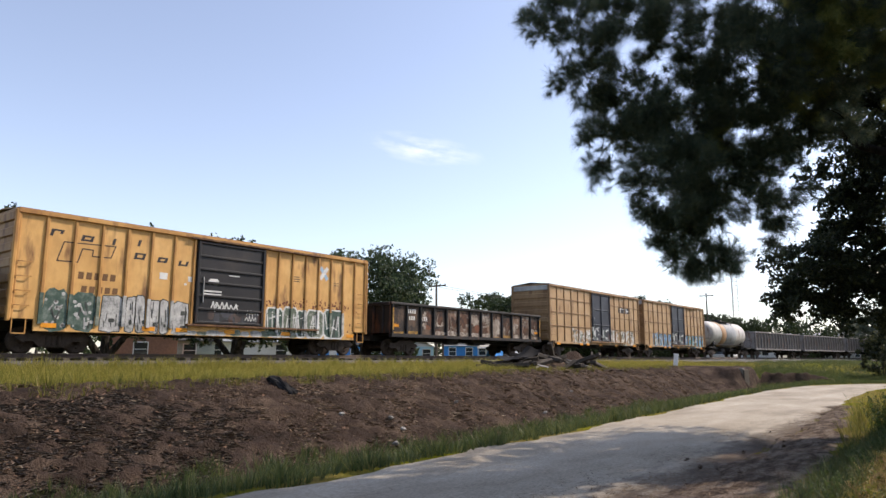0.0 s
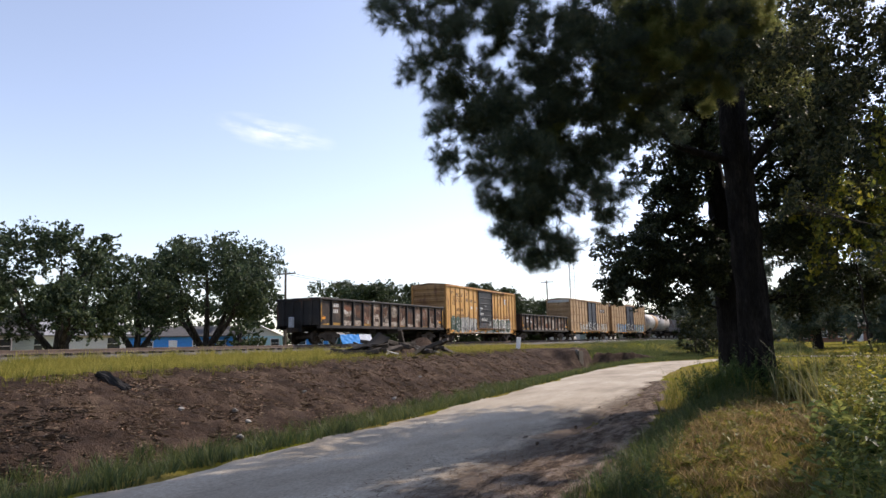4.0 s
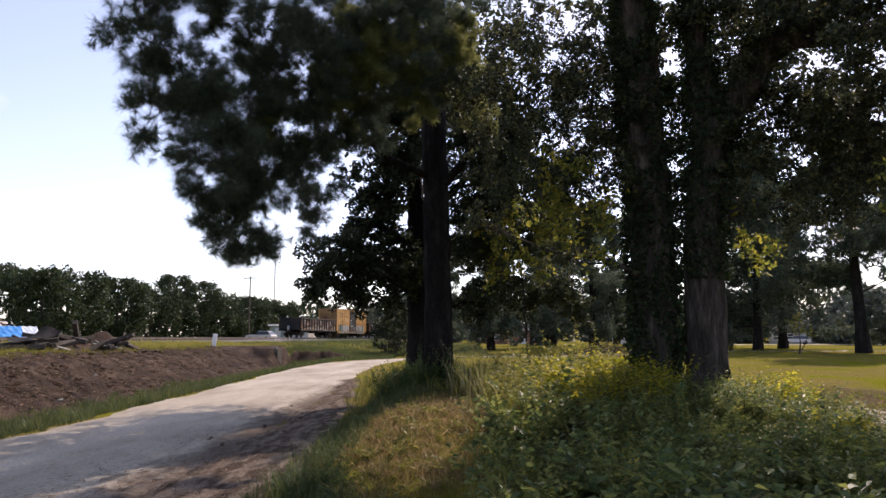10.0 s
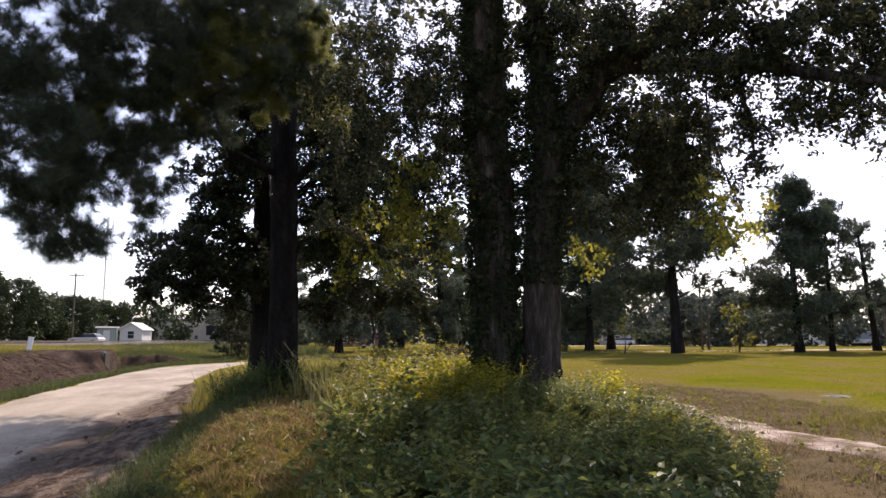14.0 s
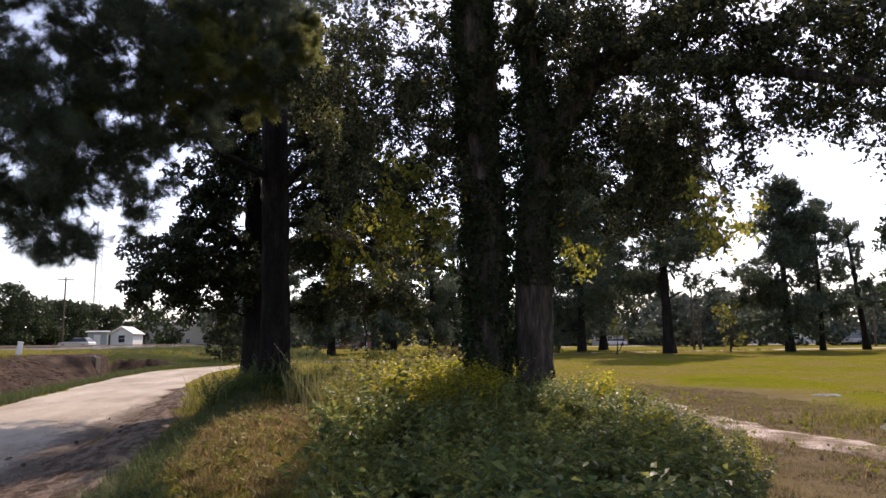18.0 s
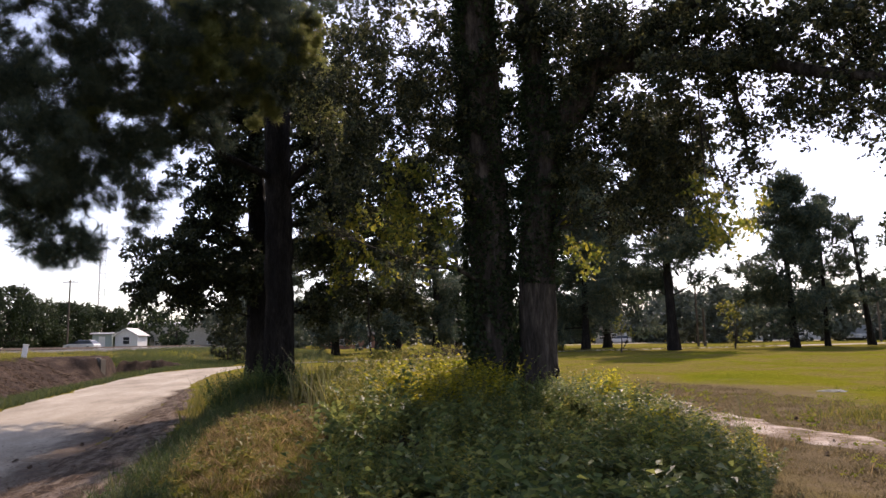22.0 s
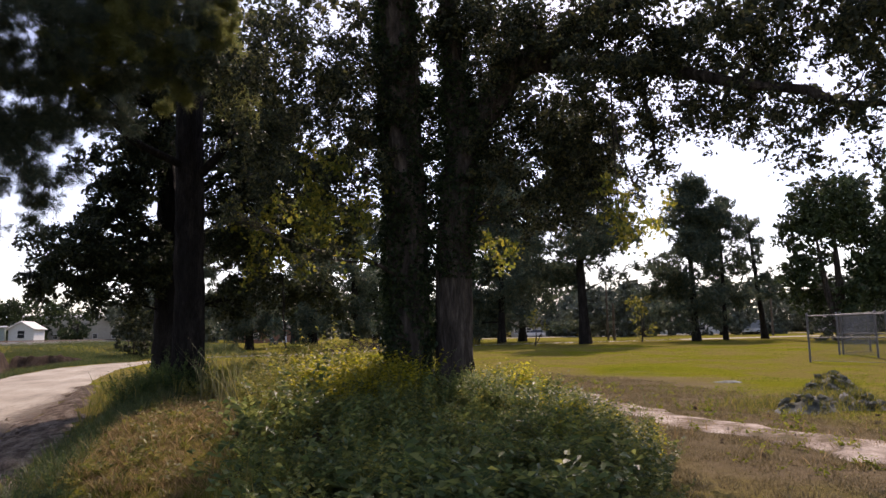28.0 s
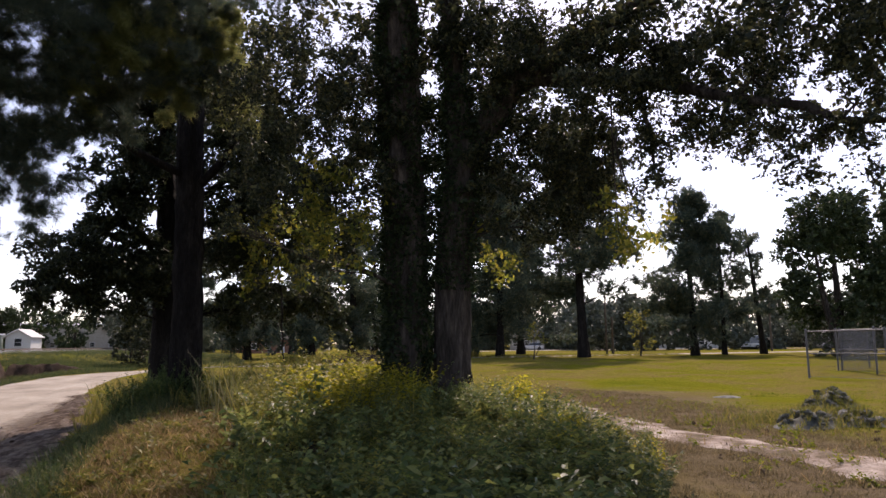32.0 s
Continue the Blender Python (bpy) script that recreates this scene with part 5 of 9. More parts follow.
# tank car
tank = new("tank_car")
L = 13.0
yy = np.array([-5.6, -5.55, -5.4, -5.1, -4.8, 4.8, 5.1, 5.4, 5.55, 5.6])
rr = np.array([0.02, 0.55, 1.0, 1.32, 1.42, 1.42, 1.32, 1.0, 0.55, 0.02])
v, f = tube([(0, y, 2.55) for y in yy], rr, 32)
from_arrays("shell", v, f, M_TANK, tank, True)
for a, b, mm in ((-2.6, -1.2, M_TANKO), (-1.2, 1.9, M_TANKG)):
    v, f = tube([(0, y, 2.55) for y in (a, a + 0.02, b - 0.02, b)], [1.42, 1.432, 1.432, 1.42], 32)
    from_arrays("band", v, f, mm, tank, True)
v, f = tube([(0, 0, 3.9), (0, 0, 4.25), (0, 0, 4.28)], [0.45, 0.45, 0.02], 16)
from_arrays("hatch", v, f, M_UNDER, tank)
bmr = []
for x in (-0.9, 0.9):
    for y in (-1.6, 0, 1.6):
        bmr.append(tube([(x, y, 3.6), (x, y, 4.85)], [0.025, 0.025], 6))
    bmr.append(tube([(x, -1.6, 4.85), (x, 1.6, 4.85)], [0.025, 0.025], 6))
    bmr.append(tube([(x, -1.6, 4.4), (x, 1.6, 4.4)], [0.02, 0.02], 6))
for y in (-1.6, 1.6):
    bmr.append(tube([(-0.9, y, 4.85), (0.9, y, 4.85)], [0.025, 0.025], 6))
from_arrays("handrail", *gather(bmr), M_UNDER, tank)
one("walkway", M_UNDER, tank, (-1.0, 1.0, -1.7, 1.7, 3.96, 4.0))
for s in (-1, 1):
    one("saddle", M_UNDER, tank, (-1.2, 1.2, s * 4.3 - 0.4, s * 4.3 + 0.4, 1.0, 1.75), bevel=0.06)
    a, b = sorted((s * 4.9, s * 6.45))
    one("end_platform", M_UNDER, tank, (-1.45, 1.45, a, b, 1.0, 1.12))
    v, f = tube([(-1.4, s * 6.4, 1.1), (-1.4, s * 6.4, 2.0), (1.4, s * 6.4, 2.0), (1.4, s * 6.4, 1.1)], [0.025] * 4, 6)
    from_arrays("end_rail", v, f, M_UNDER, tank)
    one("side_walk", M_UNDER, tank, (s * 1.2 - 0.2, s * 1.2 + 0.2, -5, 5, 1.35, 1.4))
underframe(tank, L, False)
tagged(tank, "white tank car with an orange band and grey middle", "tank car", "cars of the freight train")
TRAIN.append((tank, 74.9, L))
for k in range(6):
    gondola(89.3 + 17.9 * k, 16.4, 3.15, M_GOND2, M_GREYRIB, 17, "dark high-sided gondola car with close grey posts", False, False, 0.06)

# ---- trees ----
def bezier(a, b, lift, n=7, sway=0.0, rng=None):
    """A curved limb from a to b, rising by lift at its middle."""
    a, b = np.asarray(a, float), np.asarray(b, float)
    m = (a + b) / 2 + np.array([0, 0, lift])
    if rng is not None:
        m = m + rng.normal(0, sway, 3)
    t = np.linspace(0, 1, n)[:, None]
    return (1 - t) ** 2 * a + 2 * t * (1 - t) * m + t ** 2 * b


def bark_tube(points, radii, sides, rng, rough=0.05):
    """A tube whose surface is ridged along its length."""
    v, f = tube(points, radii, sides)
    n = len(points)
    c = np.repeat(np.asarray(points, float), sides, 0)
    ridge = np.tile(rng.normal(0, 1, sides), n) * 0.9 + rng.normal(0, 0.4, n * sides)
    return c + (v - c) * (1 + rough * ridge)[:, None], f


LEAF = (np.array([(0, -0.5, 0), (0.3, 0.0, 0.1), (0, 0.55, 0), (-0.3, 0.0, 0.1)]), np.array([(0, 1, 2), (0, 2, 3)]))


def tuft_template(needles, length, width, rng):
    """A spray of needles about +z."""
    v, f = [], []
    for k in range(needles):
        a, e = rng.uniform(0, 2 * math.pi), rng.uniform(-0.35, 1.45)
        d = np.array([math.cos(a) * math.cos(e), math.sin(a) * math.cos(e), math.sin(e)])
        s = np.cross(d, rng.normal(size=3))
        s /= np.linalg.norm(s)
        b = np.array([0, 0, rng.uniform(-0.5, 0.15) * length])
        v += [b + s * width / 2, b - s * width / 2, b + d * length * rng.uniform(0.75, 1.1)]
        f.append((3 * k, 3 * k + 1, 3 * k + 2))
    return np.array(v), np.array(f)


def bottlebrush(needles, twig, length, width, rng):
    """A shoot along +z: a short twig set all round with long needles that lean forward."""
    v, f = [], []
    for k in range(needles):
        a, e = rng.uniform(0, 2 * math.pi), rng.uniform(0.15, 1.25)
        d = np.array([math.cos(a) * math.cos(e), math.sin(a) * math.cos(e), math.sin(e)])
        s = np.cross(d, rng.normal(size=3))
        s /= np.linalg.norm(s)
        b = np.array([0, 0, rng.uniform(-1, 0) * twig])
        v += [b + s * width / 2, b - s * width / 2, b + d * length * rng.uniform(0.7, 1.1)]
        f.append((3 * k, 3 * k + 1, 3 * k + 2))
    return np.array(v), np.array(f)


def aim(tv, tf, places, ways, rng, size):
    """Copies of a template whose +z points along each way, as joined arrays."""
    n = len(places)
    w = ways / (np.linalg.norm(ways, axis=1)[:, None] + 1e-9)
    a = np.cross(w, rng.normal(size=(n, 3)))
    a /= np.linalg.norm(a, axis=1)[:, None] + 1e-9
    R = np.stack([a, np.cross(w, a), w], 2)
    v = np.einsum("nij,kj->nki", R, tv) * rng.uniform(*size, n)[:, None, None] + places[:, None]
    f = np.asarray(tf)[None] + (np.arange(n) * len(tv))[:, None, None]
    return v.reshape(-1, 3), f.reshape(-1, 3)


def shoots(blobs, centres, each, rng, rise=0.3, wide=0.1):
    """Places and directions of needle shoots: a handful round every sub-clump, fanning away from the limb."""
    places, ways = [], []
    for (x, y, z, r), cs in zip(blobs, centres):
        out = cs - np.array([x, y, z])
        out /= np.linalg.norm(out, axis=1)[:, None] + 1e-9
        k = np.repeat(np.arange(len(cs)), each)
        d = out[k] * 0.9 + np.array([0, 0, rise]) + rng.normal(0, 0.5, (len(k), 3))
        d /= np.linalg.norm(d, axis=1)[:, None]
        places.append(cs[k] + d * rng.uniform(0.0, 0.28, len(k))[:, None] + rng.normal(0, wide, (len(k), 3)) * np.array([1, 1, 0.6]))
        ways.append(d)
    return np.concatenate(places), np.concatenate(ways)


def clumps(blobs, per_area, spread_, rng, flat=1.0, strand=0.0, fall=0.3):
    """Leaf places: each blob (x, y, z, r) holds sub-clumps near its rim, each a soft cloud of leaves, or a strand of them along a falling twig."""
    places, centres = [], []
    for x, y, z, r in blobs:
        k = max(7, int(24 * r * r + 7)) if strand else max(5, int(16 * r * r + 5))
        d = rng.normal(size=(k, 3))
        d /= np.linalg.norm(d, axis=1)[:, None]
        c = np.array([x, y, z]) + d * (rng.uniform(0.25, 1.0, k) ** 0.6)[:, None] * r * np.array([1, 1, flat])
        n = int(per_area * r * r * 3.1)
        which = rng.integers(0, k, n)
        size_ = np.clip(r, 0.5, 1.6)
        if strand:
            way = d * np.array([1, 1, 0.45]) + rng.normal(0, 0.35, (k, 3)) - np.array([0, 0, fall])
            way /= np.linalg.norm(way, axis=1)[:, None]
            u = rng.uniform(-1, 1, n)
            places.append(c[which] + way[which] * (u * strand * size_)[:, None] + rng.normal(0, 1, (n, 3)) * (0.52 * spread_ * size_ * (1.1 - 0.5 * np.abs(u)))[:, None] * np.array([1, 1, flat]))
        else:
            places.append(c[which] + rng.normal(0, 1, (n, 3)) * spread_ * size_ * np.array([1, 1, 0.75 * flat]))
        centres.append(c)
    return np.concatenate(places), centres


def tree(name, label, trunk, blobs, leaf_mat, bark, rng, leaf=0.09, per_area=900, template=LEAF, spread_=0.24, sides=18, forks=None, joined=False, flat=1.0, twigs=True, lift=0.25, size=(0.6, 1.25), cat="tree", group="", crown_name="crown", hang=False, strand=0.0, fall=0.3, shoot=0, rough=0.05):
    """A tree: trunk (x, y, z, r rows), limbs to every blob, and a crown of separate leaves in clumps."""
    root = new(name)
    tr = np.asarray(trunk, float)
    root.location = tr[0, :3]
    base = tr[0, :3].copy()
    tt = np.linspace(0, 1, len(tr))
    u = np.linspace(0, 1, 44 if not joined else 10)
    line = np.stack([np.interp(u, tt, tr[:, k]) for k in range(3)], 1)
    rad = np.interp(u, tt, tr[:, 3])
    if not joined:
        line[1:-1, :2] += rng.normal(0, 0.012, (len(u) - 2, 2))
    h = line[:, 2] - line[0, 2]
    rad = rad * (1 + 0.45 * np.exp(-h / 0.35))
    wood = [bark_tube(line - base, rad, sides, rng, rough)]
    limbs = []
    places, centres = clumps(blobs, per_area, spread_, rng, flat, strand, fall)
    skeleton = [(line, rad)] + [(np.asarray(q, float)[:, :3], np.asarray(q, float)[:, 3]) for q in (forks or [])]
    for q, r_ in skeleton[1:]:
        us = np.linspace(0, 1, 28)
        ts = np.linspace(0, 1, len(q))
        qq = np.stack([np.interp(us, ts, q[:, k]) for k in range(3)], 1)
        limbs.append(bark_tube(qq - base, np.interp(us, ts, r_), 30 if rough > 0.08 else 16, rng, rough))
    joints = np.concatenate([q for q, _ in skeleton])
    jr = np.concatenate([r_ for _, r_ in skeleton])
    order = np.argsort([np.min(np.linalg.norm(joints - np.array(b_[:3]), axis=1)) for b_ in blobs])
    for o_ in order:
        (x, y, z, r), cs = blobs[o_], centres[o_]
        c = np.array([x, y, z])
        cost = np.linalg.norm(joints - c, axis=1) + (1.8 * np.clip(z + 0.5 - joints[:, 2], 0, None) if hang else 1.6 * np.clip(joints[:, 2] - z + 0.25, 0, None)) + np.where(joints[:, 2] < base[2] + 1.6, 4, 0)
        k = int(cost.argmin())
        a = joints[k]
        ln = np.linalg.norm(c - a)
        r0 = min(jr[k] * 0.6, 0.014 + 0.013 * ln + 0.014 * r)
        b = bezier(a, c, lift * ln * 0.4, 8, 0.07 * ln, rng)
        joints = np.concatenate([joints, b[3:]])
        jr = np.concatenate([jr, np.linspace(r0, r0 * 0.45, len(b))[3:] * 1.25])
        pieces = [tube(b - base, np.linspace(r0, r0 * 0.35, len(b)), 7)]
        if twigs:
            for q in cs[:26]:
                s = b[rng.integers(3, len(b))]
                pieces.append(tube(bezier(s, q, 0.05, 5, 0.08, rng) - base, np.linspace(r0 * 0.35, 0.004, 5), 4))
        limbs.append(gather(pieces))
    if joined:
        v, f = gather(wood + limbs)
        from_arrays("trunk", v, f, bark, root, True)
    else:
        from_arrays("trunk", *wood[0], bark, root, True)
        for v, f in limbs:
            from_arrays("branch", v, f, bark, root, True)
    tv, tf = template
    if shoot:
        at_, way = shoots(blobs, centres, shoot, rng)
        v, f = aim(tv * leaf, tf, at_ - base, way, rng, size)
    else:
        v, f = scatter(tv * leaf, tf, places - base, rng, size)
    cr = from_arrays(crown_name, v, f, leaf_mat, root)
    cr["kind"] = "stuff"
    return tagged(root, label, cat, group)


rng = np.random.default_rng(21)
TUFT = bottlebrush(84, 0.15, 0.2, 0.005, rng)
# the near pine, its lower boughs hanging over the lane
PINE = [(-4.2, 9.5, 6.6, 0.8), (-4.6, 9.0, 6.0, 0.4), (-3.2, 10.3, 6.9, 1.1), (-2.1, 11.2, 6.9, 1.2), (-4.2, 9.9, 5.7, 0.6), (-3.6, 10.8, 5.6, 0.8), (-3.1, 11.5, 5.4, 0.9), (-2.3, 11.5, 6.1, 1.0),
        (-4.6, 9.5, 4.9, 0.35), (-4.0, 10.4, 4.6, 0.7), (-3.5, 11.1, 4.5, 0.8), (-3.9, 10.7, 3.6, 0.45), (-3.6, 11.1, 3.2, 0.4), (-2.9, 11.8, 4.7, 0.7), (-1.3, 11.4, 6.7, 1.1), (-0.6, 11.9, 6.9, 1.0), (-2.9, 12.0, 3.9, 0.4), (-4.8, 8.6, 6.7, 0.5), (-3.74, 9.81, 4.54, 0.4), (-3.28, 9.97, 4.25, 0.4), (-3.91, 9.74, 5.3, 0.4)]
PINE_IN = [(-1.9, 12.3, 5.7, 0.5), (-2.5, 12.1, 5.6, 0.5), (-3.7, 10.8, 4.1, 0.6), (-3.3, 11.2, 5.0, 0.8), (-3.0, 10.6, 6.2, 0.9), (-4.2, 10.1, 5.2, 0.6), (-3.7, 10.9, 3.3, 0.35), (-4.5, 9.0, 7.3, 0.7)]
PINE_TOP = [(-2.8, 10.7, 8.5, 1.5), (-1.1, 11.9, 8.9, 1.7), (-4.1, 9.4, 7.9, 1.1), (-2, 15.5, 10.5, 1.7), (0.5, 16.5, 11.5, 1.8), (-1.5, 13.5, 12, 1.7), (-0.5, 15.2, 14, 1.8), (-0.6, 15.0, 16.5, 1.3), (-3.0, 13.5, 11.5, 1.3)]
near_pine = tree("pine_tree", "tall pine with dark ridged bark and drooping needle sprays", [(-0.6, 15.2, 0.4, 0.3), (-0.65, 15.1, 3.9, 0.275), (-0.7, 14.9, 6.2, 0.25), (-0.65, 15, 12, 0.15), (-0.6, 15, 17, 0.04)],
     PINE + PINE_IN, M_NEEDLE, M_BARK, rng, 1.0, 2, TUFT, 0.145, sides=28, lift=0.2, hang=True, shoot=16, rough=0.07, size=(0.75, 1.2), forks=[[(-0.6, 15.0, 4.9, 0.1), (-0.05, 14.7, 5.5, 0.085), (0.35, 14.4, 6.3, 0.05)], [(-0.7, 15.0, 5.2, 0.09), (-1.7, 14.2, 5.5, 0.07), (-2.6, 13.4, 6.3, 0.045)]])
# Sunlit side of the pine, painted as brighter yellow-green needles.
M_NEEDLE_SUN = leafy("needles_coloured_sunlit", (0.065, 0.088, 0.034), (0.14, 0.16, 0.05), (0.27, 0.25, 0.08), 0.55)
v, f = scatter(TUFT[0], TUFT[1], clumps([(-1.3, 11.4, 6.6, 0.8), (-0.7, 11.9, 6.7, 0.7), (-2.0, 11.2, 6.6, 0.7), (-2.3, 11.6, 6.0, 0.6), (-1.0, 12.2, 5.9, 0.4), (-3.2, 11.0, 5.2, 0.4), (-0.2, 12.2, 6.6, 0.6), (0.1, 12.6, 6.1, 0.45), (0.25, 12.0, 6.6, 0.5), (0.35, 12.3, 5.7, 0.35), (0.0, 12.0, 7.2, 0.5), (-1.5, 11.0, 6.2, 0.5), (-1.7, 11.2, 7.2, 0.6)], 170, 0.14, rng)[0] - np.array(near_pine.location), rng, (0.6, 1.15))
from_arrays("yellowing_sprays", v, f, M_NEEDLE_SUN, near_pine, label="needle sprays coloured yellow-green as if sunlit")["kind"] = "stuff"
v, f = scatter(TUFT[0] * 1.5, TUFT[1], clumps(PINE_TOP, 18, 0.2, rng)[0] - np.array(near_pine.location), rng, (0.6, 1.2))
from_arrays("upper_crown", v, f, M_NEEDLE, near_pine)["kind"] = "stuff"

# dark broadleaf behind the pine
GUM = [(-2.9, 16.1, 3.6, 0.9), (-2.1, 16.6, 4.5, 0.75), (-2.5, 16.4, 5.3, 0.45), (0.9, 14.9, 5.6, 0.7), (1.2, 14.7, 6.3, 0.6), (-3.3, 15.6, 3.0, 0.5), (-2.7, 16.3, 2.7, 0.55), (-2.0, 16.8, 3.5, 1.0), (-1.5, 16.8, 6.1, 0.8), (-1.8, 16.5, 7.1, 0.9), (0.4, 16.6, 5.3, 1.3),
       (0.7, 16.8, 6.6, 1.2), (0.3, 16.9, 3.8, 0.8), (1.8, 16.2, 4.4, 0.7), (0.4, 18.0, 2.6, 0.7), (-0.6, 17.0, 7.6, 1.1), (0.6, 16.7, 4.6, 0.9)]
GUM += [(0.28, 19.74, 2.53, 0.60), (1.03, 19.04, 2.97, 0.75), (1.85, 19.42, 2.68, 0.75), (2.68, 19.63, 3.02, 0.75), (3.25, 19.56, 2.36, 0.50), (2.54, 19.80, 6.75, 0.75), (3.47, 19.73, 6.77, 0.75), (2.54, 19.80, 5.72, 0.75), (3.53, 18.73, 5.05, 0.75), (0.01, 19.22, 4.00, 0.75), (0.95, 19.28, 4.10, 0.75), (1.78, 18.78, 4.21, 0.75), (2.72, 18.71, 4.38, 0.75),
        (-1.81, 16.76, 3.00, 0.60), (-2.51, 16.32, 3.28, 0.60), (-3.17, 16.05, 2.93, 0.50), (-3.68, 16.02, 2.67, 0.35), (-1.73, 16.98, 4.11, 0.60), (-2.60, 17.10, 4.32, 0.60), (-3.16, 16.73, 3.78, 0.50), (-1.76, 16.88, 5.13, 0.60), (-2.31, 16.65, 5.00, 0.60), (-2.93, 17.12, 5.85, 0.40), (-1.73, 16.98, 6.15, 0.60), (-3.13, 16.00, 6.35, 0.40), (-2.01, 17.03, 2.48, 0.35), (-2.62, 16.04, 2.49, 0.40), (-1.38, 16.88, 3.49, 0.60), (0.21, 16.21, 4.11, 0.60), (0.89, 17.04, 5.55, 0.60), (0.37, 16.65, 2.80, 0.40), (0.17, 16.36, 6.49, 0.60), (1.27, 16.51, 6.44, 0.60), (0.69, 16.03, 7.40, 0.60)]
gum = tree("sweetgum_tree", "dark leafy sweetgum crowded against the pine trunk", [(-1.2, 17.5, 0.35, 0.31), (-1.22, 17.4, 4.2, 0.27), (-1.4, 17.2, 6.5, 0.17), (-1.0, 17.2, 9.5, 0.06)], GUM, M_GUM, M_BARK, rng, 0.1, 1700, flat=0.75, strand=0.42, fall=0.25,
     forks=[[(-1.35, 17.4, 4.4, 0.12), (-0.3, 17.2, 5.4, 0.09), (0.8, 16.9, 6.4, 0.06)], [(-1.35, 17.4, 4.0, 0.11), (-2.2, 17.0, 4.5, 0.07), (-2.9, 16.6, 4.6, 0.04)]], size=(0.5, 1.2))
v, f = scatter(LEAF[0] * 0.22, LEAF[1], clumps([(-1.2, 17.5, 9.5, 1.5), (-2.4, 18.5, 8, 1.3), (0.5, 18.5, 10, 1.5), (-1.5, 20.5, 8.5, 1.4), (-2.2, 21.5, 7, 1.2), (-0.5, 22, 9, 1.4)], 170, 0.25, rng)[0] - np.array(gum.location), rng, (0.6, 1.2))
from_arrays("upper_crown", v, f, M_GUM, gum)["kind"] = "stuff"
# Gum foliage in sun: its brightness comes from the leaf colour.
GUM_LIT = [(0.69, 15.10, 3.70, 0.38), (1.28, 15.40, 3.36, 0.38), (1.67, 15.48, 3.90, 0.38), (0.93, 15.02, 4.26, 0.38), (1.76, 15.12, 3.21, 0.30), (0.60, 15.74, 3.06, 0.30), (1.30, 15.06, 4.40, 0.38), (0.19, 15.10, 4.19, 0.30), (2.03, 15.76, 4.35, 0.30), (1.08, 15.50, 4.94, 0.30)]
tree("sapling", "yellow-green sweetgum sapling, sunlight put into its leaf colour", [(1.5, 16.4, 0.1, 0.025), (1.35, 16.0, 2.6, 0.018), (1.2, 15.7, 4.2, 0.01)], GUM_LIT, M_LITLEAF, M_BARK2, rng, 0.115, 430, sides=8, strand=0.4)

# the twin-stemmed oak with ivy
TWIN_A = [(0.44, 9.52, 3.91, 0.34), (0.75, 9.38, 3.64, 0.34), (1.23, 9.47, 3.84, 0.34), (0.90, 9.40, 4.97, 0.34), (0.86, 8.99, 5.64, 0.34), (0.21, 9.67, 3.28, 0.30),
          (0.4, 11.2, 6.0, 0.8), (1.4, 11.1, 6.0, 0.85), (2.0, 10.4, 6.1, 0.6), (2.3, 10.7, 5.0, 0.45), (3.0, 9.6, 6.1, 0.45), (3.4, 10.4, 5.3, 0.45), (2.59, 9.87, 6.22, 0.35), (3.28, 9.45, 6.27, 0.35), (3.61, 9.11, 6.32, 0.35), (3.7, 9.18, 5.57, 0.35), (2.83, 10.11, 5.21, 0.35), (2.19, 10.58, 4.85, 0.35), (2.1, 10.59, 5.81, 0.35), (2.73, 10.14, 4.3, 0.35), (4.05, 8.93, 5.84, 0.35),
          (1.77, 10.72, 5.48, 0.30), (1.53, 10.72, 5.61, 0.28), (1.93, 10.61, 5.21, 0.25), (1.69, 10.51, 5.79, 0.28),
          (0.49, 9.33, 5.25, 0.36), (1.05, 9.36, 5.39, 0.36), (1.60, 9.72, 5.21, 0.36), (0.73, 9.21, 4.65, 0.36), (1.25, 9.57, 4.54, 0.36), (1.76, 9.66, 4.50, 0.36), (1.94, 9.28, 3.91, 0.36), (1.44, 9.19, 3.79, 0.36), (0.90, 9.34, 3.96, 0.36), (1.41, 9.59, 2.80, 0.30), (2.15, 9.83, 5.10, 0.36), (1.94, 9.63, 5.73, 0.36), (0.27, 9.39, 4.36, 0.30),
          (3.09, 10.23, 6.06, 0.30), (3.19, 10.29, 5.32, 0.30), (3.19, 10.52, 4.53, 0.30), (3.24, 10.43, 3.76, 0.25), (4.26, 10.24, 6.15, 0.40), (4.84, 10.37, 6.55, 0.40), (5.50, 10.39, 6.92, 0.40), (4.56, 10.26, 5.79, 0.40)]
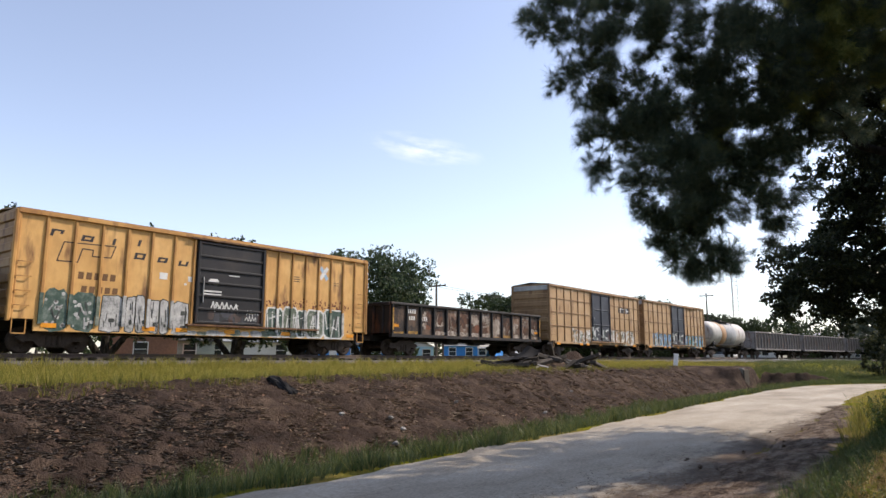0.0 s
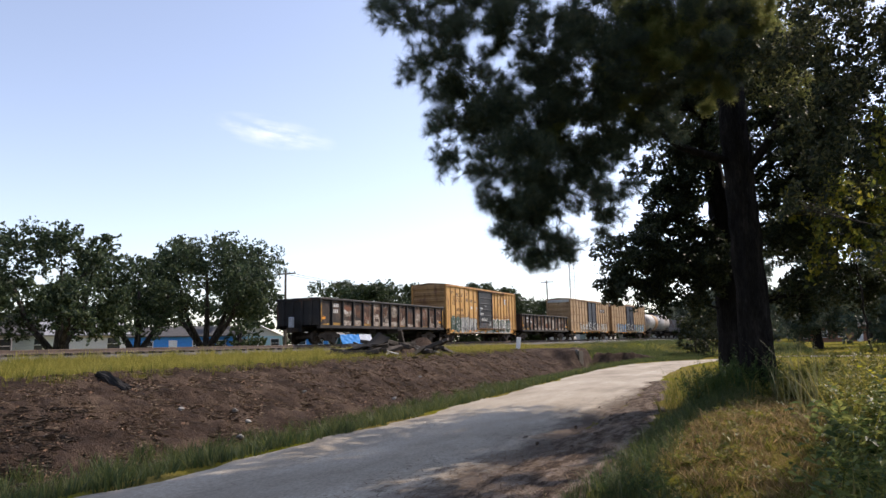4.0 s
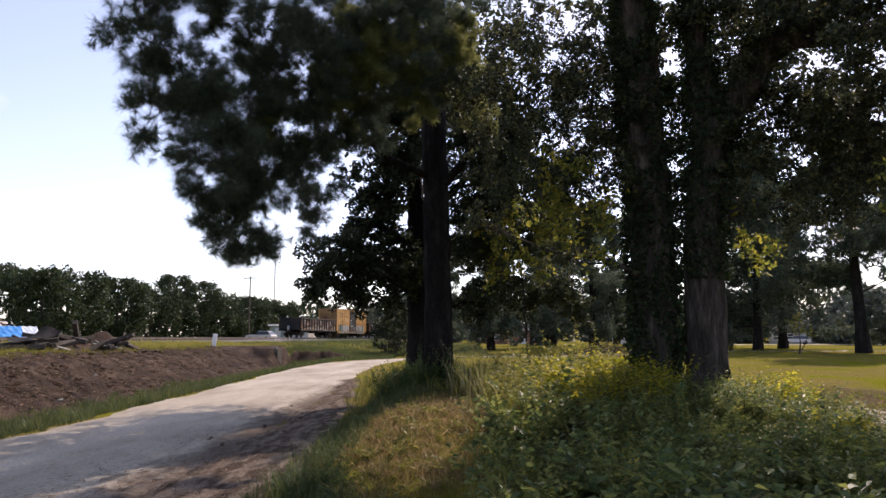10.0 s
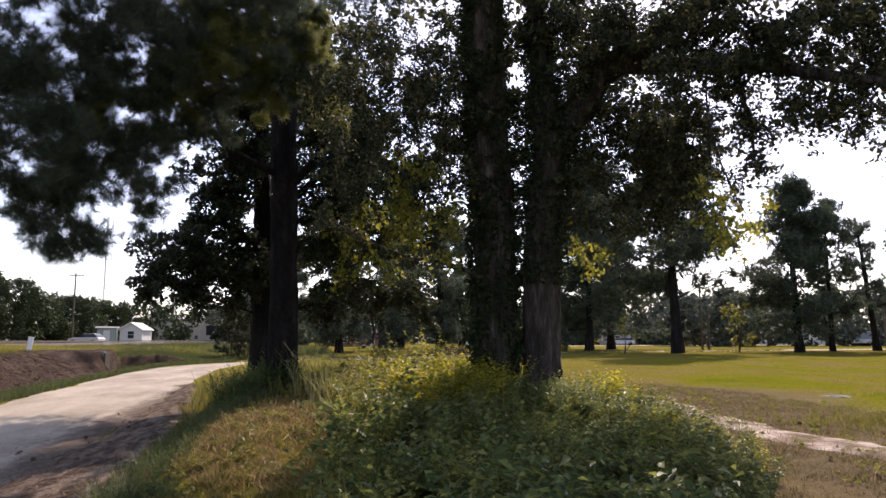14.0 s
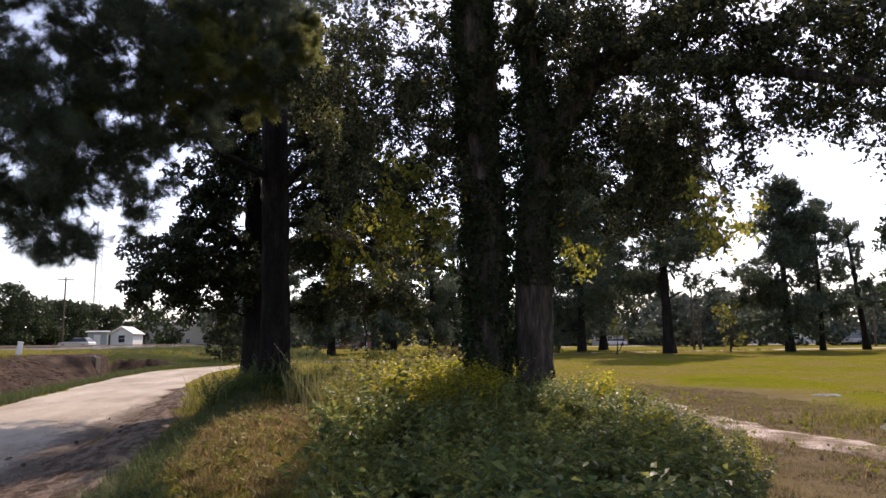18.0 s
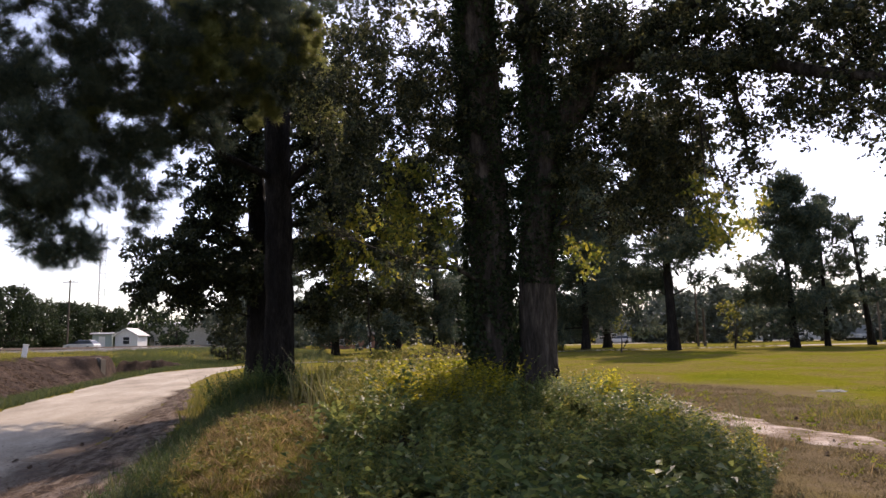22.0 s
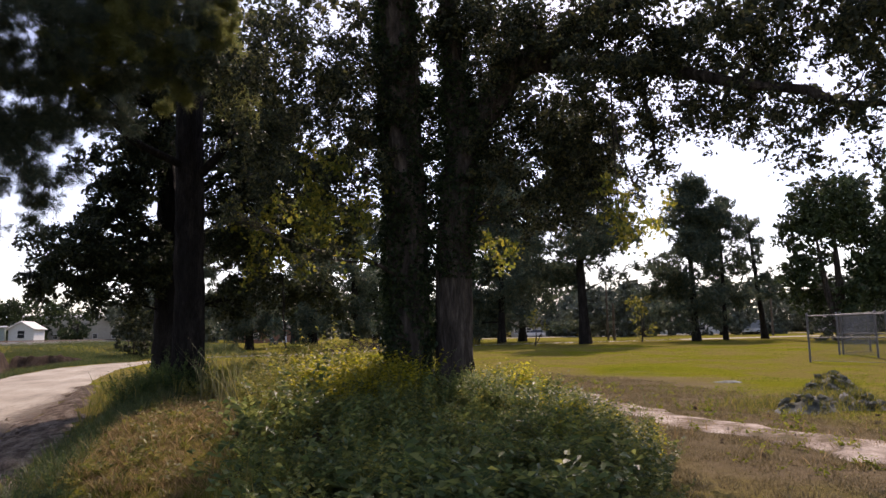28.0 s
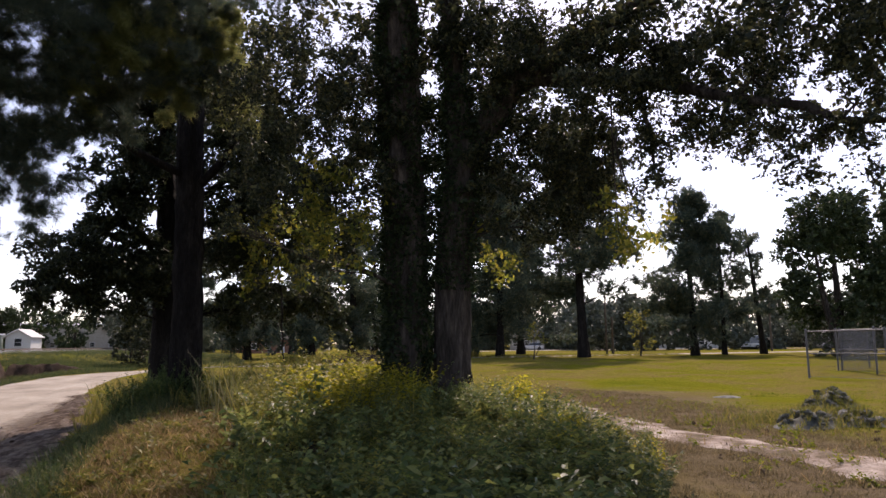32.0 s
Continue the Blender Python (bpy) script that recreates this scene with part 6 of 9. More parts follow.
TWIN_B = [(4.0, 9.1, 6.2, 0.8), (4.6, 8.9, 6.2, 0.8), (4.4, 10.0, 5.4, 0.6), (5.6, 9.7, 4.3, 0.75), (5.0, 9.1, 5.3, 0.7), (5.3, 8.1, 5.6, 0.7), (5.7, 7.7, 5.5, 0.7), (6.1, 7.1, 5.2, 0.6), (6.4, 6.6, 5.0, 0.6), (5.8, 8.0, 4.5, 0.35), (6.2, 7.3, 4.5, 0.35), (6.5, 6.8, 4.4, 0.4), (5.5, 8.7, 4.9, 0.5),
          (3.93, 9.54, 4.57, 0.42), (4.52, 9.80, 4.77, 0.42), (5.03, 9.87, 4.72, 0.42), (5.31, 9.47, 4.71, 0.42), (5.73, 9.55, 4.48, 0.42), (4.33, 10.10, 4.19, 0.42), (4.53, 9.50, 3.97, 0.42), (5.03, 9.54, 4.09, 0.42), (5.83, 10.11, 4.16, 0.42), (6.12, 9.89, 4.40, 0.35), (3.96, 9.71, 3.55, 0.35), (4.56, 9.81, 3.50, 0.40), (5.09, 9.91, 3.44, 0.35), (5.43, 9.64, 3.49, 0.35), (5.93, 9.55, 3.94, 0.30),
          (0.85, 11.05, 6.84, 0.42), (2.21, 11.01, 7.04, 0.42), (1.34, 11.11, 7.42, 0.42), (4.55, 11.41, 7.31, 0.30), (4.57, 10.90, 7.40, 0.30),
          (4.30, 9.95, 4.90, 0.45), (4.72, 9.61, 4.91, 0.45), (5.51, 9.98, 5.16, 0.45), (5.68, 9.26, 4.85, 0.45), (6.21, 9.69, 4.63, 0.40), (4.18, 9.50, 4.22, 0.45), (5.21, 9.34, 4.31, 0.45), (6.01, 9.90, 4.21, 0.40), (5.11, 9.92, 3.90, 0.40), (5.50, 9.58, 3.66, 0.35),
          (4.90, 7.84, 5.77, 0.36), (5.65, 7.85, 5.75, 0.36), (6.35, 7.61, 5.86, 0.36), (7.13, 7.43, 5.68, 0.36), (4.80, 7.24, 4.96, 0.30), (5.71, 7.51, 5.21, 0.30), (6.57, 7.53, 5.21, 0.30), (7.16, 7.24, 5.13, 0.30), (4.26, 7.24, 4.78, 0.35), (5.44, 8.00, 4.84, 0.26), (6.34, 7.72, 4.75, 0.24), (6.73, 7.39, 4.62, 0.24), (7.49, 7.55, 4.64, 0.26), (5.73, 7.98, 4.41, 0.22), (5.87, 7.92, 3.97, 0.18), (6.83, 7.88, 4.48, 0.18), (7.07, 7.51, 4.26, 0.20)]
TWIN_C = [(3.76, 9.26, 6.48, 0.38), (4.39, 8.99, 6.26, 0.38), (4.9, 8.49, 6.37, 0.38), (5.39, 7.94, 6.01, 0.38), (5.69, 7.73, 5.54, 0.38), (4.06, 9.36, 5.73, 0.38), (5.22, 8.29, 5.63, 0.38), (6.6, 5.5, 5.1, 0.65), (6.7, 5.2, 4.6, 0.5), (6.6, 5.0, 5.1, 0.65), (6.6, 6.1, 5.6, 0.75), (6.8, 5.6, 4.3, 0.35), (6.8, 6.1, 4.3, 0.3)]
TWIN_TOP = [(6.4, 6.7, 6.6, 1.2), (6.6, 5.3, 6.1, 1.2), (5.3, 7.7, 7.4, 1.4), (2.9, 9.5, 7.4, 1.0), (1.6, 10.1, 7.9, 1.1), (8.6, 12.0, 9.6, 1.4), (7.5, 6, 8.5, 1.5), (6.4, 12.0, 6.8, 1.0), (5.4, 12.6, 7.4, 1.0), (8.6, 9.5, 6.6, 1.0), (5.2, 6.5, 7.8, 1.2)]
STEM_R = [(3.62, 10.42, 0.3, 0.42), (3.58, 10.37, 0.75, 0.34), (3.56, 10.35, 1.3, 0.3), (3.56, 10.3, 3.0, 0.29), (3.66, 9.95, 4.7, 0.26), (3.4, 9.7, 6.0, 0.17), (3.2, 9.4, 8.5, 0.1)]
LIMB = [(3.7, 9.95, 4.6, 0.2), (4.25, 9.4, 5.65, 0.19), (5.1, 8.7, 6.2, 0.14), (5.8, 8.0, 6.6, 0.1), (7.2, 6.2, 7.4, 0.05)]
BOUGH = [(4.4, 9.3, 5.75, 0.12), (5.36, 8.68, 5.62, 0.1), (5.92, 7.69, 5.22, 0.085), (6.23, 6.77, 4.72, 0.07), (6.54, 6.03, 4.4, 0.055), (6.69, 5.72, 4.14, 0.045), (6.9, 5.29, 4.02, 0.03)]
DROP = [(5.66, 8.1, 5.4, 0.045), (5.66, 8.0, 5.0, 0.035), (5.76, 7.95, 4.4, 0.022), (5.78, 7.95, 3.8, 0.01)]
SPRAYS = [(5.66, 8.0, 5.05, 0.25), (5.73, 7.95, 4.46, 0.25), (5.8, 7.9, 3.96, 0.22), (5.54, 8.08, 3.75, 0.2), (5.81, 7.14, 4.5, 0.26), (6.0, 6.97, 4.2, 0.24), (6.16, 6.83, 4.4, 0.26), (6.29, 6.15, 4.15, 0.24), (6.33, 6.11, 3.7, 0.22), (6.53, 5.9, 3.93, 0.24), (6.46, 5.97, 3.5, 0.2), (6.63, 5.48, 3.85, 0.26), (6.75, 5.32, 4.05, 0.26), (6.74, 5.34, 3.45, 0.22), (6.9, 5.0, 3.7, 0.25)]
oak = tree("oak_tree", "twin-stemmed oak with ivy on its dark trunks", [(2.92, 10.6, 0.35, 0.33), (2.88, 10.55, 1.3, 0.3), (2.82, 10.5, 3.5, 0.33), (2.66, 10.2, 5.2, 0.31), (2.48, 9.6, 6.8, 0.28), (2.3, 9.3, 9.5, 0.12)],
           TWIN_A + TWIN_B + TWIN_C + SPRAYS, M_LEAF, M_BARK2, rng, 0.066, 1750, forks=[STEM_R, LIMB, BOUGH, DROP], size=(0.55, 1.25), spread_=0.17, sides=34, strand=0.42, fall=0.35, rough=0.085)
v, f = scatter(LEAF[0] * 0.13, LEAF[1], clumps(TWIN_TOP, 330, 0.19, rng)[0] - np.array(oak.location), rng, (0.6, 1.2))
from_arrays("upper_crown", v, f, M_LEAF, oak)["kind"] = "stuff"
# hanging spray of the same tree, sunlight put into its leaf colour
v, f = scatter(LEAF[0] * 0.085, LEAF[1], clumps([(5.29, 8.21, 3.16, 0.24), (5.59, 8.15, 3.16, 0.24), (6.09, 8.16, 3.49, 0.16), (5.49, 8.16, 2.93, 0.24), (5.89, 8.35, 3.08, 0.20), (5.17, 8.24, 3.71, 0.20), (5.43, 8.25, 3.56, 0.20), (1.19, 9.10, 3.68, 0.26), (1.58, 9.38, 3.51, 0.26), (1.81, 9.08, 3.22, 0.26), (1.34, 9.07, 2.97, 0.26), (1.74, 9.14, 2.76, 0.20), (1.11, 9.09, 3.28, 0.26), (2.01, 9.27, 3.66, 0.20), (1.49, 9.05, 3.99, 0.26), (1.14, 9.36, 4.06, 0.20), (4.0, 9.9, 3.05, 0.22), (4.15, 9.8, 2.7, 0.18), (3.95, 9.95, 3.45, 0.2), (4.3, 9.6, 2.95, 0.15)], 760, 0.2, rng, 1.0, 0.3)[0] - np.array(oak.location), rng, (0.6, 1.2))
from_arrays("hanging_spray", v, f, M_LITLEAF, oak, label="hanging sprays of leaves coloured yellow-green as if sunlit")["kind"] = "stuff"
for a, b in (((5.3, 8.2, 5.5), (5.25, 8.1, 3.1)), ((5.3, 8.2, 4.6), (5.6, 7.75, 3.0)), ((3.7, 10.2, 3.6), (4.15, 9.8, 2.6))):
    from_arrays("twig", *tube(bezier(a, b, 0.1, 8, 0.1, rng) - np.array(oak.location), np.linspace(0.016, 0.005, 8), 5), M_BARK2, oak, True)
# ivy, thickened on the upper stems to darken them like shade
ivy = []
for stem, lo, hi, n, thick in (([(2.92, 10.6, 0.0, 0.33), (2.8, 10.5, 3.5, 0.29), (2.62, 10.2, 5.2, 0.28), (2.45, 9.6, 6.8, 0.25)], 0.2, 6.8, 20000, 0.065), (STEM_R, 2.5, 6.5, 8500, 0.08), (LIMB, 4.6, 6.4, 1400, 0.08)):
    q = np.asarray(stem, float)
    z = lo + (hi - lo) * rng.uniform(0, 1, n)
    a = rng.uniform(0, 2 * math.pi, n)
    r = np.interp(z, q[:, 2], q[:, 3]) + np.abs(rng.normal(0, thick, n)) + 0.02
    keep = waves(a * 0.8, z, 1.3, lo) > -0.4
    ivy.append(np.stack([np.interp(z, q[:, 2], q[:, 0]) + r * np.cos(a), np.interp(z, q[:, 2], q[:, 1]) + r * np.sin(a), z], 1)[keep])
ivy.append(clumps([(3.2, 10.6, 1.8, 0.2), (3.22, 10.6, 2.6, 0.22), (3.2, 10.55, 3.4, 0.24), (3.18, 10.5, 4.1, 0.26), (3.16, 10.4, 4.7, 0.3), (3.1, 10.2, 5.4, 0.3)], 3800, 0.2, rng)[0])
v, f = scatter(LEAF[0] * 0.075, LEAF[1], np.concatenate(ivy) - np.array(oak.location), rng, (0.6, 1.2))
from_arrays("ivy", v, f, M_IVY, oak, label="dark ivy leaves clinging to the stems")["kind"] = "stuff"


def ball_tree(name, label, x, y, height, width, n_blobs, mat_, seed, leaf=0.34, per_area=34, trunks=1, low=0.18, r_trunk=0.25, group="", bark=M_BARK2, fine_=0.75, strand=0.0):
    """A broad crown on one or several forking stems."""
    g = np.random.default_rng(seed)
    z = float(land(x, y)) - 0.05
    blobs = []
    for k in range(n_blobs):
        a, t_ = g.uniform(0, 2 * math.pi), g.uniform(0, 1)
        h = low + (1 - low) * t_
        w = width / 2 * math.sqrt(max(0.05, 1 - ((h - 0.52) / 0.56) ** 2)) * math.sqrt(g.uniform(0.15, 1))
        r = g.uniform(0.12, 0.22) * width * fine_
        blobs.append((x + w * 0.85 * math.cos(a), y + w * 0.85 * math.sin(a), z + min(height - r * 0.8, max(height * low, height * h)), r))
    forks = []
    for k in range(trunks - 1):
        a = 2 * math.pi * k / max(1, trunks - 1) + seed
        forks.append([(x + 0.15 * math.cos(a), y + 0.15 * math.sin(a), z + 0.3, r_trunk * 0.8), (x + 0.16 * width * math.cos(a), y + 0.16 * width * math.sin(a), z + height * 0.3, r_trunk * 0.6), (x + 0.24 * width * math.cos(a), y + 0.24 * width * math.sin(a), z + height * 0.6, r_trunk * 0.25)])
    return tree(name, label, [(x, y, z, r_trunk), (x + 0.1, y, z + height * 0.3, r_trunk * 0.75), (x, y, z + height * 0.7, r_trunk * 0.25)], blobs, mat_, bark, g, leaf, per_area * 1.25, spread_=0.13, joined=True, sides=10, forks=forks, twigs=False, group=group, strand=strand, fall=0.0)


FAR_TUFT = tuft_template(12, 0.55, 0.09, np.random.default_rng(5))


def far_pine(name, label, x, y, height, width, seed, crown_from=0.35, r_trunk=0.35, lean=0.0, per_area=9, n=18, group=""):
    """A pine seen across the field: bare stem below, flat ragged plates of needles above."""
    g = np.random.default_rng(seed)
    z = float(land(x, y)) - 0.05
    blobs = []
    # boughs in loose whorls, each with two or three flat plates of needles towards its end
    for k in range(n):
        t_ = (k + g.uniform(0, 1)) / n
        h = crown_from + (1 - crown_from) * t_
        w = width / 2 * (1 - 0.75 * t_ ** 1.6) * g.uniform(0.45, 1)
        a = g.uniform(0, 2 * math.pi)
        for q in (0.4, 0.72, 1.0):
            if g.uniform() < 0.82:
                blobs.append((x + lean * h + w * q * math.cos(a + g.normal(0, 0.12)), y + w * q * math.sin(a), z + height * h * 0.96 + w * (0.22 * q - 0.1) + g.normal(0, 0.15), g.uniform(0.07, 0.12) * width * (1.15 - 0.35 * q)))
    return tree(name, label, [(x, y, z, r_trunk), (x + lean * 0.5, y, z + height * 0.5, r_trunk * 0.7), (x + lean, y, z + height * 0.97, 0.05)], blobs, M_NEEDLE, M_BARK, g, 1.0, per_area * 1.25, FAR_TUFT, 0.27, joined=True, sides=10, flat=0.7, twigs=False, lift=0.1, group=group)


# pines of the field
for x, y, h, w, cf, rt, ln, n_, text in ((29.5, 52.2, 20, 15, 0.27, 0.45, -0.6, 38, "large field pine with a thick forked stem"),
                                        (40.8, 52.2, 15.5, 11.5, 0.14, 0.33, -0.3, 44, "dark dense pine at the far side of the field"),
                                        (45.0, 53.4, 13.5, 9, 0.12, 0.22, 0.2, 28, "dark dense pine at the far side of the field"),
                                        (51.5, 55.5, 13, 6, 0.35, 0.28, -1.2, 14, "slender leaning pine with a bare lower stem"),
                                        (25.5, 61.2, 19, 17, 0.1, 0.36, 0.6, 44, "dark spreading pine with low boughs"),
                                        (33.5, 74, 15, 12, 0.08, 0.42, 0.3, 34, "dark spreading pine with low boughs"),
                                        (8.4, 68.5, 17, 10, 0.1, 0.5, 0.3, 36, "dark pine beyond the bend of the lane"),
                                        (14, 76, 16, 11, 0.08, 0.45, 0, 34, "dark pine beyond the bend of the lane"),
                                        (2.8, 78, 14, 10, 0.08, 0.4, 0, 32, "dark pine beyond the bend of the lane"),
                                        (19.5, 90, 17, 12, 0.08, 0.4, 0, 34, "dark pine beyond the bend of the lane"),
                                        (-3.5, 88, 13, 10, 0.06, 0.4, 0, 30, "dark pine beyond the bend of the lane"),
                                        (10.5, 92, 17, 12, 0.06, 0.4, 0, 34, "dark pine beyond the bend of the lane")):
    far_pine("pine_tree", text, x, y, h, w, int(31 + x * 7 + y), cf, rt, ln, n=n_, group="pines of the field")
ball_tree("oak_tree", "dark broad oak behind the fence", 46, 41.5, 13, 9, 84, M_FARLEAF, 41, 0.32, 58, 2, 0.06, 0.4)
ball_tree("oak_tree", "dark broad oak behind the fence", 53, 39, 13, 9, 100, M_FARLEAF, 42, 0.34, 70, 2, 0.06, 0.35)
ball_tree("oak_tree", "broad oak at the far edge of the field", 20, 84, 10, 10, 26, M_FARLEAF, 43, 0.4, 30, 2, 0.15, 0.3)
ball_tree("bush", "dense round bush beside the bend of the lane", -5.7, 62.7, 4.4, 3.6, 40, M_LEAF, 44, 0.2, 260, 3, 0.1, 0.05)
ball_tree("bush", "dense round bush beside the bend of the lane", -7.5, 66.2, 3.8, 3.4, 34, M_LEAF, 45, 0.2, 240, 3, 0.1, 0.05)
# trees across the railway
for k, (x, y, h, w, nb, tk) in enumerate([(-36, 24.5, 7.1, 10.0, 46, 4), (-37, 30.5, 6.6, 7.5, 30, 3), (-36.5, 35.8, 8.2, 12.5, 44, 5), (-37, 17.2, 7.2, 10.0, 44, 4), (-39, 9.5, 8.5, 9.5, 30, 3)]):
    ball_tree("oak_tree", "spreading dark-green shade tree with forking stems beside the track", x, y, h, w, int(nb * 1.5), M_SHADE, 50 + k, 0.2, 130, tk, 0.36 if k == 2 else 0.24, 0.24, "shade trees along the track", fine_=0.55, strand=0.3)
for k, (x, y, h, w) in enumerate([(-40.2, 63.5, 7.0, 8.5), (-42, 71.5, 7.7, 9.5), (-42, 81, 7.7, 9.5), (-42, 90, 7.7, 9), (-42, 98, 9.6, 8), (-40, 102, 9.0, 8), (-41, 113, 7.8, 11), (-39, 122, 7.8, 10), (-36, 132, 7.6, 10)]):
    ball_tree("oak_tree", "round dense dark-green tree in a row beyond the track", x, y, h, w, 80, M_FARLEAF, 70 + k, 0.3, 62, 3, 0.02, 0.25, "tree row beyond the track", fine_=0.62, strand=0.3)
for k, (x, y, h, w) in enumerate([(-58, 62, 7.5, 7), (-66, 74, 8, 6), (-46, 150, 9, 12), (-30, 165, 8, 10), (-38, 190, 10, 14), (-22, 200, 8, 12), (-14, 215, 9, 12), (-70, 40, 10, 10), (-80, 55, 11, 12), (-75, 25, 11, 12), (-85, 90, 12, 14), (-78, 110, 13, 15)]):
    ball_tree("oak_tree", "distant dark-green tree behind the houses", x, y, h, w, 18, M_FARLEAF, 90 + k, 0.6, 16, 2, 0.1, 0.25, "distant trees")
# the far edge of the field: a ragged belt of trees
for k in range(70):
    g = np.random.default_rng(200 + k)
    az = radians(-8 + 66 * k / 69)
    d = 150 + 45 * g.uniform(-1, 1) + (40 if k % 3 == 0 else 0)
    ball_tree("oak_tree", "distant tree at the far edge of the field, haze put into its colour", d * math.sin(az), d * math.cos(az), g.uniform(7, 11), g.uniform(11, 16), 18, M_BELTHAZE, 300 + k, 0.8, 13, 1, 0.03, 0.3, "distant trees")
for k in range(40):
    g = np.random.default_rng(400 + k)
    az = radians(-100 + 92 * k / 39)
    d = 190 + 60 * g.uniform(-1, 1)
    ball_tree("oak_tree", "distant dark-green tree beyond the railway", d * math.sin(az), d * math.cos(az), g.uniform(6, 9.5), g.uniform(10, 15), 10, M_FARLEAF, 500 + k, 0.9, 9, 1, 0.06, 0.3, "distant trees")

# ---- grass and weeds ----
rng = np.random.default_rng(77)


def blade_tuft(n, h, w, g, lean=0.5, thin=False):
    """n curved blades of two triangles and a tip; thin: one triangle each."""
    v, f = [], []
    for k in range(n):
        a = g.uniform(0, 2 * math.pi)
        d, s = np.array([math.cos(a), math.sin(a), 0]), np.array([-math.sin(a), math.cos(a), 0])
        hh, b, ln = h * g.uniform(0.55, 1.1), d * g.uniform(0, 0.05), lean * g.uniform(0.3, 1)
        o = len(v)
        if thin:
            v += [b - s * w / 2, b + s * w / 2, b + d * hh * ln * 0.8 + np.array([0, 0, hh])]
            f.append((o, o + 1, o + 2))
            continue
        v += [b - s * w / 2, b + s * w / 2, b + d * hh * ln * 0.3 + s * w * 0.4 + np.array([0, 0, hh * 0.6]), b + d * hh * ln * 0.3 - s * w * 0.4 + np.array([0, 0, hh * 0.6]), b + d * hh * ln + np.array([0, 0, hh])]
        f += [(o, o + 1, o + 2), (o, o + 2, o + 3), (o + 3, o + 2, o + 4)]
    return np.array(v), np.array(f)


def weed(g, h, leaves, size, stems=1, spread_=0.1, droop=0.3):
    """A leafy stalk: leaves in whorls along one or more thin stems."""
    v, f = [], []
    for s in range(stems):
        a = g.uniform(0, 2 * math.pi)
        tip = np.array([math.cos(a) * spread_, math.sin(a) * spread_, h * g.uniform(0.7, 1)])
        n = np.array([-math.sin(a), math.cos(a), 0]) * 0.005
        o = len(v)
        v += [-n, n, tip]
        f.append((o, o + 1, o + 2))
        for k in range(leaves):
            t = (k + 0.6) / leaves
            p = tip * (0.12 + 0.88 * t)
            b = g.uniform(0, 2 * math.pi)
            d = np.array([math.cos(b), math.sin(b), g.uniform(-droop - 0.25, 0.75)])
            r = g.uniform(-1.0, 1.0)
            c = np.array([-math.sin(b) * math.cos(r), math.cos(b) * math.cos(r), math.sin(r)])
            l = size * g.uniform(0.7, 1.25) * (1.15 - 0.5 * t)
            o = len(v)
            v += [p, p + d * l * 0.5 + c * l * 0.26 + np.array([0, 0, 0.1 * l]), p + d * l - np.array([0, 0, 0.12 * l]), p + d * l * 0.5 - c * l * 0.26 + np.array([0, 0, 0.1 * l])]
            f += [(o, o + 1, o + 2), (o, o + 2, o + 3)]
    return np.array(v), np.array(f)


def place(n, x0, x1, y0, y1, test, g):
    x, y = g.uniform(x0, x1, n), g.uniform(y0, y1, n)
    k = test(x, y)
    x, y = x[k], y[k]
    return np.stack([x, y, land(x, y) - 0.02], 1)


def heaped(places, step, share, g):
    """Keeps the places near a share of random centres, so that plants stand in clumps with gaps."""
    cell = np.floor(places[:, :2] / step + g.uniform(0, 1, 2)).astype(int)
    key = (np.sin(cell[:, 0] * 12.9898 + cell[:, 1] * 78.233) * 43758.5453) % 1.0
    mid = (cell + 0.5) * step
    keep = key < share
    q = places[keep].copy()
    q[:, :2] = q[:, :2] * 0.72 + (mid[keep] + 0.35 * step * np.stack([np.sin(key[keep] * 91), np.cos(key[keep] * 57)], 1)) * 0.28
    return q


def strew(name, label, category, template_list, places, mat_, g, size=(0.6, 1.2), tilt=0.15, roll=0.3):
    """A stand of plants, cut from a few templates, as one mesh."""
    got = []
    for k, (tv, tf) in enumerate(template_list):
        q = places[k::len(template_list)]
        if len(q):
            got.append(scatter(tv, tf, q, g, size, tilt, True, 1 + roll * waves(q[:, 0], q[:, 1], 1.1, 3) + 0.5 * roll * waves(q[:, 0], q[:, 1], 0.5, 7)))
    return tagged(from_arrays(name, *gather(got), mat_), label, category, kind="stuff")


def verge_left(x):
    return np.interp(x, [0, 14, 30, 44], [0, 0.3, 1.6, 2.2])


def dry_patch(x, y):
    return ((x + 0.5 - 0.04 * (y - 9.7)) / 0.85) ** 2 + ((y - 9.7) / 3.7) ** 2


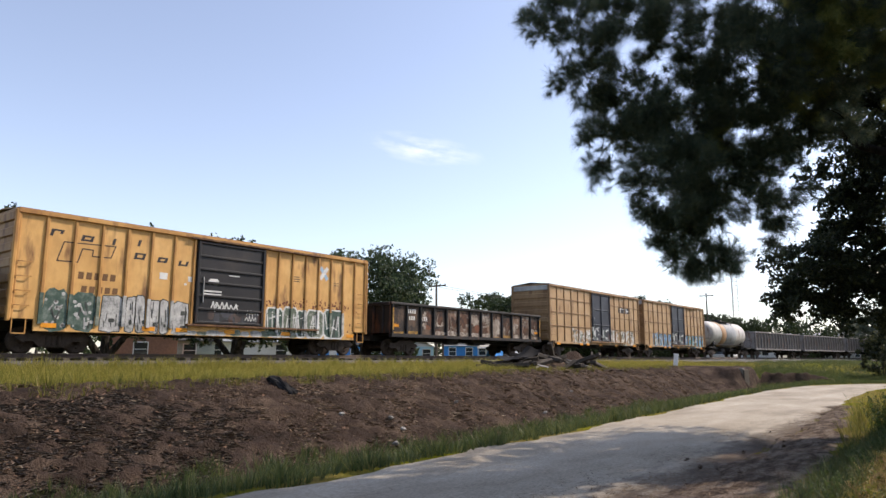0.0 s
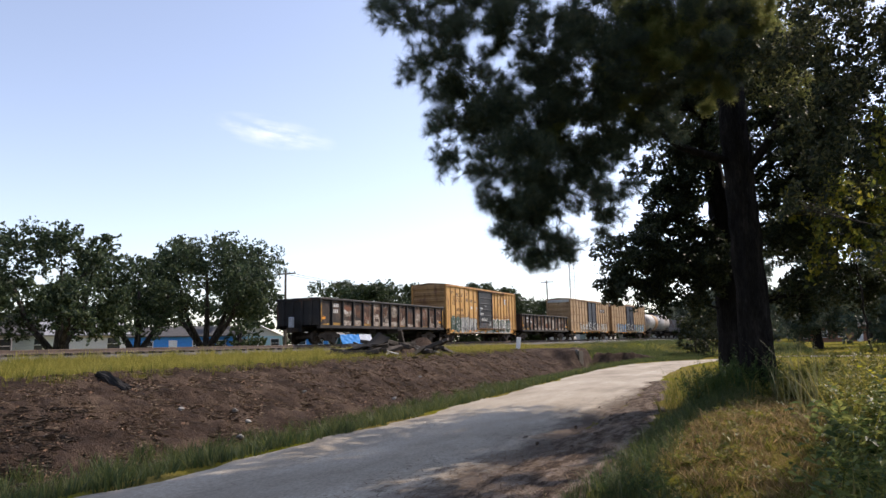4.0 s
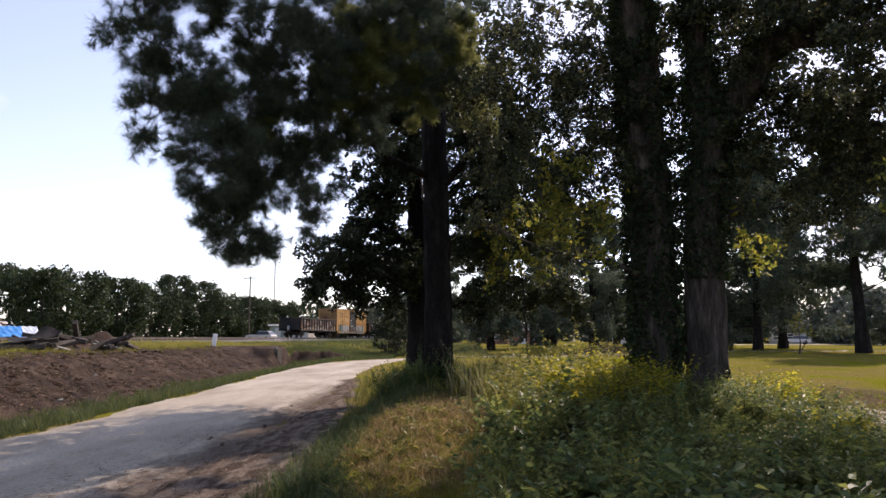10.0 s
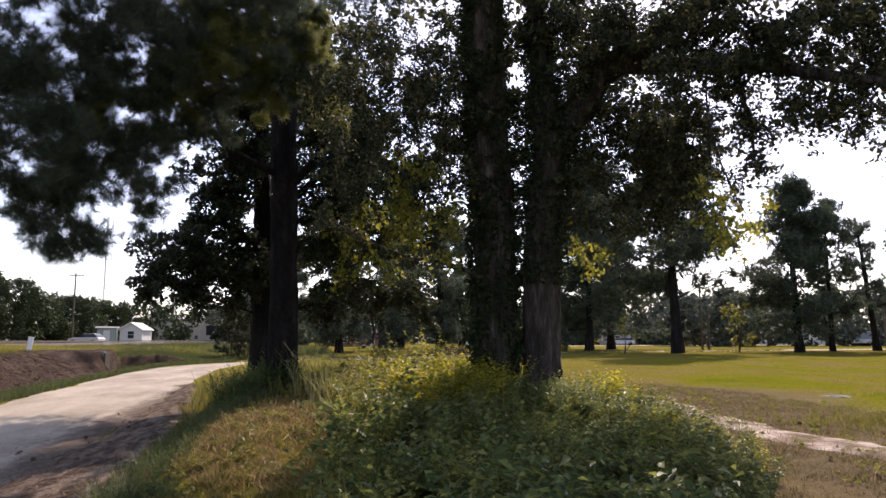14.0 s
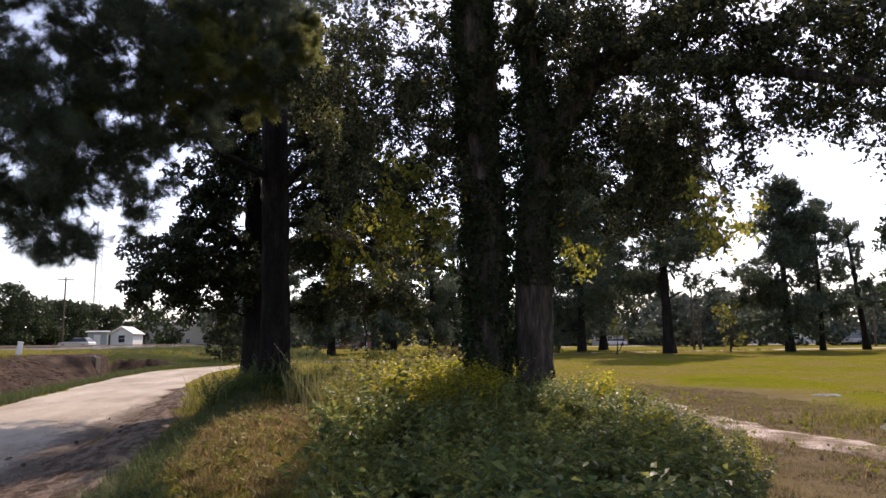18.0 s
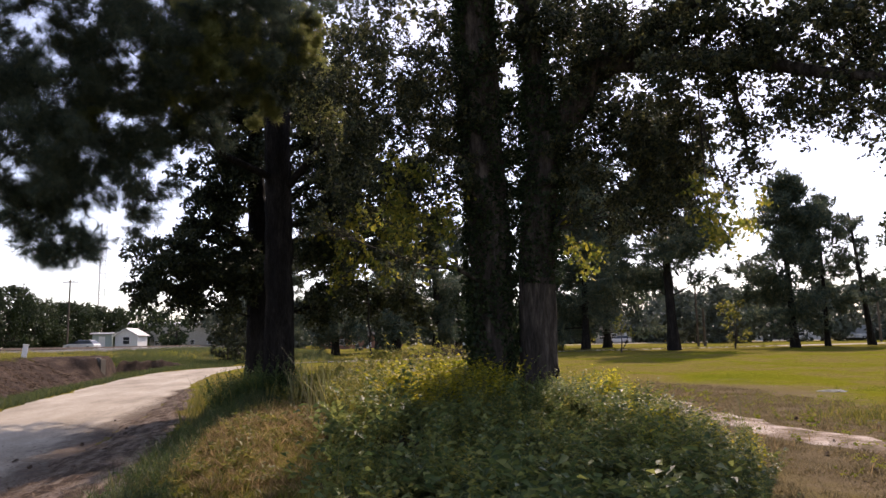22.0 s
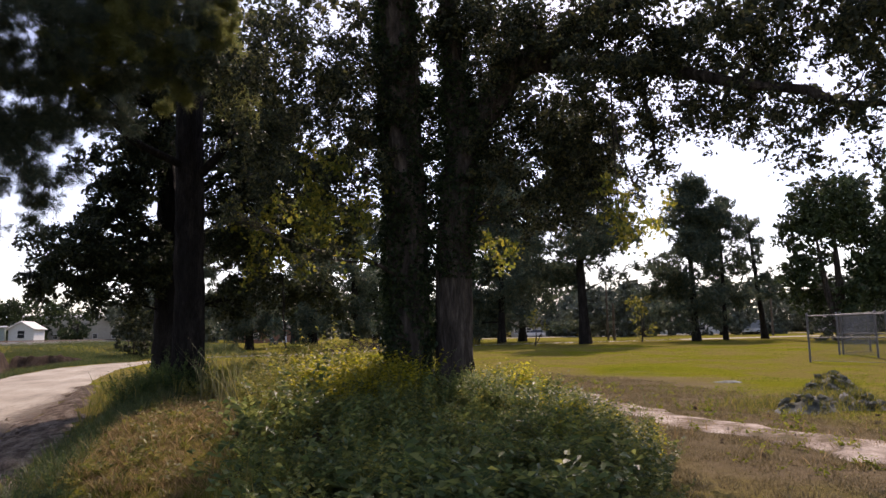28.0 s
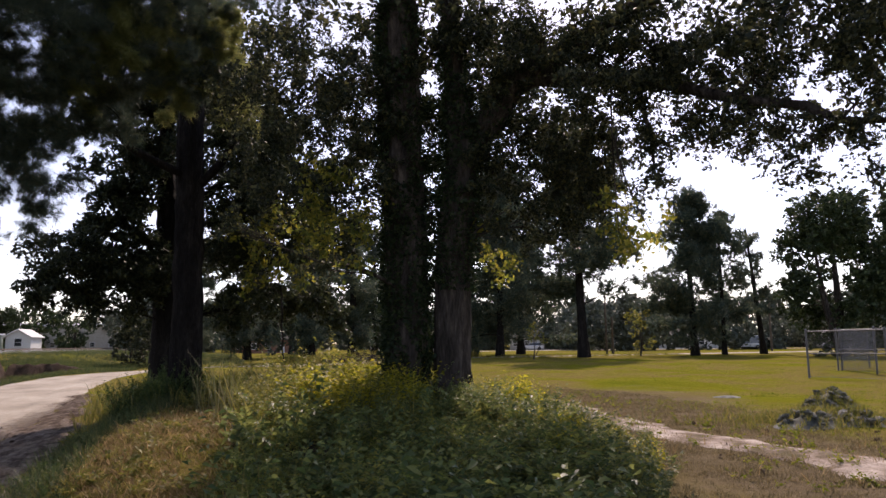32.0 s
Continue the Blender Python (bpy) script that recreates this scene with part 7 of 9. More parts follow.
def frond(g, h, n=7, pairs=12):
    """Arching fronds about one root, each with pairs of leaflets."""
    v, f = [], []
    for k in range(n):
        a = 2 * math.pi * (k + g.uniform(-0.3, 0.3)) / n
        d, c = np.array([math.cos(a), math.sin(a), 0]), np.array([-math.sin(a), math.cos(a), 0])
        ln, out = h * g.uniform(0.75, 1.15), g.uniform(0.35, 0.75)
        at_ = lambda t: d * ln * out * t ** 1.3 + np.array([0, 0, ln * (t - 0.25 * t ** 3)])
        o = len(v)
        v += [-c * 0.004, c * 0.004, at_(1.0)]
        f.append((o, o + 1, o + 2))
        for q in range(pairs):
            t = 0.25 + 0.75 * (q + 0.5) / pairs
            p, l = at_(t), 0.17 * ln * (1.25 - t) * g.uniform(0.85, 1.2) + 0.012
            fwd = (at_(min(1, t + 0.05)) - p)
            fwd /= np.linalg.norm(fwd) + 1e-9
            for e in (-1, 1):
                tip = p + c * e * l + fwd * l * 0.5 + np.array([0, 0, g.uniform(-0.6, 0.35) * l])
                mid = p + c * e * l * 0.5 + np.array([0, 0, g.uniform(-0.15, 0.25) * l])
                o = len(v)
                v += [p, mid + fwd * l * 0.38, tip, mid + fwd * l * 0.02]
                f += [(o, o + 1, o + 2), (o, o + 2, o + 3)]
    return np.array(v), np.array(f)


road_l = lambda y: np.interp(y, ROAD_LINE[:, 1], ROAD_LINE[:, 0]) - 2.1
# lane verge and ditch
t_short = [blade_tuft(5, 0.2, 0.015, rng, 0.5, True) for _ in range(5)]
t_mid = [blade_tuft(7, 0.27, 0.013, rng, 1.0, True) for _ in range(5)]
t_tall = [blade_tuft(6, 0.42, 0.015, rng, 0.6, True) for _ in range(5)]
q = place(30000, -12.5, -6.9, 1, 47, lambda x, y: (x < road_l(y) + 0.12 * waves(x, y, 1.1, 2)) & (x > -10.75 - verge_left(y) + 0.4 * waves(x, y, 1.5, 5)), rng)
strew("verge_grass", "green grass verge between lane and ditch", "grass", t_short, q, M_VERGE, rng, (0.45, 1.6), 0.35, 0.4)
# shelf between bank and track
q = place(60000, -23.5, -14.6, 4, 75, lambda x, y: (x + verge_left(y) < -15.4 + 0.35 * waves(x, y, 2.3, 1)) & (x > -23 + (y > 60) * (y - 60) ** 2 / 740), rng)
strew("shelf_grass", "tall yellow-green grass on the shelf beside the track", "grass", t_mid, q, M_SHELF, rng, (0.35, 1.1), 0.3, 0.4)
q = place(9000, -23.2, -21.0, 3, 62, lambda x, y: x > -22.4 + 0.3 * waves(x, y, 2.1, 6), rng)
strew("shelf_grass", "taller grass along the foot of the ballast", "grass", t_tall, q, M_SHELF, rng, (0.7, 1.25))
q = place(9000, -17.5, -13.2, 3, 46, lambda x, y: (x + verge_left(y) > -15.6) & (x + verge_left(y) < -14.6 + 0.5 * waves(x, y, 1.9, 4)), rng)
strew("shelf_grass", "straggling grass on the lip of the bank", "grass", t_short, q, M_BLADE, rng, (0.6, 1.7))
q = place(16000, -16, -6, 46, 70, lambda x, y: (off_line(ROAD_LINE, x, y)[0] > 2.25) & ((y > 49) | (x > -10.2 - verge_left(y))), rng)
strew("verge_grass", "green grass around the culvert and bend", "grass", t_short, q, M_VERGE, rng, (0.6, 1.6))
q = place(9000, -40, -28.5, 4, 70, lambda x, y: x < -28.5, rng)
strew("shelf_grass", "rough grass behind the track", "grass", t_short, q, M_BLADE, rng, (0.8, 1.8))
q = place(9000, -24, 2, 62, 112, lambda x, y: (off_line(ROAD_LINE, x, y)[0] > 2.6) & (off_line(TRACK_LINE, x, y)[0] > 4), rng)
strew("rough_grass", "dull olive rough grass beyond the bend", "grass", t_mid, q, M_VERGE, rng, (0.8, 1.9), 0.3, 0.4)
q = place(9000, -2, 44, 50, 64, lambda x, y: (off_line(ROAD_LINE, x, y)[0] > 2.2) & (off_line(ROAD_LINE, x, y)[0] < 4.2) & (y < np.interp(x, [-2, 3, 14, 34, 70], [54.5, 56.4, 58.2, 60.5, 65])), rng)
strew("rough_grass", "unmown grass along the lane beyond the trees", "grass", t_mid, q, M_BLADE, rng, (0.7, 1.5), 0.3, 0.4)
# roots and straw on the bank
t_root = [(np.array([(-0.12, 0, 0.0), (0.0, 0.012, 0.05), (0.13, 0, 0.01), (0.0, -0.012, 0.045)]), np.array([(0, 1, 2), (0, 2, 3)])), (np.array([(-0.2, 0.05, 0), (0.02, 0.01, 0.06), (0.22, -0.04, 0.0), (0.0, -0.01, 0.05)]), np.array([(0, 1, 2), (0, 2, 3)]))]
q = place(12000, -18, -9.9, 1, 47, lambda x, y: (x + verge_left(y) > -15.6) & (x + verge_left(y) < -10.1) & (waves(x, y, 2.7, 3) > -0.3), rng)
strew("dead_roots", "dead roots and dry stalks strewn on the bank", "roots", t_root, q + np.array([0, 0, 0.05]), leafy("dead_stalks", (0.06, 0.04, 0.027), (0.12, 0.084, 0.056), (0.25, 0.185, 0.125), 0.1, 0.9), rng, (0.25, 0.9), 0.4)
t_straw = [(np.array([(-l_, 0, 0.0), (0.0, 0.008, h_), (l_, 0, 0.0), (0.0, -0.008, h_ + 0.008)]), np.array([(0, 1, 2), (0, 2, 3)])) for l_, h_ in ((0.08, 0.012), (0.12, 0.02), (0.055, 0.01))]
q = place(52000, -18, -9.9, 1, 40, lambda x, y: (x + verge_left(y) > -15.4) & (x + verge_left(y) < -10.1) & (waves(x, y, 1.9, 8) > -0.5), rng)
strew("dry_straw", "pale dry straw and twigs strewn on the bank", "straw", t_straw, q + np.array([0, 0, 0.06]), leafy("pale_straw", (0.08, 0.058, 0.04), (0.17, 0.125, 0.085), (0.34, 0.265, 0.185), 0.1, 0.9), rng, (0.4, 1.1), 0.9)
q = place(20000, -14.5, -10.1, 1.5, 11, lambda x, y: y + 1.2 * waves(x, y, 1.6, 5) < np.interp(x, [-14.5, -13, -10], [6.5, 9.0, 7.0]), rng)
strew("dead_brush", "dark tangle of dead brush on the bank", "brush", t_straw, q + np.array([0, 0, 0.07]), leafy("dark_brush", (0.03, 0.024, 0.02), (0.055, 0.044, 0.036), (0.12, 0.098, 0.078), 0.1, 0.95), rng, (0.4, 1.1), 1.0)
t_clod = [(np.array([(0.05, 0, 0), (-0.03, 0.05, 0), (-0.035, -0.04, 0), (0, 0, 0.05)]) * s_, np.array([(0, 1, 3), (1, 2, 3), (2, 0, 3)])) for s_ in (0.8, 1.3)]
q = place(24000, -18, -9.9, 1, 40, lambda x, y: (x + verge_left(y) > -15.6) & (x + verge_left(y) < -10.1), rng)
strew("clods", "crumbled brown clods of soil on the bank", "soil", t_clod, q + np.array([0, 0, 0.06]), leafy("clod_soil", (0.05, 0.032, 0.022), (0.08, 0.052, 0.035), (0.15, 0.088, 0.055), 0.0, 0.95), rng, (0.15, 0.75), 0.6)

# the weedy strip under the trees
in_weeds = lambda x, y: (x > np.interp(y, [2, 8, 13, 18, 24], [-1.7, -2.1, -2.4, -2.9, -3.6])) & (x < np.interp(y, [2, 4, 6, 8.5, 11, 15, 18, 24], [2.8, 3.1, 4.0, 4.8, 5.4, 5.6, 3.5, -1.5])) & (dry_patch(x, y) > 1)
near = np.random.default_rng(78)
w_broad = [weed(near, 0.46, 26, 0.07, 4, 0.24) for _ in range(6)]
w_front = [weed(near, 0.48, 13, 0.14, 4, 0.26) for _ in range(6)]
w_fine = [weed(near, 0.75, 34, 0.055, 3, 0.15) for _ in range(6)]
w_tall = [weed(near, 1.05, 40, 0.07, 3, 0.25) for _ in range(5)]
# Dark brown sheet laid over the ground beneath the weeds.
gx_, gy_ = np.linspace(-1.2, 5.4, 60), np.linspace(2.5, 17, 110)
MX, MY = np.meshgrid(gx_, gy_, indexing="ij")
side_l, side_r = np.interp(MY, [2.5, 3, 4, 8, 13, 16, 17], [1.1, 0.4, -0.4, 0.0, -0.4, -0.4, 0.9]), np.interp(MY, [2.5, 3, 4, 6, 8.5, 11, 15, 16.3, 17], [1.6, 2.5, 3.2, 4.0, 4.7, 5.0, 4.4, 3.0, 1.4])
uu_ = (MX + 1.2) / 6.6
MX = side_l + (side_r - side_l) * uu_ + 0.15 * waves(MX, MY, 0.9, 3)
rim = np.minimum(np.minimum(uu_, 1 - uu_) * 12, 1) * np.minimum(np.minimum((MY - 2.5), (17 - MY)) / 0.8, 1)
M_WEEDFLOOR = surface("weed_floor", [(0.3, (0.018, 0.014, 0.01)), (0.5, (0.04, 0.032, 0.02)), (0.7, (0.075, 0.065, 0.03))], 1.5, 30, 0.95, 0.9, grime=0.6, depth=0.05, spec=0.1)
tagged(from_arrays("weed_floor", np.stack([MX, MY, land(MX, MY) - 0.05 + 0.08 * rim], -1).reshape(-1, 3), sheet(gx_, gy_), M_WEEDFLOOR, smooth=True), "dark brown sheet of ground beneath the weeds", "leaf litter", kind="structure")
w_frond = [frond(near, 0.46, 7, 13) for _ in range(5)]
w_leafy = [weed(near, 1.1, 20, 0.12, 4, 0.34) for _ in range(6)]
ring = lambda cx, cy, rx, ry: (lambda x, y: ((x - cx) / rx) ** 2 + ((y - cy) / ry) ** 2 + 0.35 * waves(x, y, 0.8, cx) < 1)
front = lambda x, y: in_weeds(x, y) & ((x < 1.9) | (y > 5.4)) & (x > np.interp(y, [3, 7, 10], [-0.2, 0.3, 0.6]))
q = place(4200, -3.5, 7, 3.2, 10.2, lambda x, y: front(x, y) & (waves(x, y, 0.7, 2) > -0.3) & (y + 0.5 * waves(x, y, 1.5, 3) < 9.4), near)
strew("weeds", "thick dark-green leafy weeds in the shade", "weeds", w_front, heaped(q[q[:, 0] < 2.3], 0.6, 0.5, near), M_FERN, near, (0.45, 1.05), 0.4, 0.4)
strew("weeds", "fine-leaved grey-green weeds in the shade", "weeds", w_broad, heaped(q[q[:, 0] > 1.9], 0.5, 0.6, near), M_EDGE, near, (0.45, 1.05), 0.4, 0.4)
q = place(700, 1.4, 3.6, 3.9, 7.0, lambda x, y: (x < np.interp(y, [3.9, 5, 7], [2.3, 2.9, 3.8])), near)
strew("weeds", "broad-leaved dark-green weeds at the strip's edge", "weeds", w_front, heaped(q, 0.4, 0.3, near), M_FERN, near, (0.45, 0.95), 0.4, 0.4)
q = place(1500, -3.5, 7, 3.2, 10.4, lambda x, y: front(x, y) & (waves(x, y, 1.3, 6) > -0.1), near)
strew("ferns", "arching dark-green fern-like fronds in the shade", "ferns", w_frond, heaped(q, 0.7, 0.5, near), M_FERN, near, (0.5, 1.1), 0.4, 0.4)
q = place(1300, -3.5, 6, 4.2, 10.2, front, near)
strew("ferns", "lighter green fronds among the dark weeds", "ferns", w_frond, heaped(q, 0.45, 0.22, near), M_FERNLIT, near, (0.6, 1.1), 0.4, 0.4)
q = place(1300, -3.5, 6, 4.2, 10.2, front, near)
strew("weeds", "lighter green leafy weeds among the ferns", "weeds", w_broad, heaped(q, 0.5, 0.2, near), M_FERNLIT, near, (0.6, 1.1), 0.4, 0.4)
q = place(420, -0.4, 5.6, 4.2, 10.0, lambda x, y: front(x, y) & (waves(x, y, 1.0, 9) > 0.15), near)
strew("weeds", "taller pale-topped weeds above the ferns", "weeds", w_fine, q, M_WEED, near, (0.7, 1.0), 0.25)
q = place(900, 1.4, 4.0, 8.3, 10.6, ring(2.7, 9.2, 1.1, 1.1), near)
strew("weeds", "tall dark-green weeds heaped before the oak", "weeds", w_tall, heaped(q, 0.5, 0.65, near), M_FERN, near, (0.4, 0.7), 0.35)
q = place(2600, -3.5, 7, 9.3, 18, lambda x, y: in_weeds(x, y) & (x > -0.6), near)
strew("weeds", "thick green broadleaf weeds under the trees", "weeds", w_broad, heaped(q, 0.6, 0.6, near), M_WEED, near, (0.5, 1.1), 0.3)
q = place(2300, -1.0, 2.4, 9.0, 16.0, lambda x, y: in_weeds(x, y) & (x > 0.15) & (waves(x, y, 0.9, 5) > -0.35), near)
strew("weeds", "tall thin-leaved weeds going to seed", "weeds", w_fine, heaped(q, 0.55, 0.5, near), M_WEED, near, (0.55, 1.05), 0.3)
q = place(900, -0.6, 2.6, 9.4, 15.0, lambda x, y: in_weeds(x, y) & (x > 0.3) & (waves(x, y, 0.8, 11) > 0.1), near)
strew("weeds", "dark-green leafy weeds between the two trees", "weeds", w_broad, heaped(q, 0.6, 0.6, near), M_FERN, near, (0.6, 1.15), 0.35, 0.4)
q = place(900, 0.2, 2.9, 10.4, 14.2, lambda x, y: ring(1.75, 12.2, 1.0, 1.6)(x, y) & (np.hypot(x - 2.9, y - 10.6) > 0.7), near)
strew("weeds", "green shrubby weeds in front of the field", "weeds", w_leafy, heaped(q, 0.4, 0.7, near), M_WEED, near, (0.25, 0.52), 0.35, 0.4)
# Yellow colour marks where sun falls on the weeds by the oak.
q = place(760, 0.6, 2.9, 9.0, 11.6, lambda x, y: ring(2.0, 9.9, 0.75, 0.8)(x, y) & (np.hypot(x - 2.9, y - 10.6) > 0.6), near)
strew("weeds", "weeds at the oak's foot coloured yellow as if sunlit", "weeds", w_leafy, q, M_YELLOW, near, (0.42, 0.8), 0.35, 0.3)
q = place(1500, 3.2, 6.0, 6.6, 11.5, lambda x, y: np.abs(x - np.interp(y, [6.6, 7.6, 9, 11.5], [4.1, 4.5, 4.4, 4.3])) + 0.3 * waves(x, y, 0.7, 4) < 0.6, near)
strew("weeds", "weeds beside the oak coloured yellow-green as if sunlit", "weeds", w_leafy, q[::5], M_YELLOW, near, (0.22, 0.5), 0.35, 0.4)
strew("weeds", "glossy dark-green weeds beside the oak", "weeds", w_leafy, q[np.arange(len(q)) % 5 > 0], M_EDGE, near, (0.24, 0.56), 0.35, 0.4)
q = place(1300, 2.4, 5.4, 4.6, 8.6, lambda x, y: np.abs(x - np.interp(y, [4, 6, 8.6], [2.6, 3.5, 4.3])) + 0.35 * waves(x, y, 0.6, 4) < 0.5, near)
strew("weeds", "grey-green glossy weeds edging the ferns", "weeds", w_broad, q, M_EDGE, near, (0.5, 0.95), 0.3)
q = place(900, -2.6, 0.6, 13.0, 17.6, lambda x, y: ring(-1.45, 15.6, 0.5, 1.7)(x, y) | ring(-0.6, 14.6, 0.45, 0.35)(x, y), near)
strew("weeds", "dark vines heaped round the pine's foot", "weeds", w_tall, q, M_LEAF2, near, (0.4, 0.85), 0.25)
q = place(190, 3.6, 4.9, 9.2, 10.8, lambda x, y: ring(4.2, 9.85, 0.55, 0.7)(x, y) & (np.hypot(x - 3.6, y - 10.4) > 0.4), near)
strew("weeds", "tall weeds against the oak coloured yellow-green as if sunlit", "weeds", w_leafy, q, M_YELLOW, near, (0.3, 0.7), 0.35, 0.4)
q = place(420, 0.1, 3.3, 2.3, 4.0, lambda x, y: (x > np.interp(y, [2.3, 3, 4], [1.0, 0.4, -0.2])) & (x < np.interp(y, [2.3, 3, 4], [1.7, 2.6, 3.3])), near)
strew("weeds", "low green weeds at the strip's near end", "weeds", w_broad, q, M_FERN, near, (0.35, 0.7), 0.4, 0.4)
# taller leafy clumps that break the outline of the strip
q = place(14, 0.5, 2.5, 10.6, 13.0, lambda x, y: np.hypot(x - 2.9, y - 10.6) > 0.6, near)
strew("weeds", "tall leafy stalks standing above the weeds", "weeds", [weed(near, 1.15, 34, 0.085, 2, 0.16) for _ in range(5)], q, M_WEED, near, (0.75, 1.1), 0.2)
q = place(90, -0.1, 4.2, 4.8, 9.0, front, near)
strew("weeds", "bushy dark-green clumps among the ferns", "weeds", w_leafy, q, M_FERN, near, (0.55, 0.85), 0.35, 0.3)
q = place(300, -0.3, 2.6, 7.6, 14.0, lambda x, y: (dry_patch(x, y) > 1.05) & (waves(x, y, 1.1, 12) > -0.2), near)
strew("grass_stalks", "thin pale grass stalks among the weeds", "grass", [blade_tuft(5, 0.8, 0.007, near, 0.5) for _ in range(4)], q, M_SHELF, near, (0.6, 1.15), 0.25)
# left of the dry patch, rough verge grass
q = place(5000, -2.7, -0.2, 3, 16, lambda x, y: (x > -2.05 + 0.25 * waves(x, y, 1.2, 3)) & (dry_patch(x, y) > 1) & (x < -0.5), near)
strew("rough_grass", "dark green grass between pine straw and dry patch", "grass", [blade_tuft(8, 0.27, 0.006, near, 1.0) for _ in range(5)], q, M_VERGE, near, (0.5, 1.2), 0.2)
q = place(420, -2.4, -0.4, 4, 15, lambda x, y: (x > -1.9) & (x < -1.0) & (dry_patch(x, y) > 1.05), near)
strew("weeds", "low leafy weeds in the verge grass", "weeds", w_broad, q, M_LEAF2, near, (0.3, 0.6), 0.25)
q = place(2600, -4, 7, 3, 24, lambda x, y: in_weeds(x, y) & (dry_patch(x, y) > 1.3) & ((x > -0.1) | (y > 14)) & ((x < 0.7) | (y > 10.5)), near)
strew("rough_grass", "rough green grass among the weeds", "grass", [blade_tuft(7, 0.55, 0.011, near, 0.7) for _ in range(5)], q, M_BLADE, near, (0.5, 1.25), 0.2)
q = place(8000, -2.6, 1.2, 5.0, 14, lambda x, y: dry_patch(x, y) < 1.05 + 0.4 * waves(x, y, 0.9, 2), near)
strew("dry_grass", "patch of dry tan grass beside the lane", "grass", [blade_tuft(7, h_, 0.007, near, 1.4) for h_ in (0.05, 0.07, 0.08, 0.1, 0.15)], q, M_STRAW, near, (0.5, 1.4), 0.5)
q = place(8000, -2.0, 0.8, 5.0, 13.8, lambda x, y: (dry_patch(x, y) < 1.2) & (waves(x, y, 0.9, 4) + 0.6 * waves(x, y, 0.35, 8) > 0.05), near)
strew("rough_grass", "short green grass growing through the dry patch", "grass", [blade_tuft(6, 0.1, 0.008, near, 1.0) for _ in range(4)], q, M_BLADE, near, (0.4, 1.3), 0.4)
q = place(900, -2.0, 0.6, 5.0, 13.5, lambda x, y: (dry_patch(x, y) < 1.2) & (waves(x, y, 0.8, 6) > -0.1), near)
strew("weeds", "low creeping weeds in the dry grass", "weeds", [weed(near, 0.13, 10, 0.05, 2, 0.14) for _ in range(4)], q, M_BLADE, near, (0.7, 1.5))
q = place(12000, -2.4, 5.5, -5, 2.6, lambda x, y: (x > -1.6 + 0.25 * waves(x, y, 1.3, 4)), near)
strew("field_grass", "short yellow-green grass before the weeds", "grass", [blade_tuft(6, 0.1, 0.01, near, 1.0, True) for _ in range(4)], q, M_BLADE, near, (0.5, 1.4), 0.3)
# short grass of the field
q = place(42000, 4.5, 30, 3, 48, lambda x, y: (x > np.interp(y, [2, 6, 9, 15, 18, 24, 30], [3.8, 4.5, 5.0, 5.6, 4.5, 4.5, 4.5])) & (np.hypot(x, y) < 50) & (worn(x, y) + 0.3 * waves(x, y, 3.1, 9) + 0.3 * waves(x, y, 0.8, 4) < 0.4), near)
strew("field_grass", "short mown yellow-green grass of the field", "grass", [blade_tuft(4, 0.05, 0.013, near, 1.1, True) for _ in range(4)], q, M_LAWN, near, (0.5, 1.3), 0.3)
q = place(1500, 5.0, 11, 5, 26, lambda x, y: (off_line(line, x, y)[0] < 1.9) & (waves(x, y, 0.9, 7) > 0.1), near)
strew("weeds", "low green weeds creeping over the bare path", "weeds", [weed(near, 0.12, 9, 0.045, 2, 0.13) for _ in range(4)], q, M_LAWN, near, (0.6, 1.6))
q = place(700, 5.0, 11, 5, 26, lambda x, y: off_line(line, x, y)[0] < 1.6, near)
strew("rough_grass", "straggling grass along the bare path", "grass", [blade_tuft(5, 0.14, 0.009, near, 1.0) for _ in range(4)], q, M_STRAW, near, (0.5, 1.3), 0.3)
# single tall stalks gone to seed
q = place(52000, 2.6, 12, 2.5, 23, lambda x, y: (worn(x, y) + 0.3 * waves(x, y, 3.1, 9) + 0.3 * waves(x, y, 0.8, 4) > 0.3) & (x > np.interp(y, [2.5, 4, 6, 8.5, 11, 15, 18], [2.5, 2.9, 3.8, 4.7, 5.2, 5.8, 5.2])), near)
strew("dry_grass", "short brown dry grass beside the path", "grass", [blade_tuft(5, 0.055, 0.016, near, 1.3, True) for _ in range(4)], q, M_DRY, near, (0.5, 1.4), 0.4)
q = place(9000, 8.2, 20, 6, 17, lambda x, y: (off_line(line, x, y)[0] > 2.0 + 0.6 * waves(x, y, 1.7, 5)) & (waves(x, y, 3.6, 2) > -0.1), near)
strew("field_grass", "bright green grass round the rubble heap", "grass", [blade_tuft(5, 0.06, 0.013, near, 1.0, True) for _ in range(4)], q, M_LAWN, near, (0.5, 1.4), 0.3)
stalk_mat = leafy("seed_stalk", (0.07, 0.08, 0.035), (0.12, 0.125, 0.055), (0.2, 0.18, 0.09), 0.3)
tv, tf = blade_tuft(9, 0.8, 0.011, near, 0.8)
sv, sf = weed(near, 1.3, 26, 0.022, 1, 0.12)
stalk = from_arrays("grass_stalk", *gather([(tv, tf), (sv, sf)]), stalk_mat)
tagged(stalk, "tall dry grass stalk with a seed head", "grass stalk", "stalks above the weeds")
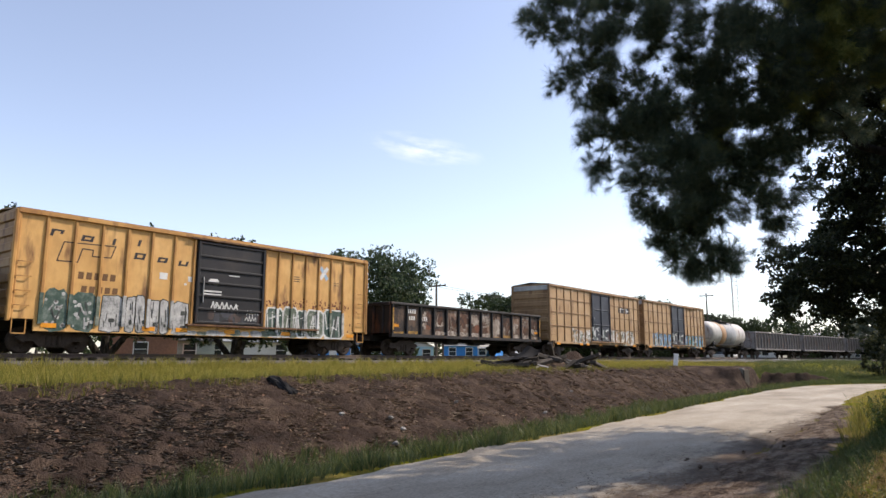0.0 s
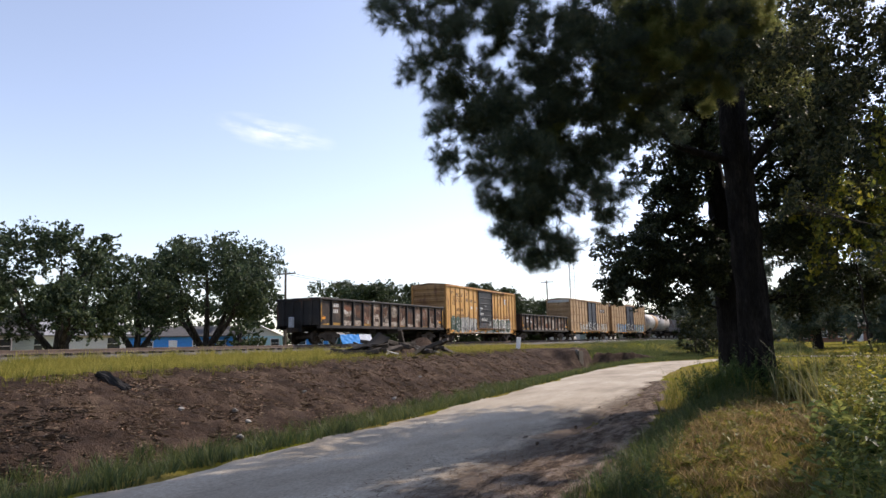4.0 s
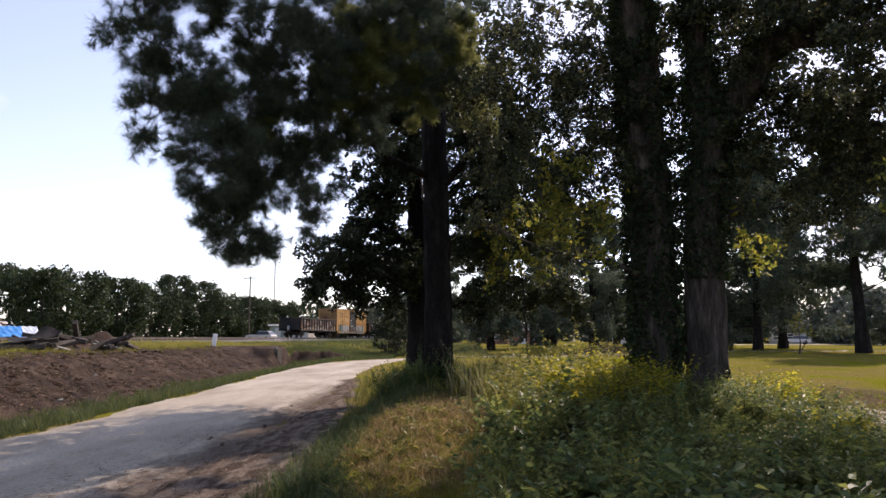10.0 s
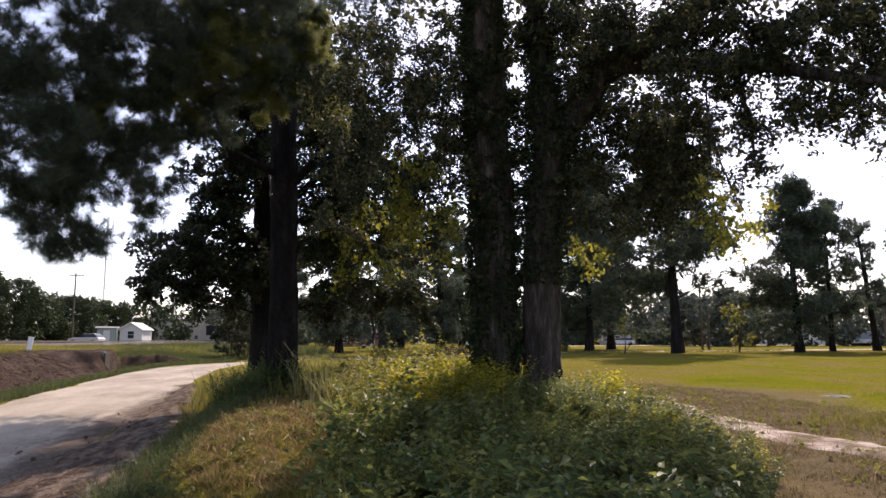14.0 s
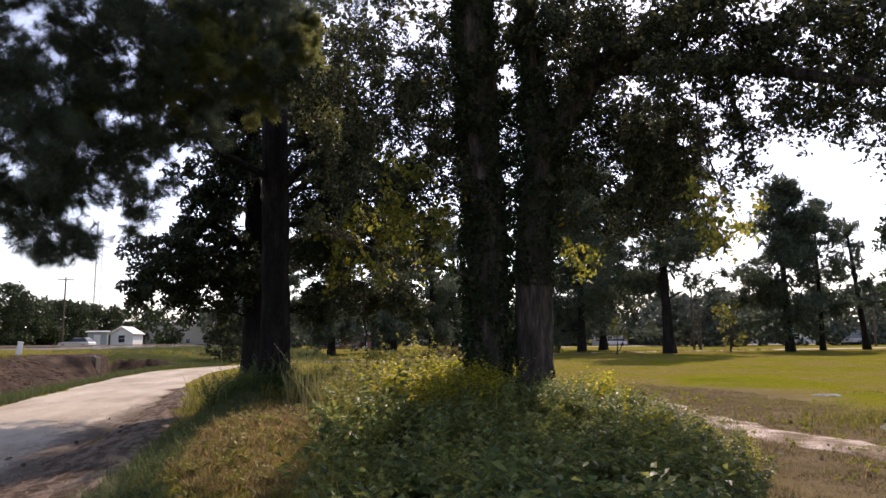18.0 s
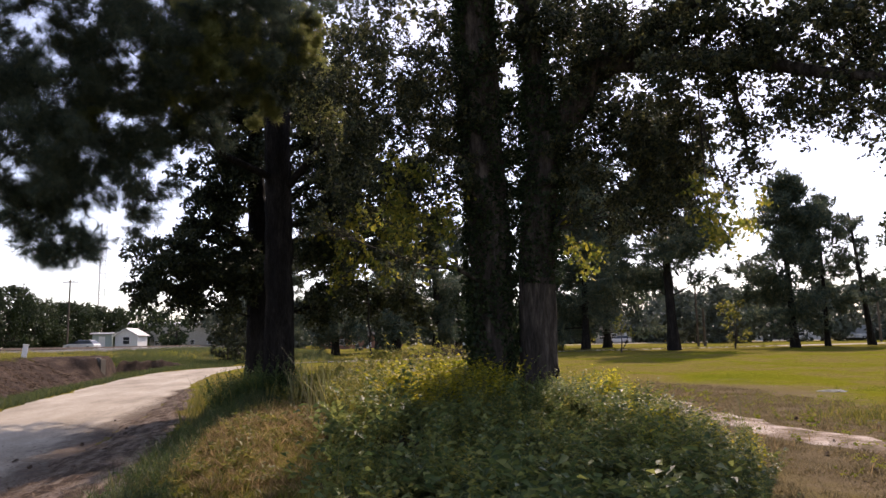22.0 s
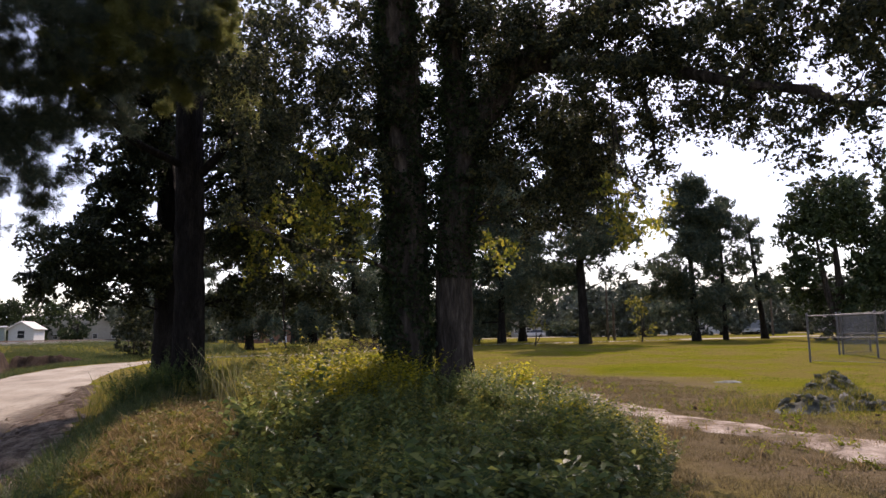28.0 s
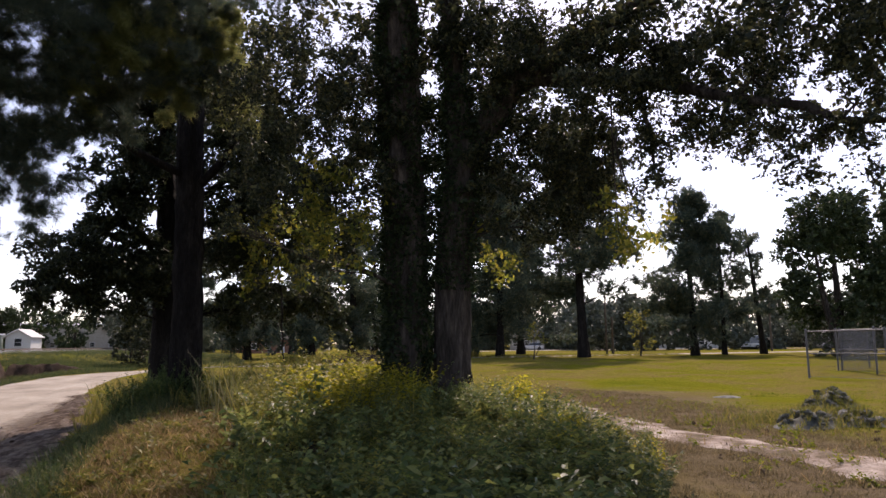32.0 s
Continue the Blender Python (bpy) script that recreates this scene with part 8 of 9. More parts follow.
for k, (x, y, s) in enumerate([(0.05, 11.4, 1.35), (-0.15, 12.1, 1.3), (0.35, 12.0, 1.2), (6.6, 9.7, 0.95), (0.6, 11.2, 1.1), (5.9, 8.8, 0.7), (0.1, 10.2, 1.0), (0.25, 11.0, 1.25), (-0.3, 12.9, 1.2), (0.75, 12.6, 1.2)]):
    m = pose(x, y, float(land(x, y)) - 0.02, 0, 4 * math.sin(k), 70 * k) @ Matrix.Diagonal((s, s, s, 1))
    if k:
        o = copy_thing(stalk, m)
        o.matrix_world = m
    else:
        stalk.matrix_world = m

# ---- buildings and clutter beyond the railway ----
M_BRICK = surface("red_brick", [(0.3, (0.22, 0.11, 0.075)), (0.7, (0.34, 0.18, 0.12))], 6, 60, 0.9, 0.4)
M_BLUE = surface("blue_siding", [(0.3, (0.04, 0.22, 0.62)), (0.7, (0.06, 0.3, 0.75))], 1.2, 30, 0.6, 0.15, stretch=(1, 1, 4))
M_CYAN = surface("pale_blue_siding", [(0.3, (0.42, 0.68, 0.82)), (0.7, (0.52, 0.78, 0.88))], 1.2, 30, 0.6, 0.15, stretch=(1, 1, 4))
M_PAINT = surface("white_boards", [(0.3, (0.72, 0.72, 0.7)), (0.7, (0.84, 0.84, 0.82))], 1.5, 30, 0.65, 0.15, stretch=(1, 1, 5))
M_GREENW = surface("pale_green_boards", [(0.3, (0.3, 0.37, 0.35)), (0.7, (0.4, 0.47, 0.44))], 1.5, 30, 0.7, 0.15, stretch=(1, 1, 5))
M_SHINGLE = surface("dark_shingles", [(0.3, (0.05, 0.05, 0.052)), (0.7, (0.11, 0.105, 0.1))], 3, 40, 0.9, 0.5, stretch=(1, 1, 3))
M_GREYROOF = surface("grey_tin_roof", [(0.3, (0.32, 0.32, 0.32)), (0.7, (0.45, 0.45, 0.44))], 2, 30, 0.5, 0.2, 0.3)
M_BEIGE = surface("beige_wall", [(0.3, (0.4, 0.36, 0.3)), (0.7, (0.52, 0.48, 0.41))], 1.5, 30, 0.8, 0.2)
M_GLASS = plain("window_glass", (0.03, 0.035, 0.04), 0.12, spec=0.8)
M_CONCRETE = surface("concrete", [(0.3, (0.22, 0.21, 0.19)), (0.7, (0.38, 0.36, 0.33))], 3, 40, 0.9, 0.5)
M_WOODPOLE = surface("pole_wood", [(0.3, (0.07, 0.055, 0.042)), (0.7, (0.14, 0.115, 0.09))], 5, 40, 0.9, 0.5, stretch=(1, 1, 0.2))


def house(label, x, y, w, d, h, rise, wall_mat, roof_mat, turn=0.0, gable_x=False, windows=3, door=True, gable_mat=None, base=None, chimney=False):
    """A small house, w along its front (local y), d deep (local -x), the front facing local +x."""
    root = new("house")
    z = float(land(x, y)) - 0.05 if base is None else base
    root.matrix_world = pose(x, y, z, 0, 0, turn)
    one("wall", wall_mat, root, (-0.12, 0, -w / 2, w / 2, 0, h), bevel=0.01)
    one("wall", wall_mat, root, (-d, -d + 0.12, -w / 2, w / 2, 0, h), bevel=0.01)
    for s in (-1, 1):
        a, b = sorted((s * w / 2, s * (w / 2 - 0.12)))
        one("wall", wall_mat, root, (-d + 0.12, -0.12, a, b, 0, h), bevel=0.01)
    bm = bmesh.new()
    e = 0.3
    if gable_x:
        prof = [(-w / 2 - e, h - e * rise / (w / 2)), (0, h + rise), (w / 2 + e, h - e * rise / (w / 2))]
        rows = [[(xx, yy, zz) for yy, zz in prof] for xx in (-d - e, e)]
    else:
        prof = [(e, h - e * rise / (d / 2)), (-d / 2, h + rise), (-d - e, h - e * rise / (d / 2))]
        rows = [[(xx, yy, zz) for xx, zz in prof] for yy in (-w / 2 - e, w / 2 + e)]
    for k in range(2):
        quad = [rows[0][k], rows[0][k + 1], rows[1][k + 1], rows[1][k]]
        vs = [bm.verts.new(p) for p in quad] + [bm.verts.new((p[0], p[1], p[2] + 0.12)) for p in quad]
        for q in ((0, 1, 2, 3), (7, 6, 5, 4), (0, 4, 5, 1), (1, 5, 6, 2), (2, 6, 7, 3), (3, 7, 4, 0)):
            bm.faces.new([vs[i] for i in q])
    bmesh.ops.recalc_face_normals(bm, faces=bm.faces)
    part("roof", bm, roof_mat, root)
    ends = [(0, 0), (-d + 0.1, 0)] if gable_x else [(0, -w / 2), (0, w / 2 - 0.1)]
    for a, b in ends:
        bm = bmesh.new()
        tri = [(a, -w / 2, h), (a, w / 2, h), (a, 0, h + rise)] if gable_x else [(0, b, h), (-d, b, h), (-d / 2, b, h + rise)]
        off = Vector((-0.1, 0, 0)) if gable_x else Vector((0, 0.1, 0))
        v0 = [bm.verts.new(p) for p in tri]
        v1 = [bm.verts.new(Vector(p) + off) for p in tri]
        bm.faces.new(v0)
        bm.faces.new(v1[::-1])
        for k in range(3):
            bm.faces.new((v0[k - 1], v1[k - 1], v1[k], v0[k]))
        bmesh.ops.recalc_face_normals(bm, faces=bm.faces)
        part("gable", bm, gable_mat or wall_mat, root)
    if gable_x:
        for s in (-1, 1):
            v, f = tube([(e + 0.02, s * (w / 2 + e), h - e * rise / (w / 2) + 0.03), (e + 0.02, 0, h + rise + 0.03)], [0.09, 0.09], 4)
            from_arrays("bargeboard", v, f, M_PAINT, root)
    for k in range(windows):
        yy = -w / 2 + w * (k + 0.5) / windows
        if door and k == windows // 2:
            dd = one("door", M_PAINT, root, (0.005, 0.05, yy - 0.45, yy + 0.45, 0.05, 2.05))
            continue
        wd = one("window", M_PAINT, root, (0.005, 0.05, yy - 0.55, yy - 0.47, 0.85, 2.0), (0.005, 0.05, yy + 0.47, yy + 0.55, 0.85, 2.0), (0.005, 0.05, yy - 0.47, yy + 0.47, 1.92, 2.0), (0.005, 0.06, yy - 0.6, yy + 0.6, 0.78, 0.86), (0.005, 0.04, yy - 0.47, yy + 0.47, 1.4, 1.45), bevel=0.004)
        one("pane", M_GLASS, wd, (0.004, 0.02, yy - 0.47, yy + 0.47, 0.86, 1.92), bevel=0.0)
    if chimney:
        one("chimney", M_BRICK, root, (-d / 2 - 0.3, -d / 2 + 0.3, w / 4 - 0.3, w / 4 + 0.3, h, h + rise + 0.7))
    return tagged(root, label, "house", "houses beyond the railway" if x < 0 else "houses beyond the field")


house("red-brick house with a gable end towards the track", -51, 26.5, 5.2, 9, 2.7, 1.5, M_BRICK, M_SHINGLE, -28, True, 1, False)
house("pale green board house with a dark roof", -53, 31.8, 4.0, 8, 2.3, 1.6, M_GREENW, M_SHINGLE, -28, False, 1, False)
house("white board house with a low porch", -52, 37, 7.5, 8, 2.2, 1.5, M_PAINT, M_GREYROOF, -30, False, 4, True)
house("long bright blue house with a dark roof", -62.2, 56.2, 13.0, 7, 2.5, 1.1, M_BLUE, M_SHINGLE, -42, False, 5, True)
house("small pale blue house with a white gable", -58.4, 66.3, 5.4, 9, 2.3, 1.25, M_CYAN, M_SHINGLE, -48, True, 3, True, M_PAINT)
house("flat blue workshop beyond the houses", -60, 78.6, 4.8, 4, 2.2, 0.25, M_BLUE, M_GREYROOF, -50, False, 2, False)
house("small beige-roofed shelter among the trees", -58, 83.2, 5, 5, 1.8, 0.8, M_PAINT, M_BEIGE, -50, False, 2, False)
house("white boarded shed with a pitched tin roof", -27.6, 112.5, 3.4, 3.6, 2.2, 1.0, M_PAINT, M_GREYROOF, -100, True, 1, False, base=1.2)
house("grey-blue signal hut with a white door", -30.8, 111.5, 2.6, 2.6, 2.4, 0.15, M_GREENW, M_GREYROOF, -80, False, 1, True, base=1.2)
house("long tan warehouse behind the trees", -37, 190, 26, 14, 6.0, 0.8, M_BEIGE, M_GREYROOF, -80, False, 6, False)

# blue tarpaulin stall
stall = new("stall")
stall.matrix_world = pose(-32.4, 48.4, float(land(-32.4, 48.4)) - 0.1, 0, 0, 52) @ Matrix.Diagonal((0.62, 0.62, 0.54, 1))
for x0, x1, paint, text in ((-2.2, 0.5, plain("blue_tarpaulin", (0.04, 0.27, 0.68), 0.4), "bright blue sheet"), (0.5, 2.2, plain("white_tarpaulin", (0.62, 0.68, 0.74), 0.4), "faded white sheet")):
    for s in (-1, 1):
        bm = bmesh.new()
        grid = [[bm.verts.new((x0 + (x1 - x0) * i / 6, s * 2.6 * j / 6, 2.6 - 2.0 * j / 6 - 0.22 * math.sin(math.pi * j / 6) + 0.07 * math.sin(2.3 * i + 1.7 * j))) for j in range(7)] for i in range(7)]
        for i in range(6):
            for j in range(6):
                bm.faces.new((grid[i][j], grid[i + 1][j], grid[i + 1][j + 1], grid[i][j + 1]))
        bmesh.ops.recalc_face_normals(bm, faces=bm.faces)
        bmesh.ops.solidify(bm, geom=bm.faces[:], thickness=0.03)
        part("tarpaulin", bm, paint, stall, text)
for x in (-2, 2):
    for y in (-2.5, 0, 2.5):
        one("pole", M_GREYROOF, stall, (x - 0.04, x + 0.04, y - 0.04, y + 0.04, 0, 2.6 if y == 0 else 0.8))
tagged(stall, "bright blue and white tarpaulins sagging over poles", "stall")


def car(label, x, y, turn, paint, length=4.5, height=1.45, van=False):
    """A parked car: lower body, glazed cabin, four wheels."""
    root = new("van" if van else "car")
    root.matrix_world = pose(x, y, float(land(x, y)), 0, 0, turn)
    hw, L = 0.9, length
    bm = bmesh.new()
    prof = ([(-L / 2, 0.35), (-L / 2, 0.8), (-L / 2 + 0.15, 0.95), (L / 2 - 0.9, 0.95), (L / 2 - 0.1, 0.8), (L / 2, 0.55), (L / 2, 0.35)])
    a = [bm.verts.new((-hw, p, z)) for p, z in prof]
    b = [bm.verts.new((hw, p, z)) for p, z in prof]
    bm.faces.new(a)
    bm.faces.new(b[::-1])
    for k in range(len(prof)):
        bm.faces.new((a[k - 1], b[k - 1], b[k], a[k]))
    bmesh.ops.recalc_face_normals(bm, faces=bm.faces)
    bmesh.ops.bevel(bm, geom=bm.edges[:], offset=0.05, segments=1, affect="EDGES")
    part("body", bm, paint, root)
    bm = bmesh.new()
    lo = [(-L / 2 + 0.15, 0.94), (L / 2 - (0.9 if van else 1.3), 0.94)]
    hi = [(-L / 2 + (0.2 if van else 0.75), height), (L / 2 - (1.3 if van else 2.1), height)]
    pts = [(s * hw * 0.93, p, z) for s in (-1, 1) for p, z in (lo[0], lo[1])] + [(s * hw * 0.8, p, z) for s in (-1, 1) for p, z in (hi[0], hi[1])]
    vs = [bm.verts.new(p) for p in pts]
    for q in ((0, 1, 3, 2), (4, 6, 7, 5), (0, 4, 5, 1), (2, 3, 7, 6), (0, 2, 6, 4), (1, 5, 7, 3)):
        bm.faces.new([vs[i] for i in q])
    bmesh.ops.recalc_face_normals(bm, faces=bm.faces)
    part("cabin", bm, M_GLASS, root)
    one("roof", paint, root, (-hw * 0.8, hw * 0.8, hi[0][0], hi[1][0], height - 0.03, height + 0.04), bevel=0.02)
    for p in (-L / 2 + 0.85, L / 2 - 0.85):
        for s in (-1, 1):
            v, f = tube([(s * 0.72, p, 0.32), (s * 0.74, p, 0.32), (s * 0.9, p, 0.32), (s * 0.92, p, 0.32)], [0.18, 0.32, 0.32, 0.18], 16)
            from_arrays("wheel", v, f, M_UNDER, root)
    return tagged(root, label, "van" if van else "car", "parked vehicles")


P_WHITE, P_GREY = plain("white_car_paint", (0.7, 0.7, 0.7), 0.3), plain("grey_car_paint", (0.12, 0.13, 0.14), 0.3)
car("white car parked by the signal hut", -31, 103, 75, P_WHITE)


def pole(label, x, y, top, r=0.15, arms=1, base=None):
    root = new("utility_pole")
    z = float(land(x, y)) - 0.1 if base is None else base
    root.location = (x, y, z)
    v, f = tube([(0, 0, 0), (0, 0, (top - z) * 0.5), (0, 0, top - z)], [r, r * 0.85, r * 0.65], 10)
    from_arrays("shaft", v, f, M_WOODPOLE, root, True)
    for k in range(arms):
        zz = top - z - 0.4 - 0.9 * k
        one("crossarm", M_WOODPOLE, root, (-1.1, 1.1, r * 0.6, r * 0.6 + 0.1, zz - 0.06, zz + 0.06))
        for xx in (-1.0, -0.4, 0.4, 1.0):
            one("insulator", M_GLASS, root, (xx - 0.04, xx + 0.04, r * 0.6 + 0.01, r * 0.6 + 0.09, zz + 0.06, zz + 0.2), bevel=0.015)
    return tagged(root, label, "utility pole", "utility poles")


pole("wooden utility pole with a crossarm beside the houses", -44, 53.5, 9.2)
pole("short wooden pole beside the utility pole", -44, 54.6, 5.0, 0.12, 0)
pole("wooden utility pole behind the tree row", -34.5, 108, 11.6)
pole("wooden utility pole behind the tree row", -46, 104, 10.4)
pole("wooden utility pole at the far side of the field", 41, 67.5, 7.4, 0.13, 0)
pole("short dark post beside the utility pole", 41.6, 67.2, 4.6, 0.17, 0)
pole("wooden utility pole at the far side of the field", 70, 74, 9.0, 0.15, 1)
M_WIRE = plain("black_wire", (0.02, 0.02, 0.02), 0.6)
for a, b in (((-44, 53.5, 8.95), (-46, 104, 10.1)), ((-45, 53.5, 8.95), (-47, 104, 10.1)), ((-44, 53.5, 8.95), (-60, 60, 3.2)), ((-46, 104, 10.1), (-34.5, 108, 11.3)), ((-34.5, 108, 11.3), (-20, 190, 11)), ((41, 67.5, 7.2), (70, 74, 8.6))):
    v, f = tube(bezier(a, b, -1.6, 16), [0.018] * 16, 4)
    tagged(from_arrays("overhead_wire", v, f, M_WIRE), "thin black overhead wire sagging between poles", "wire", "overhead wires")

# lattice mast
mast = new("radio_mast")
MX, MY = -43.5, 155.0
mast.location = (MX, MY, 1.0)
H_, R_ = 27.0, 0.75
corner = [(R_ * math.cos(a), R_ * math.sin(a)) for a in (0.4, 0.4 + 2.094, 0.4 + 4.189)]
M_MAST = plain("galvanised_steel", (0.35, 0.35, 0.35), 0.5, 0.4)
for cx, cy in corner:
    v, f = tube([(cx, cy, 0), (cx, cy, H_)], [0.06, 0.06], 6)
    from_arrays("leg", v, f, M_MAST, mast)
me = None
for k in range(30):
    z = 0.9 * k
    lac = []
    for i in range(3):
        (ax, ay), (bx_, by_) = corner[i], corner[(i + 1) % 3]
        lac += [tube([(ax, ay, 0), (bx_, by_, 0)], [0.03, 0.03], 4), tube([(ax, ay, 0), (bx_, by_, 0.9)], [0.024, 0.024], 4)]
    if me is None:
        o = from_arrays("lacing", *gather(lac), M_MAST, mast)
        o["kind"] = "stuff"
        me = o.data
    else:
        shared("lacing", me, mast, pose(0, 0, z))["kind"] = "stuff"
tagged(mast, "tall triangular lattice radio mast of grey steel", "radio mast")

# heap of old ties and scrap on the shelf
heap = new("debris_heap")
hx, hy = -18.4, 31.0
heap.location = (hx, hy, float(land(hx, hy)))
g = np.random.default_rng(9)
xs, ys = np.linspace(-2.2, 2.2, 18), np.linspace(-5.6, 5.6, 40)
HX, HY = np.meshgrid(xs, ys, indexing="ij")
HZ = 0.55 * np.exp(-(HX / 1.1) ** 2 - (HY / 3.4) ** 2) + 0.75 * np.exp(-((HX - 0.2) / 0.7) ** 2 - ((HY - 2.9) / 0.9) ** 2) + 0.06 * waves(HX, HY, 0.8, 2) + g.normal(0, 0.03, HX.shape) - 0.08
from_arrays("mound", np.stack([HX, HY, HZ], -1).reshape(-1, 3), sheet(xs, ys), M_SOIL, heap, False)
tie_mesh = []
for L_, w_ in ((2.4, 0.11), (1.5, 0.1), (0.9, 0.12), (2.0, 0.06)):
    bm = bmesh.new()
    box(bm, -w_, w_, -L_ / 2, L_ / 2, -0.09, 0.09, 0.015)
    o = part("old_tie", bm, M_TIE, heap)
    tie_mesh.append(o)
for k in range(46):
    y = g.uniform(-4.9, 4.6)
    x = g.normal(0.2, 0.6)
    z = 0.5 * math.exp(-(x / 1.1) ** 2 - (y / 3.4) ** 2) + g.uniform(0.0, 0.16)
    m = pose(x, y, z, g.normal(0, 14), g.normal(0, 12), g.uniform(-80, 80))
    if k < 4:
        tie_mesh[k].matrix_local = m
    else:
        shared("old_tie", tie_mesh[k % 4].data, heap, m)
M_BOARD = surface("bleached_board", [(0.3, (0.3, 0.28, 0.25)), (0.7, (0.45, 0.43, 0.4))], 4, 40, 0.9, 0.4, stretch=(1, 0.2, 1))
for k in range(6):
    one("bleached_board", M_BOARD, heap, (-0.05, 0.05, -0.6, 0.6, -0.015, 0.015), bevel=0.003, m=pose(0.9 + g.uniform(-0.3, 0.5), g.uniform(-4, 4.5), 0.22, g.normal(0, 15), g.normal(0, 20), g.uniform(-70, 70)))
bm = bmesh.new()
gv, gf = np.meshgrid(np.linspace(-0.5, 0.5, 9), np.linspace(-1.1, 1.1, 14), indexing="ij")
vs = [[bm.verts.new((gv[i, j], gf[i, j], 0.35 + 0.3 * (gf[i, j] / 1.1) ** 2 * (1 if gf[i, j] > 0 else 0.3) + 0.08 * math.sin(5 * gv[i, j] + 3 * gf[i, j]))) for j in range(14)] for i in range(9)]
for i in range(8):
    for j in range(13):
        bm.faces.new((vs[i][j], vs[i + 1][j], vs[i + 1][j + 1], vs[i][j + 1]))
bmesh.ops.solidify(bm, geom=bm.faces[:], thickness=0.02)
part("scrap_sheet", bm, M_UNDER, heap, "bent black metal sheet").matrix_local = pose(0.3, -2.9, 0.25, 8, 6, -14)
tagged(heap, "heap of broken black ties, boards and soil", "debris heap")

# white marker post
mp_ = new("marker_post")
mp_.matrix_world = pose(-17.6, 47.4, float(land(-17.6, 47.4)) - 0.1, 0, 7, 40)
one("slab", M_PAINT, mp_, (-0.16, 0.16, -0.04, 0.04, 0, 0.95), bevel=0.03)
one("cap", M_PAINT, mp_, (-0.19, 0.19, -0.06, 0.06, 0.93, 1.0), bevel=0.02)
tagged(mp_, "leaning white marker post in the grass", "marker post")
# culvert headwall and gully
cul = new("culvert")
cul.matrix_world = pose(-13.55, 47.8, -0.1, 0, 0, -12)
one("headwall", plain("stained_concrete", (0.22, 0.195, 0.165), 0.9), cul, (-0.42, 0.36, -0.12, 0.12, 0.0, 1.1), bevel=0.03)
one("wing_wall", plain("mossy_concrete", (0.1, 0.085, 0.065), 0.9), cul, (0.36, 0.48, -0.14, 0.5, -0.2, 1.0), bevel=0.03)
tagged(cul, "weathered concrete culvert headwall in the bank", "culvert")
xs, ys = np.linspace(0, 1, 36), np.array([-0.3, 0.0, 0.12, 0.28, 0.42, 0.6, 1.2, 2.2, 3.4])
prof = np.array([-0.15, 0.0, 0.35, 0.7, 0.95, 1.0, 0.85, 0.4, -0.1])
HX, HY = np.meshgrid(xs, ys, indexing="ij")
GX, GY = -13.0 + 3.4 * HX + 0.25 * HY, 50.5 + 5.0 * HX + HY + 0.25 * waves(HX * 6, HY, 1.4, 2)
HZ = land(GX, GY) + np.interp(HX, [0, 0.55, 0.8, 1], [0.8, 0.7, 0.4, 0.0]) * prof[None] * (1 + 0.15 * waves(GX, GY, 0.9, 1)) + 0.04 * waves(GX, GY, 0.35, 4) * (prof[None] > 0)
tagged(from_arrays("gully", np.stack([GX, GY, HZ], -1).reshape(-1, 3), sheet(xs, ys), M_SOIL, smooth=True), "dark eroded gully beside the culvert", "gully", kind="structure")
# the ditch's closed end: soil packed up behind the headwall
xs, ys = np.linspace(-18.6, -12.4, 40), np.linspace(44.8, 52.5, 44)
HX, HY = np.meshgrid(xs, ys, indexing="ij")
packed = smooth_step(45.2, 47.9, HY + 0.3 * waves(HX, HY, 1.3, 2)) * (1 - smooth_step(-13.5, -12.8, HX)) * (1 - smooth_step(50.5, 52.3, HY)) * smooth_step(-18.6, -18.0, HX)
HZ = land(HX, HY)
HZ = HZ * (1 - packed) + np.maximum(HZ, 1.0) * packed + (0.05 * waves(HX, HY, 0.9, 3) + 0.04 * waves(HX, HY, 0.4, 6)) * packed - 0.12 * (1 - packed) + 0.06 * packed
tagged(from_arrays("ditch_end", np.stack([HX, HY, HZ], -1).reshape(-1, 3), sheet(xs, ys), M_SOIL, smooth=True), "brown soil packed behind the culvert headwall", "bank", kind="structure")
# charred log and litter on the bank
def on_bank(x, y):
    return float(land(x, y)) + 0.08


bm = bmesh.new()
box(bm, -0.11, 0.11, -0.55, 0.55, -0.07, 0.08, 0.05)
bmesh.ops.subdivide_edges(bm, edges=bm.edges[:], cuts=3, use_grid_fill=True)
for v_ in bm.verts:
    v_.co += Vector(g.normal(0, 0.025, 3)) + Vector((0.1 * math.sin(v_.co.y * 3), 0, 0))
lg = part("log", bm, plain("charred_wood", (0.015, 0.013, 0.012), 0.95))
lg.matrix_world = pose(-14.5, 11.3, on_bank(-14.5, 11.3), -18, 10, -80)
tagged(lg, "short charred log lying on the bank", "log")
for k, (x, y) in enumerate([(-12.6, 11.6), (-11.6, 12.7), (-12.2, 12.9), (-11.0, 11.8), (-12.9, 16.5), (-11.9, 20), (-13.6, 25), (-12.2, 28)]):
    bm = bmesh.new()
    bmesh.ops.create_icosphere(bm, subdivisions=2, radius=0.07)
    for v_ in bm.verts:
        v_.co *= 1 + float(g.normal(0, 0.18))
        v_.co.z *= 0.6
    o = part("stone", bm, M_CONCRETE)
    o.matrix_world = pose(x, y, on_bank(x, y), 0, 20, 50 * k)
    tagged(o, "pale broken stone on the bare bank", "stone", "stones on the bank")

# ---- the far side of the field ----
house("low grey house beyond the field", 62, 128, 12, 8, 2.6, 1.4, M_BEIGE, M_SHINGLE, -118, False, 5, True)
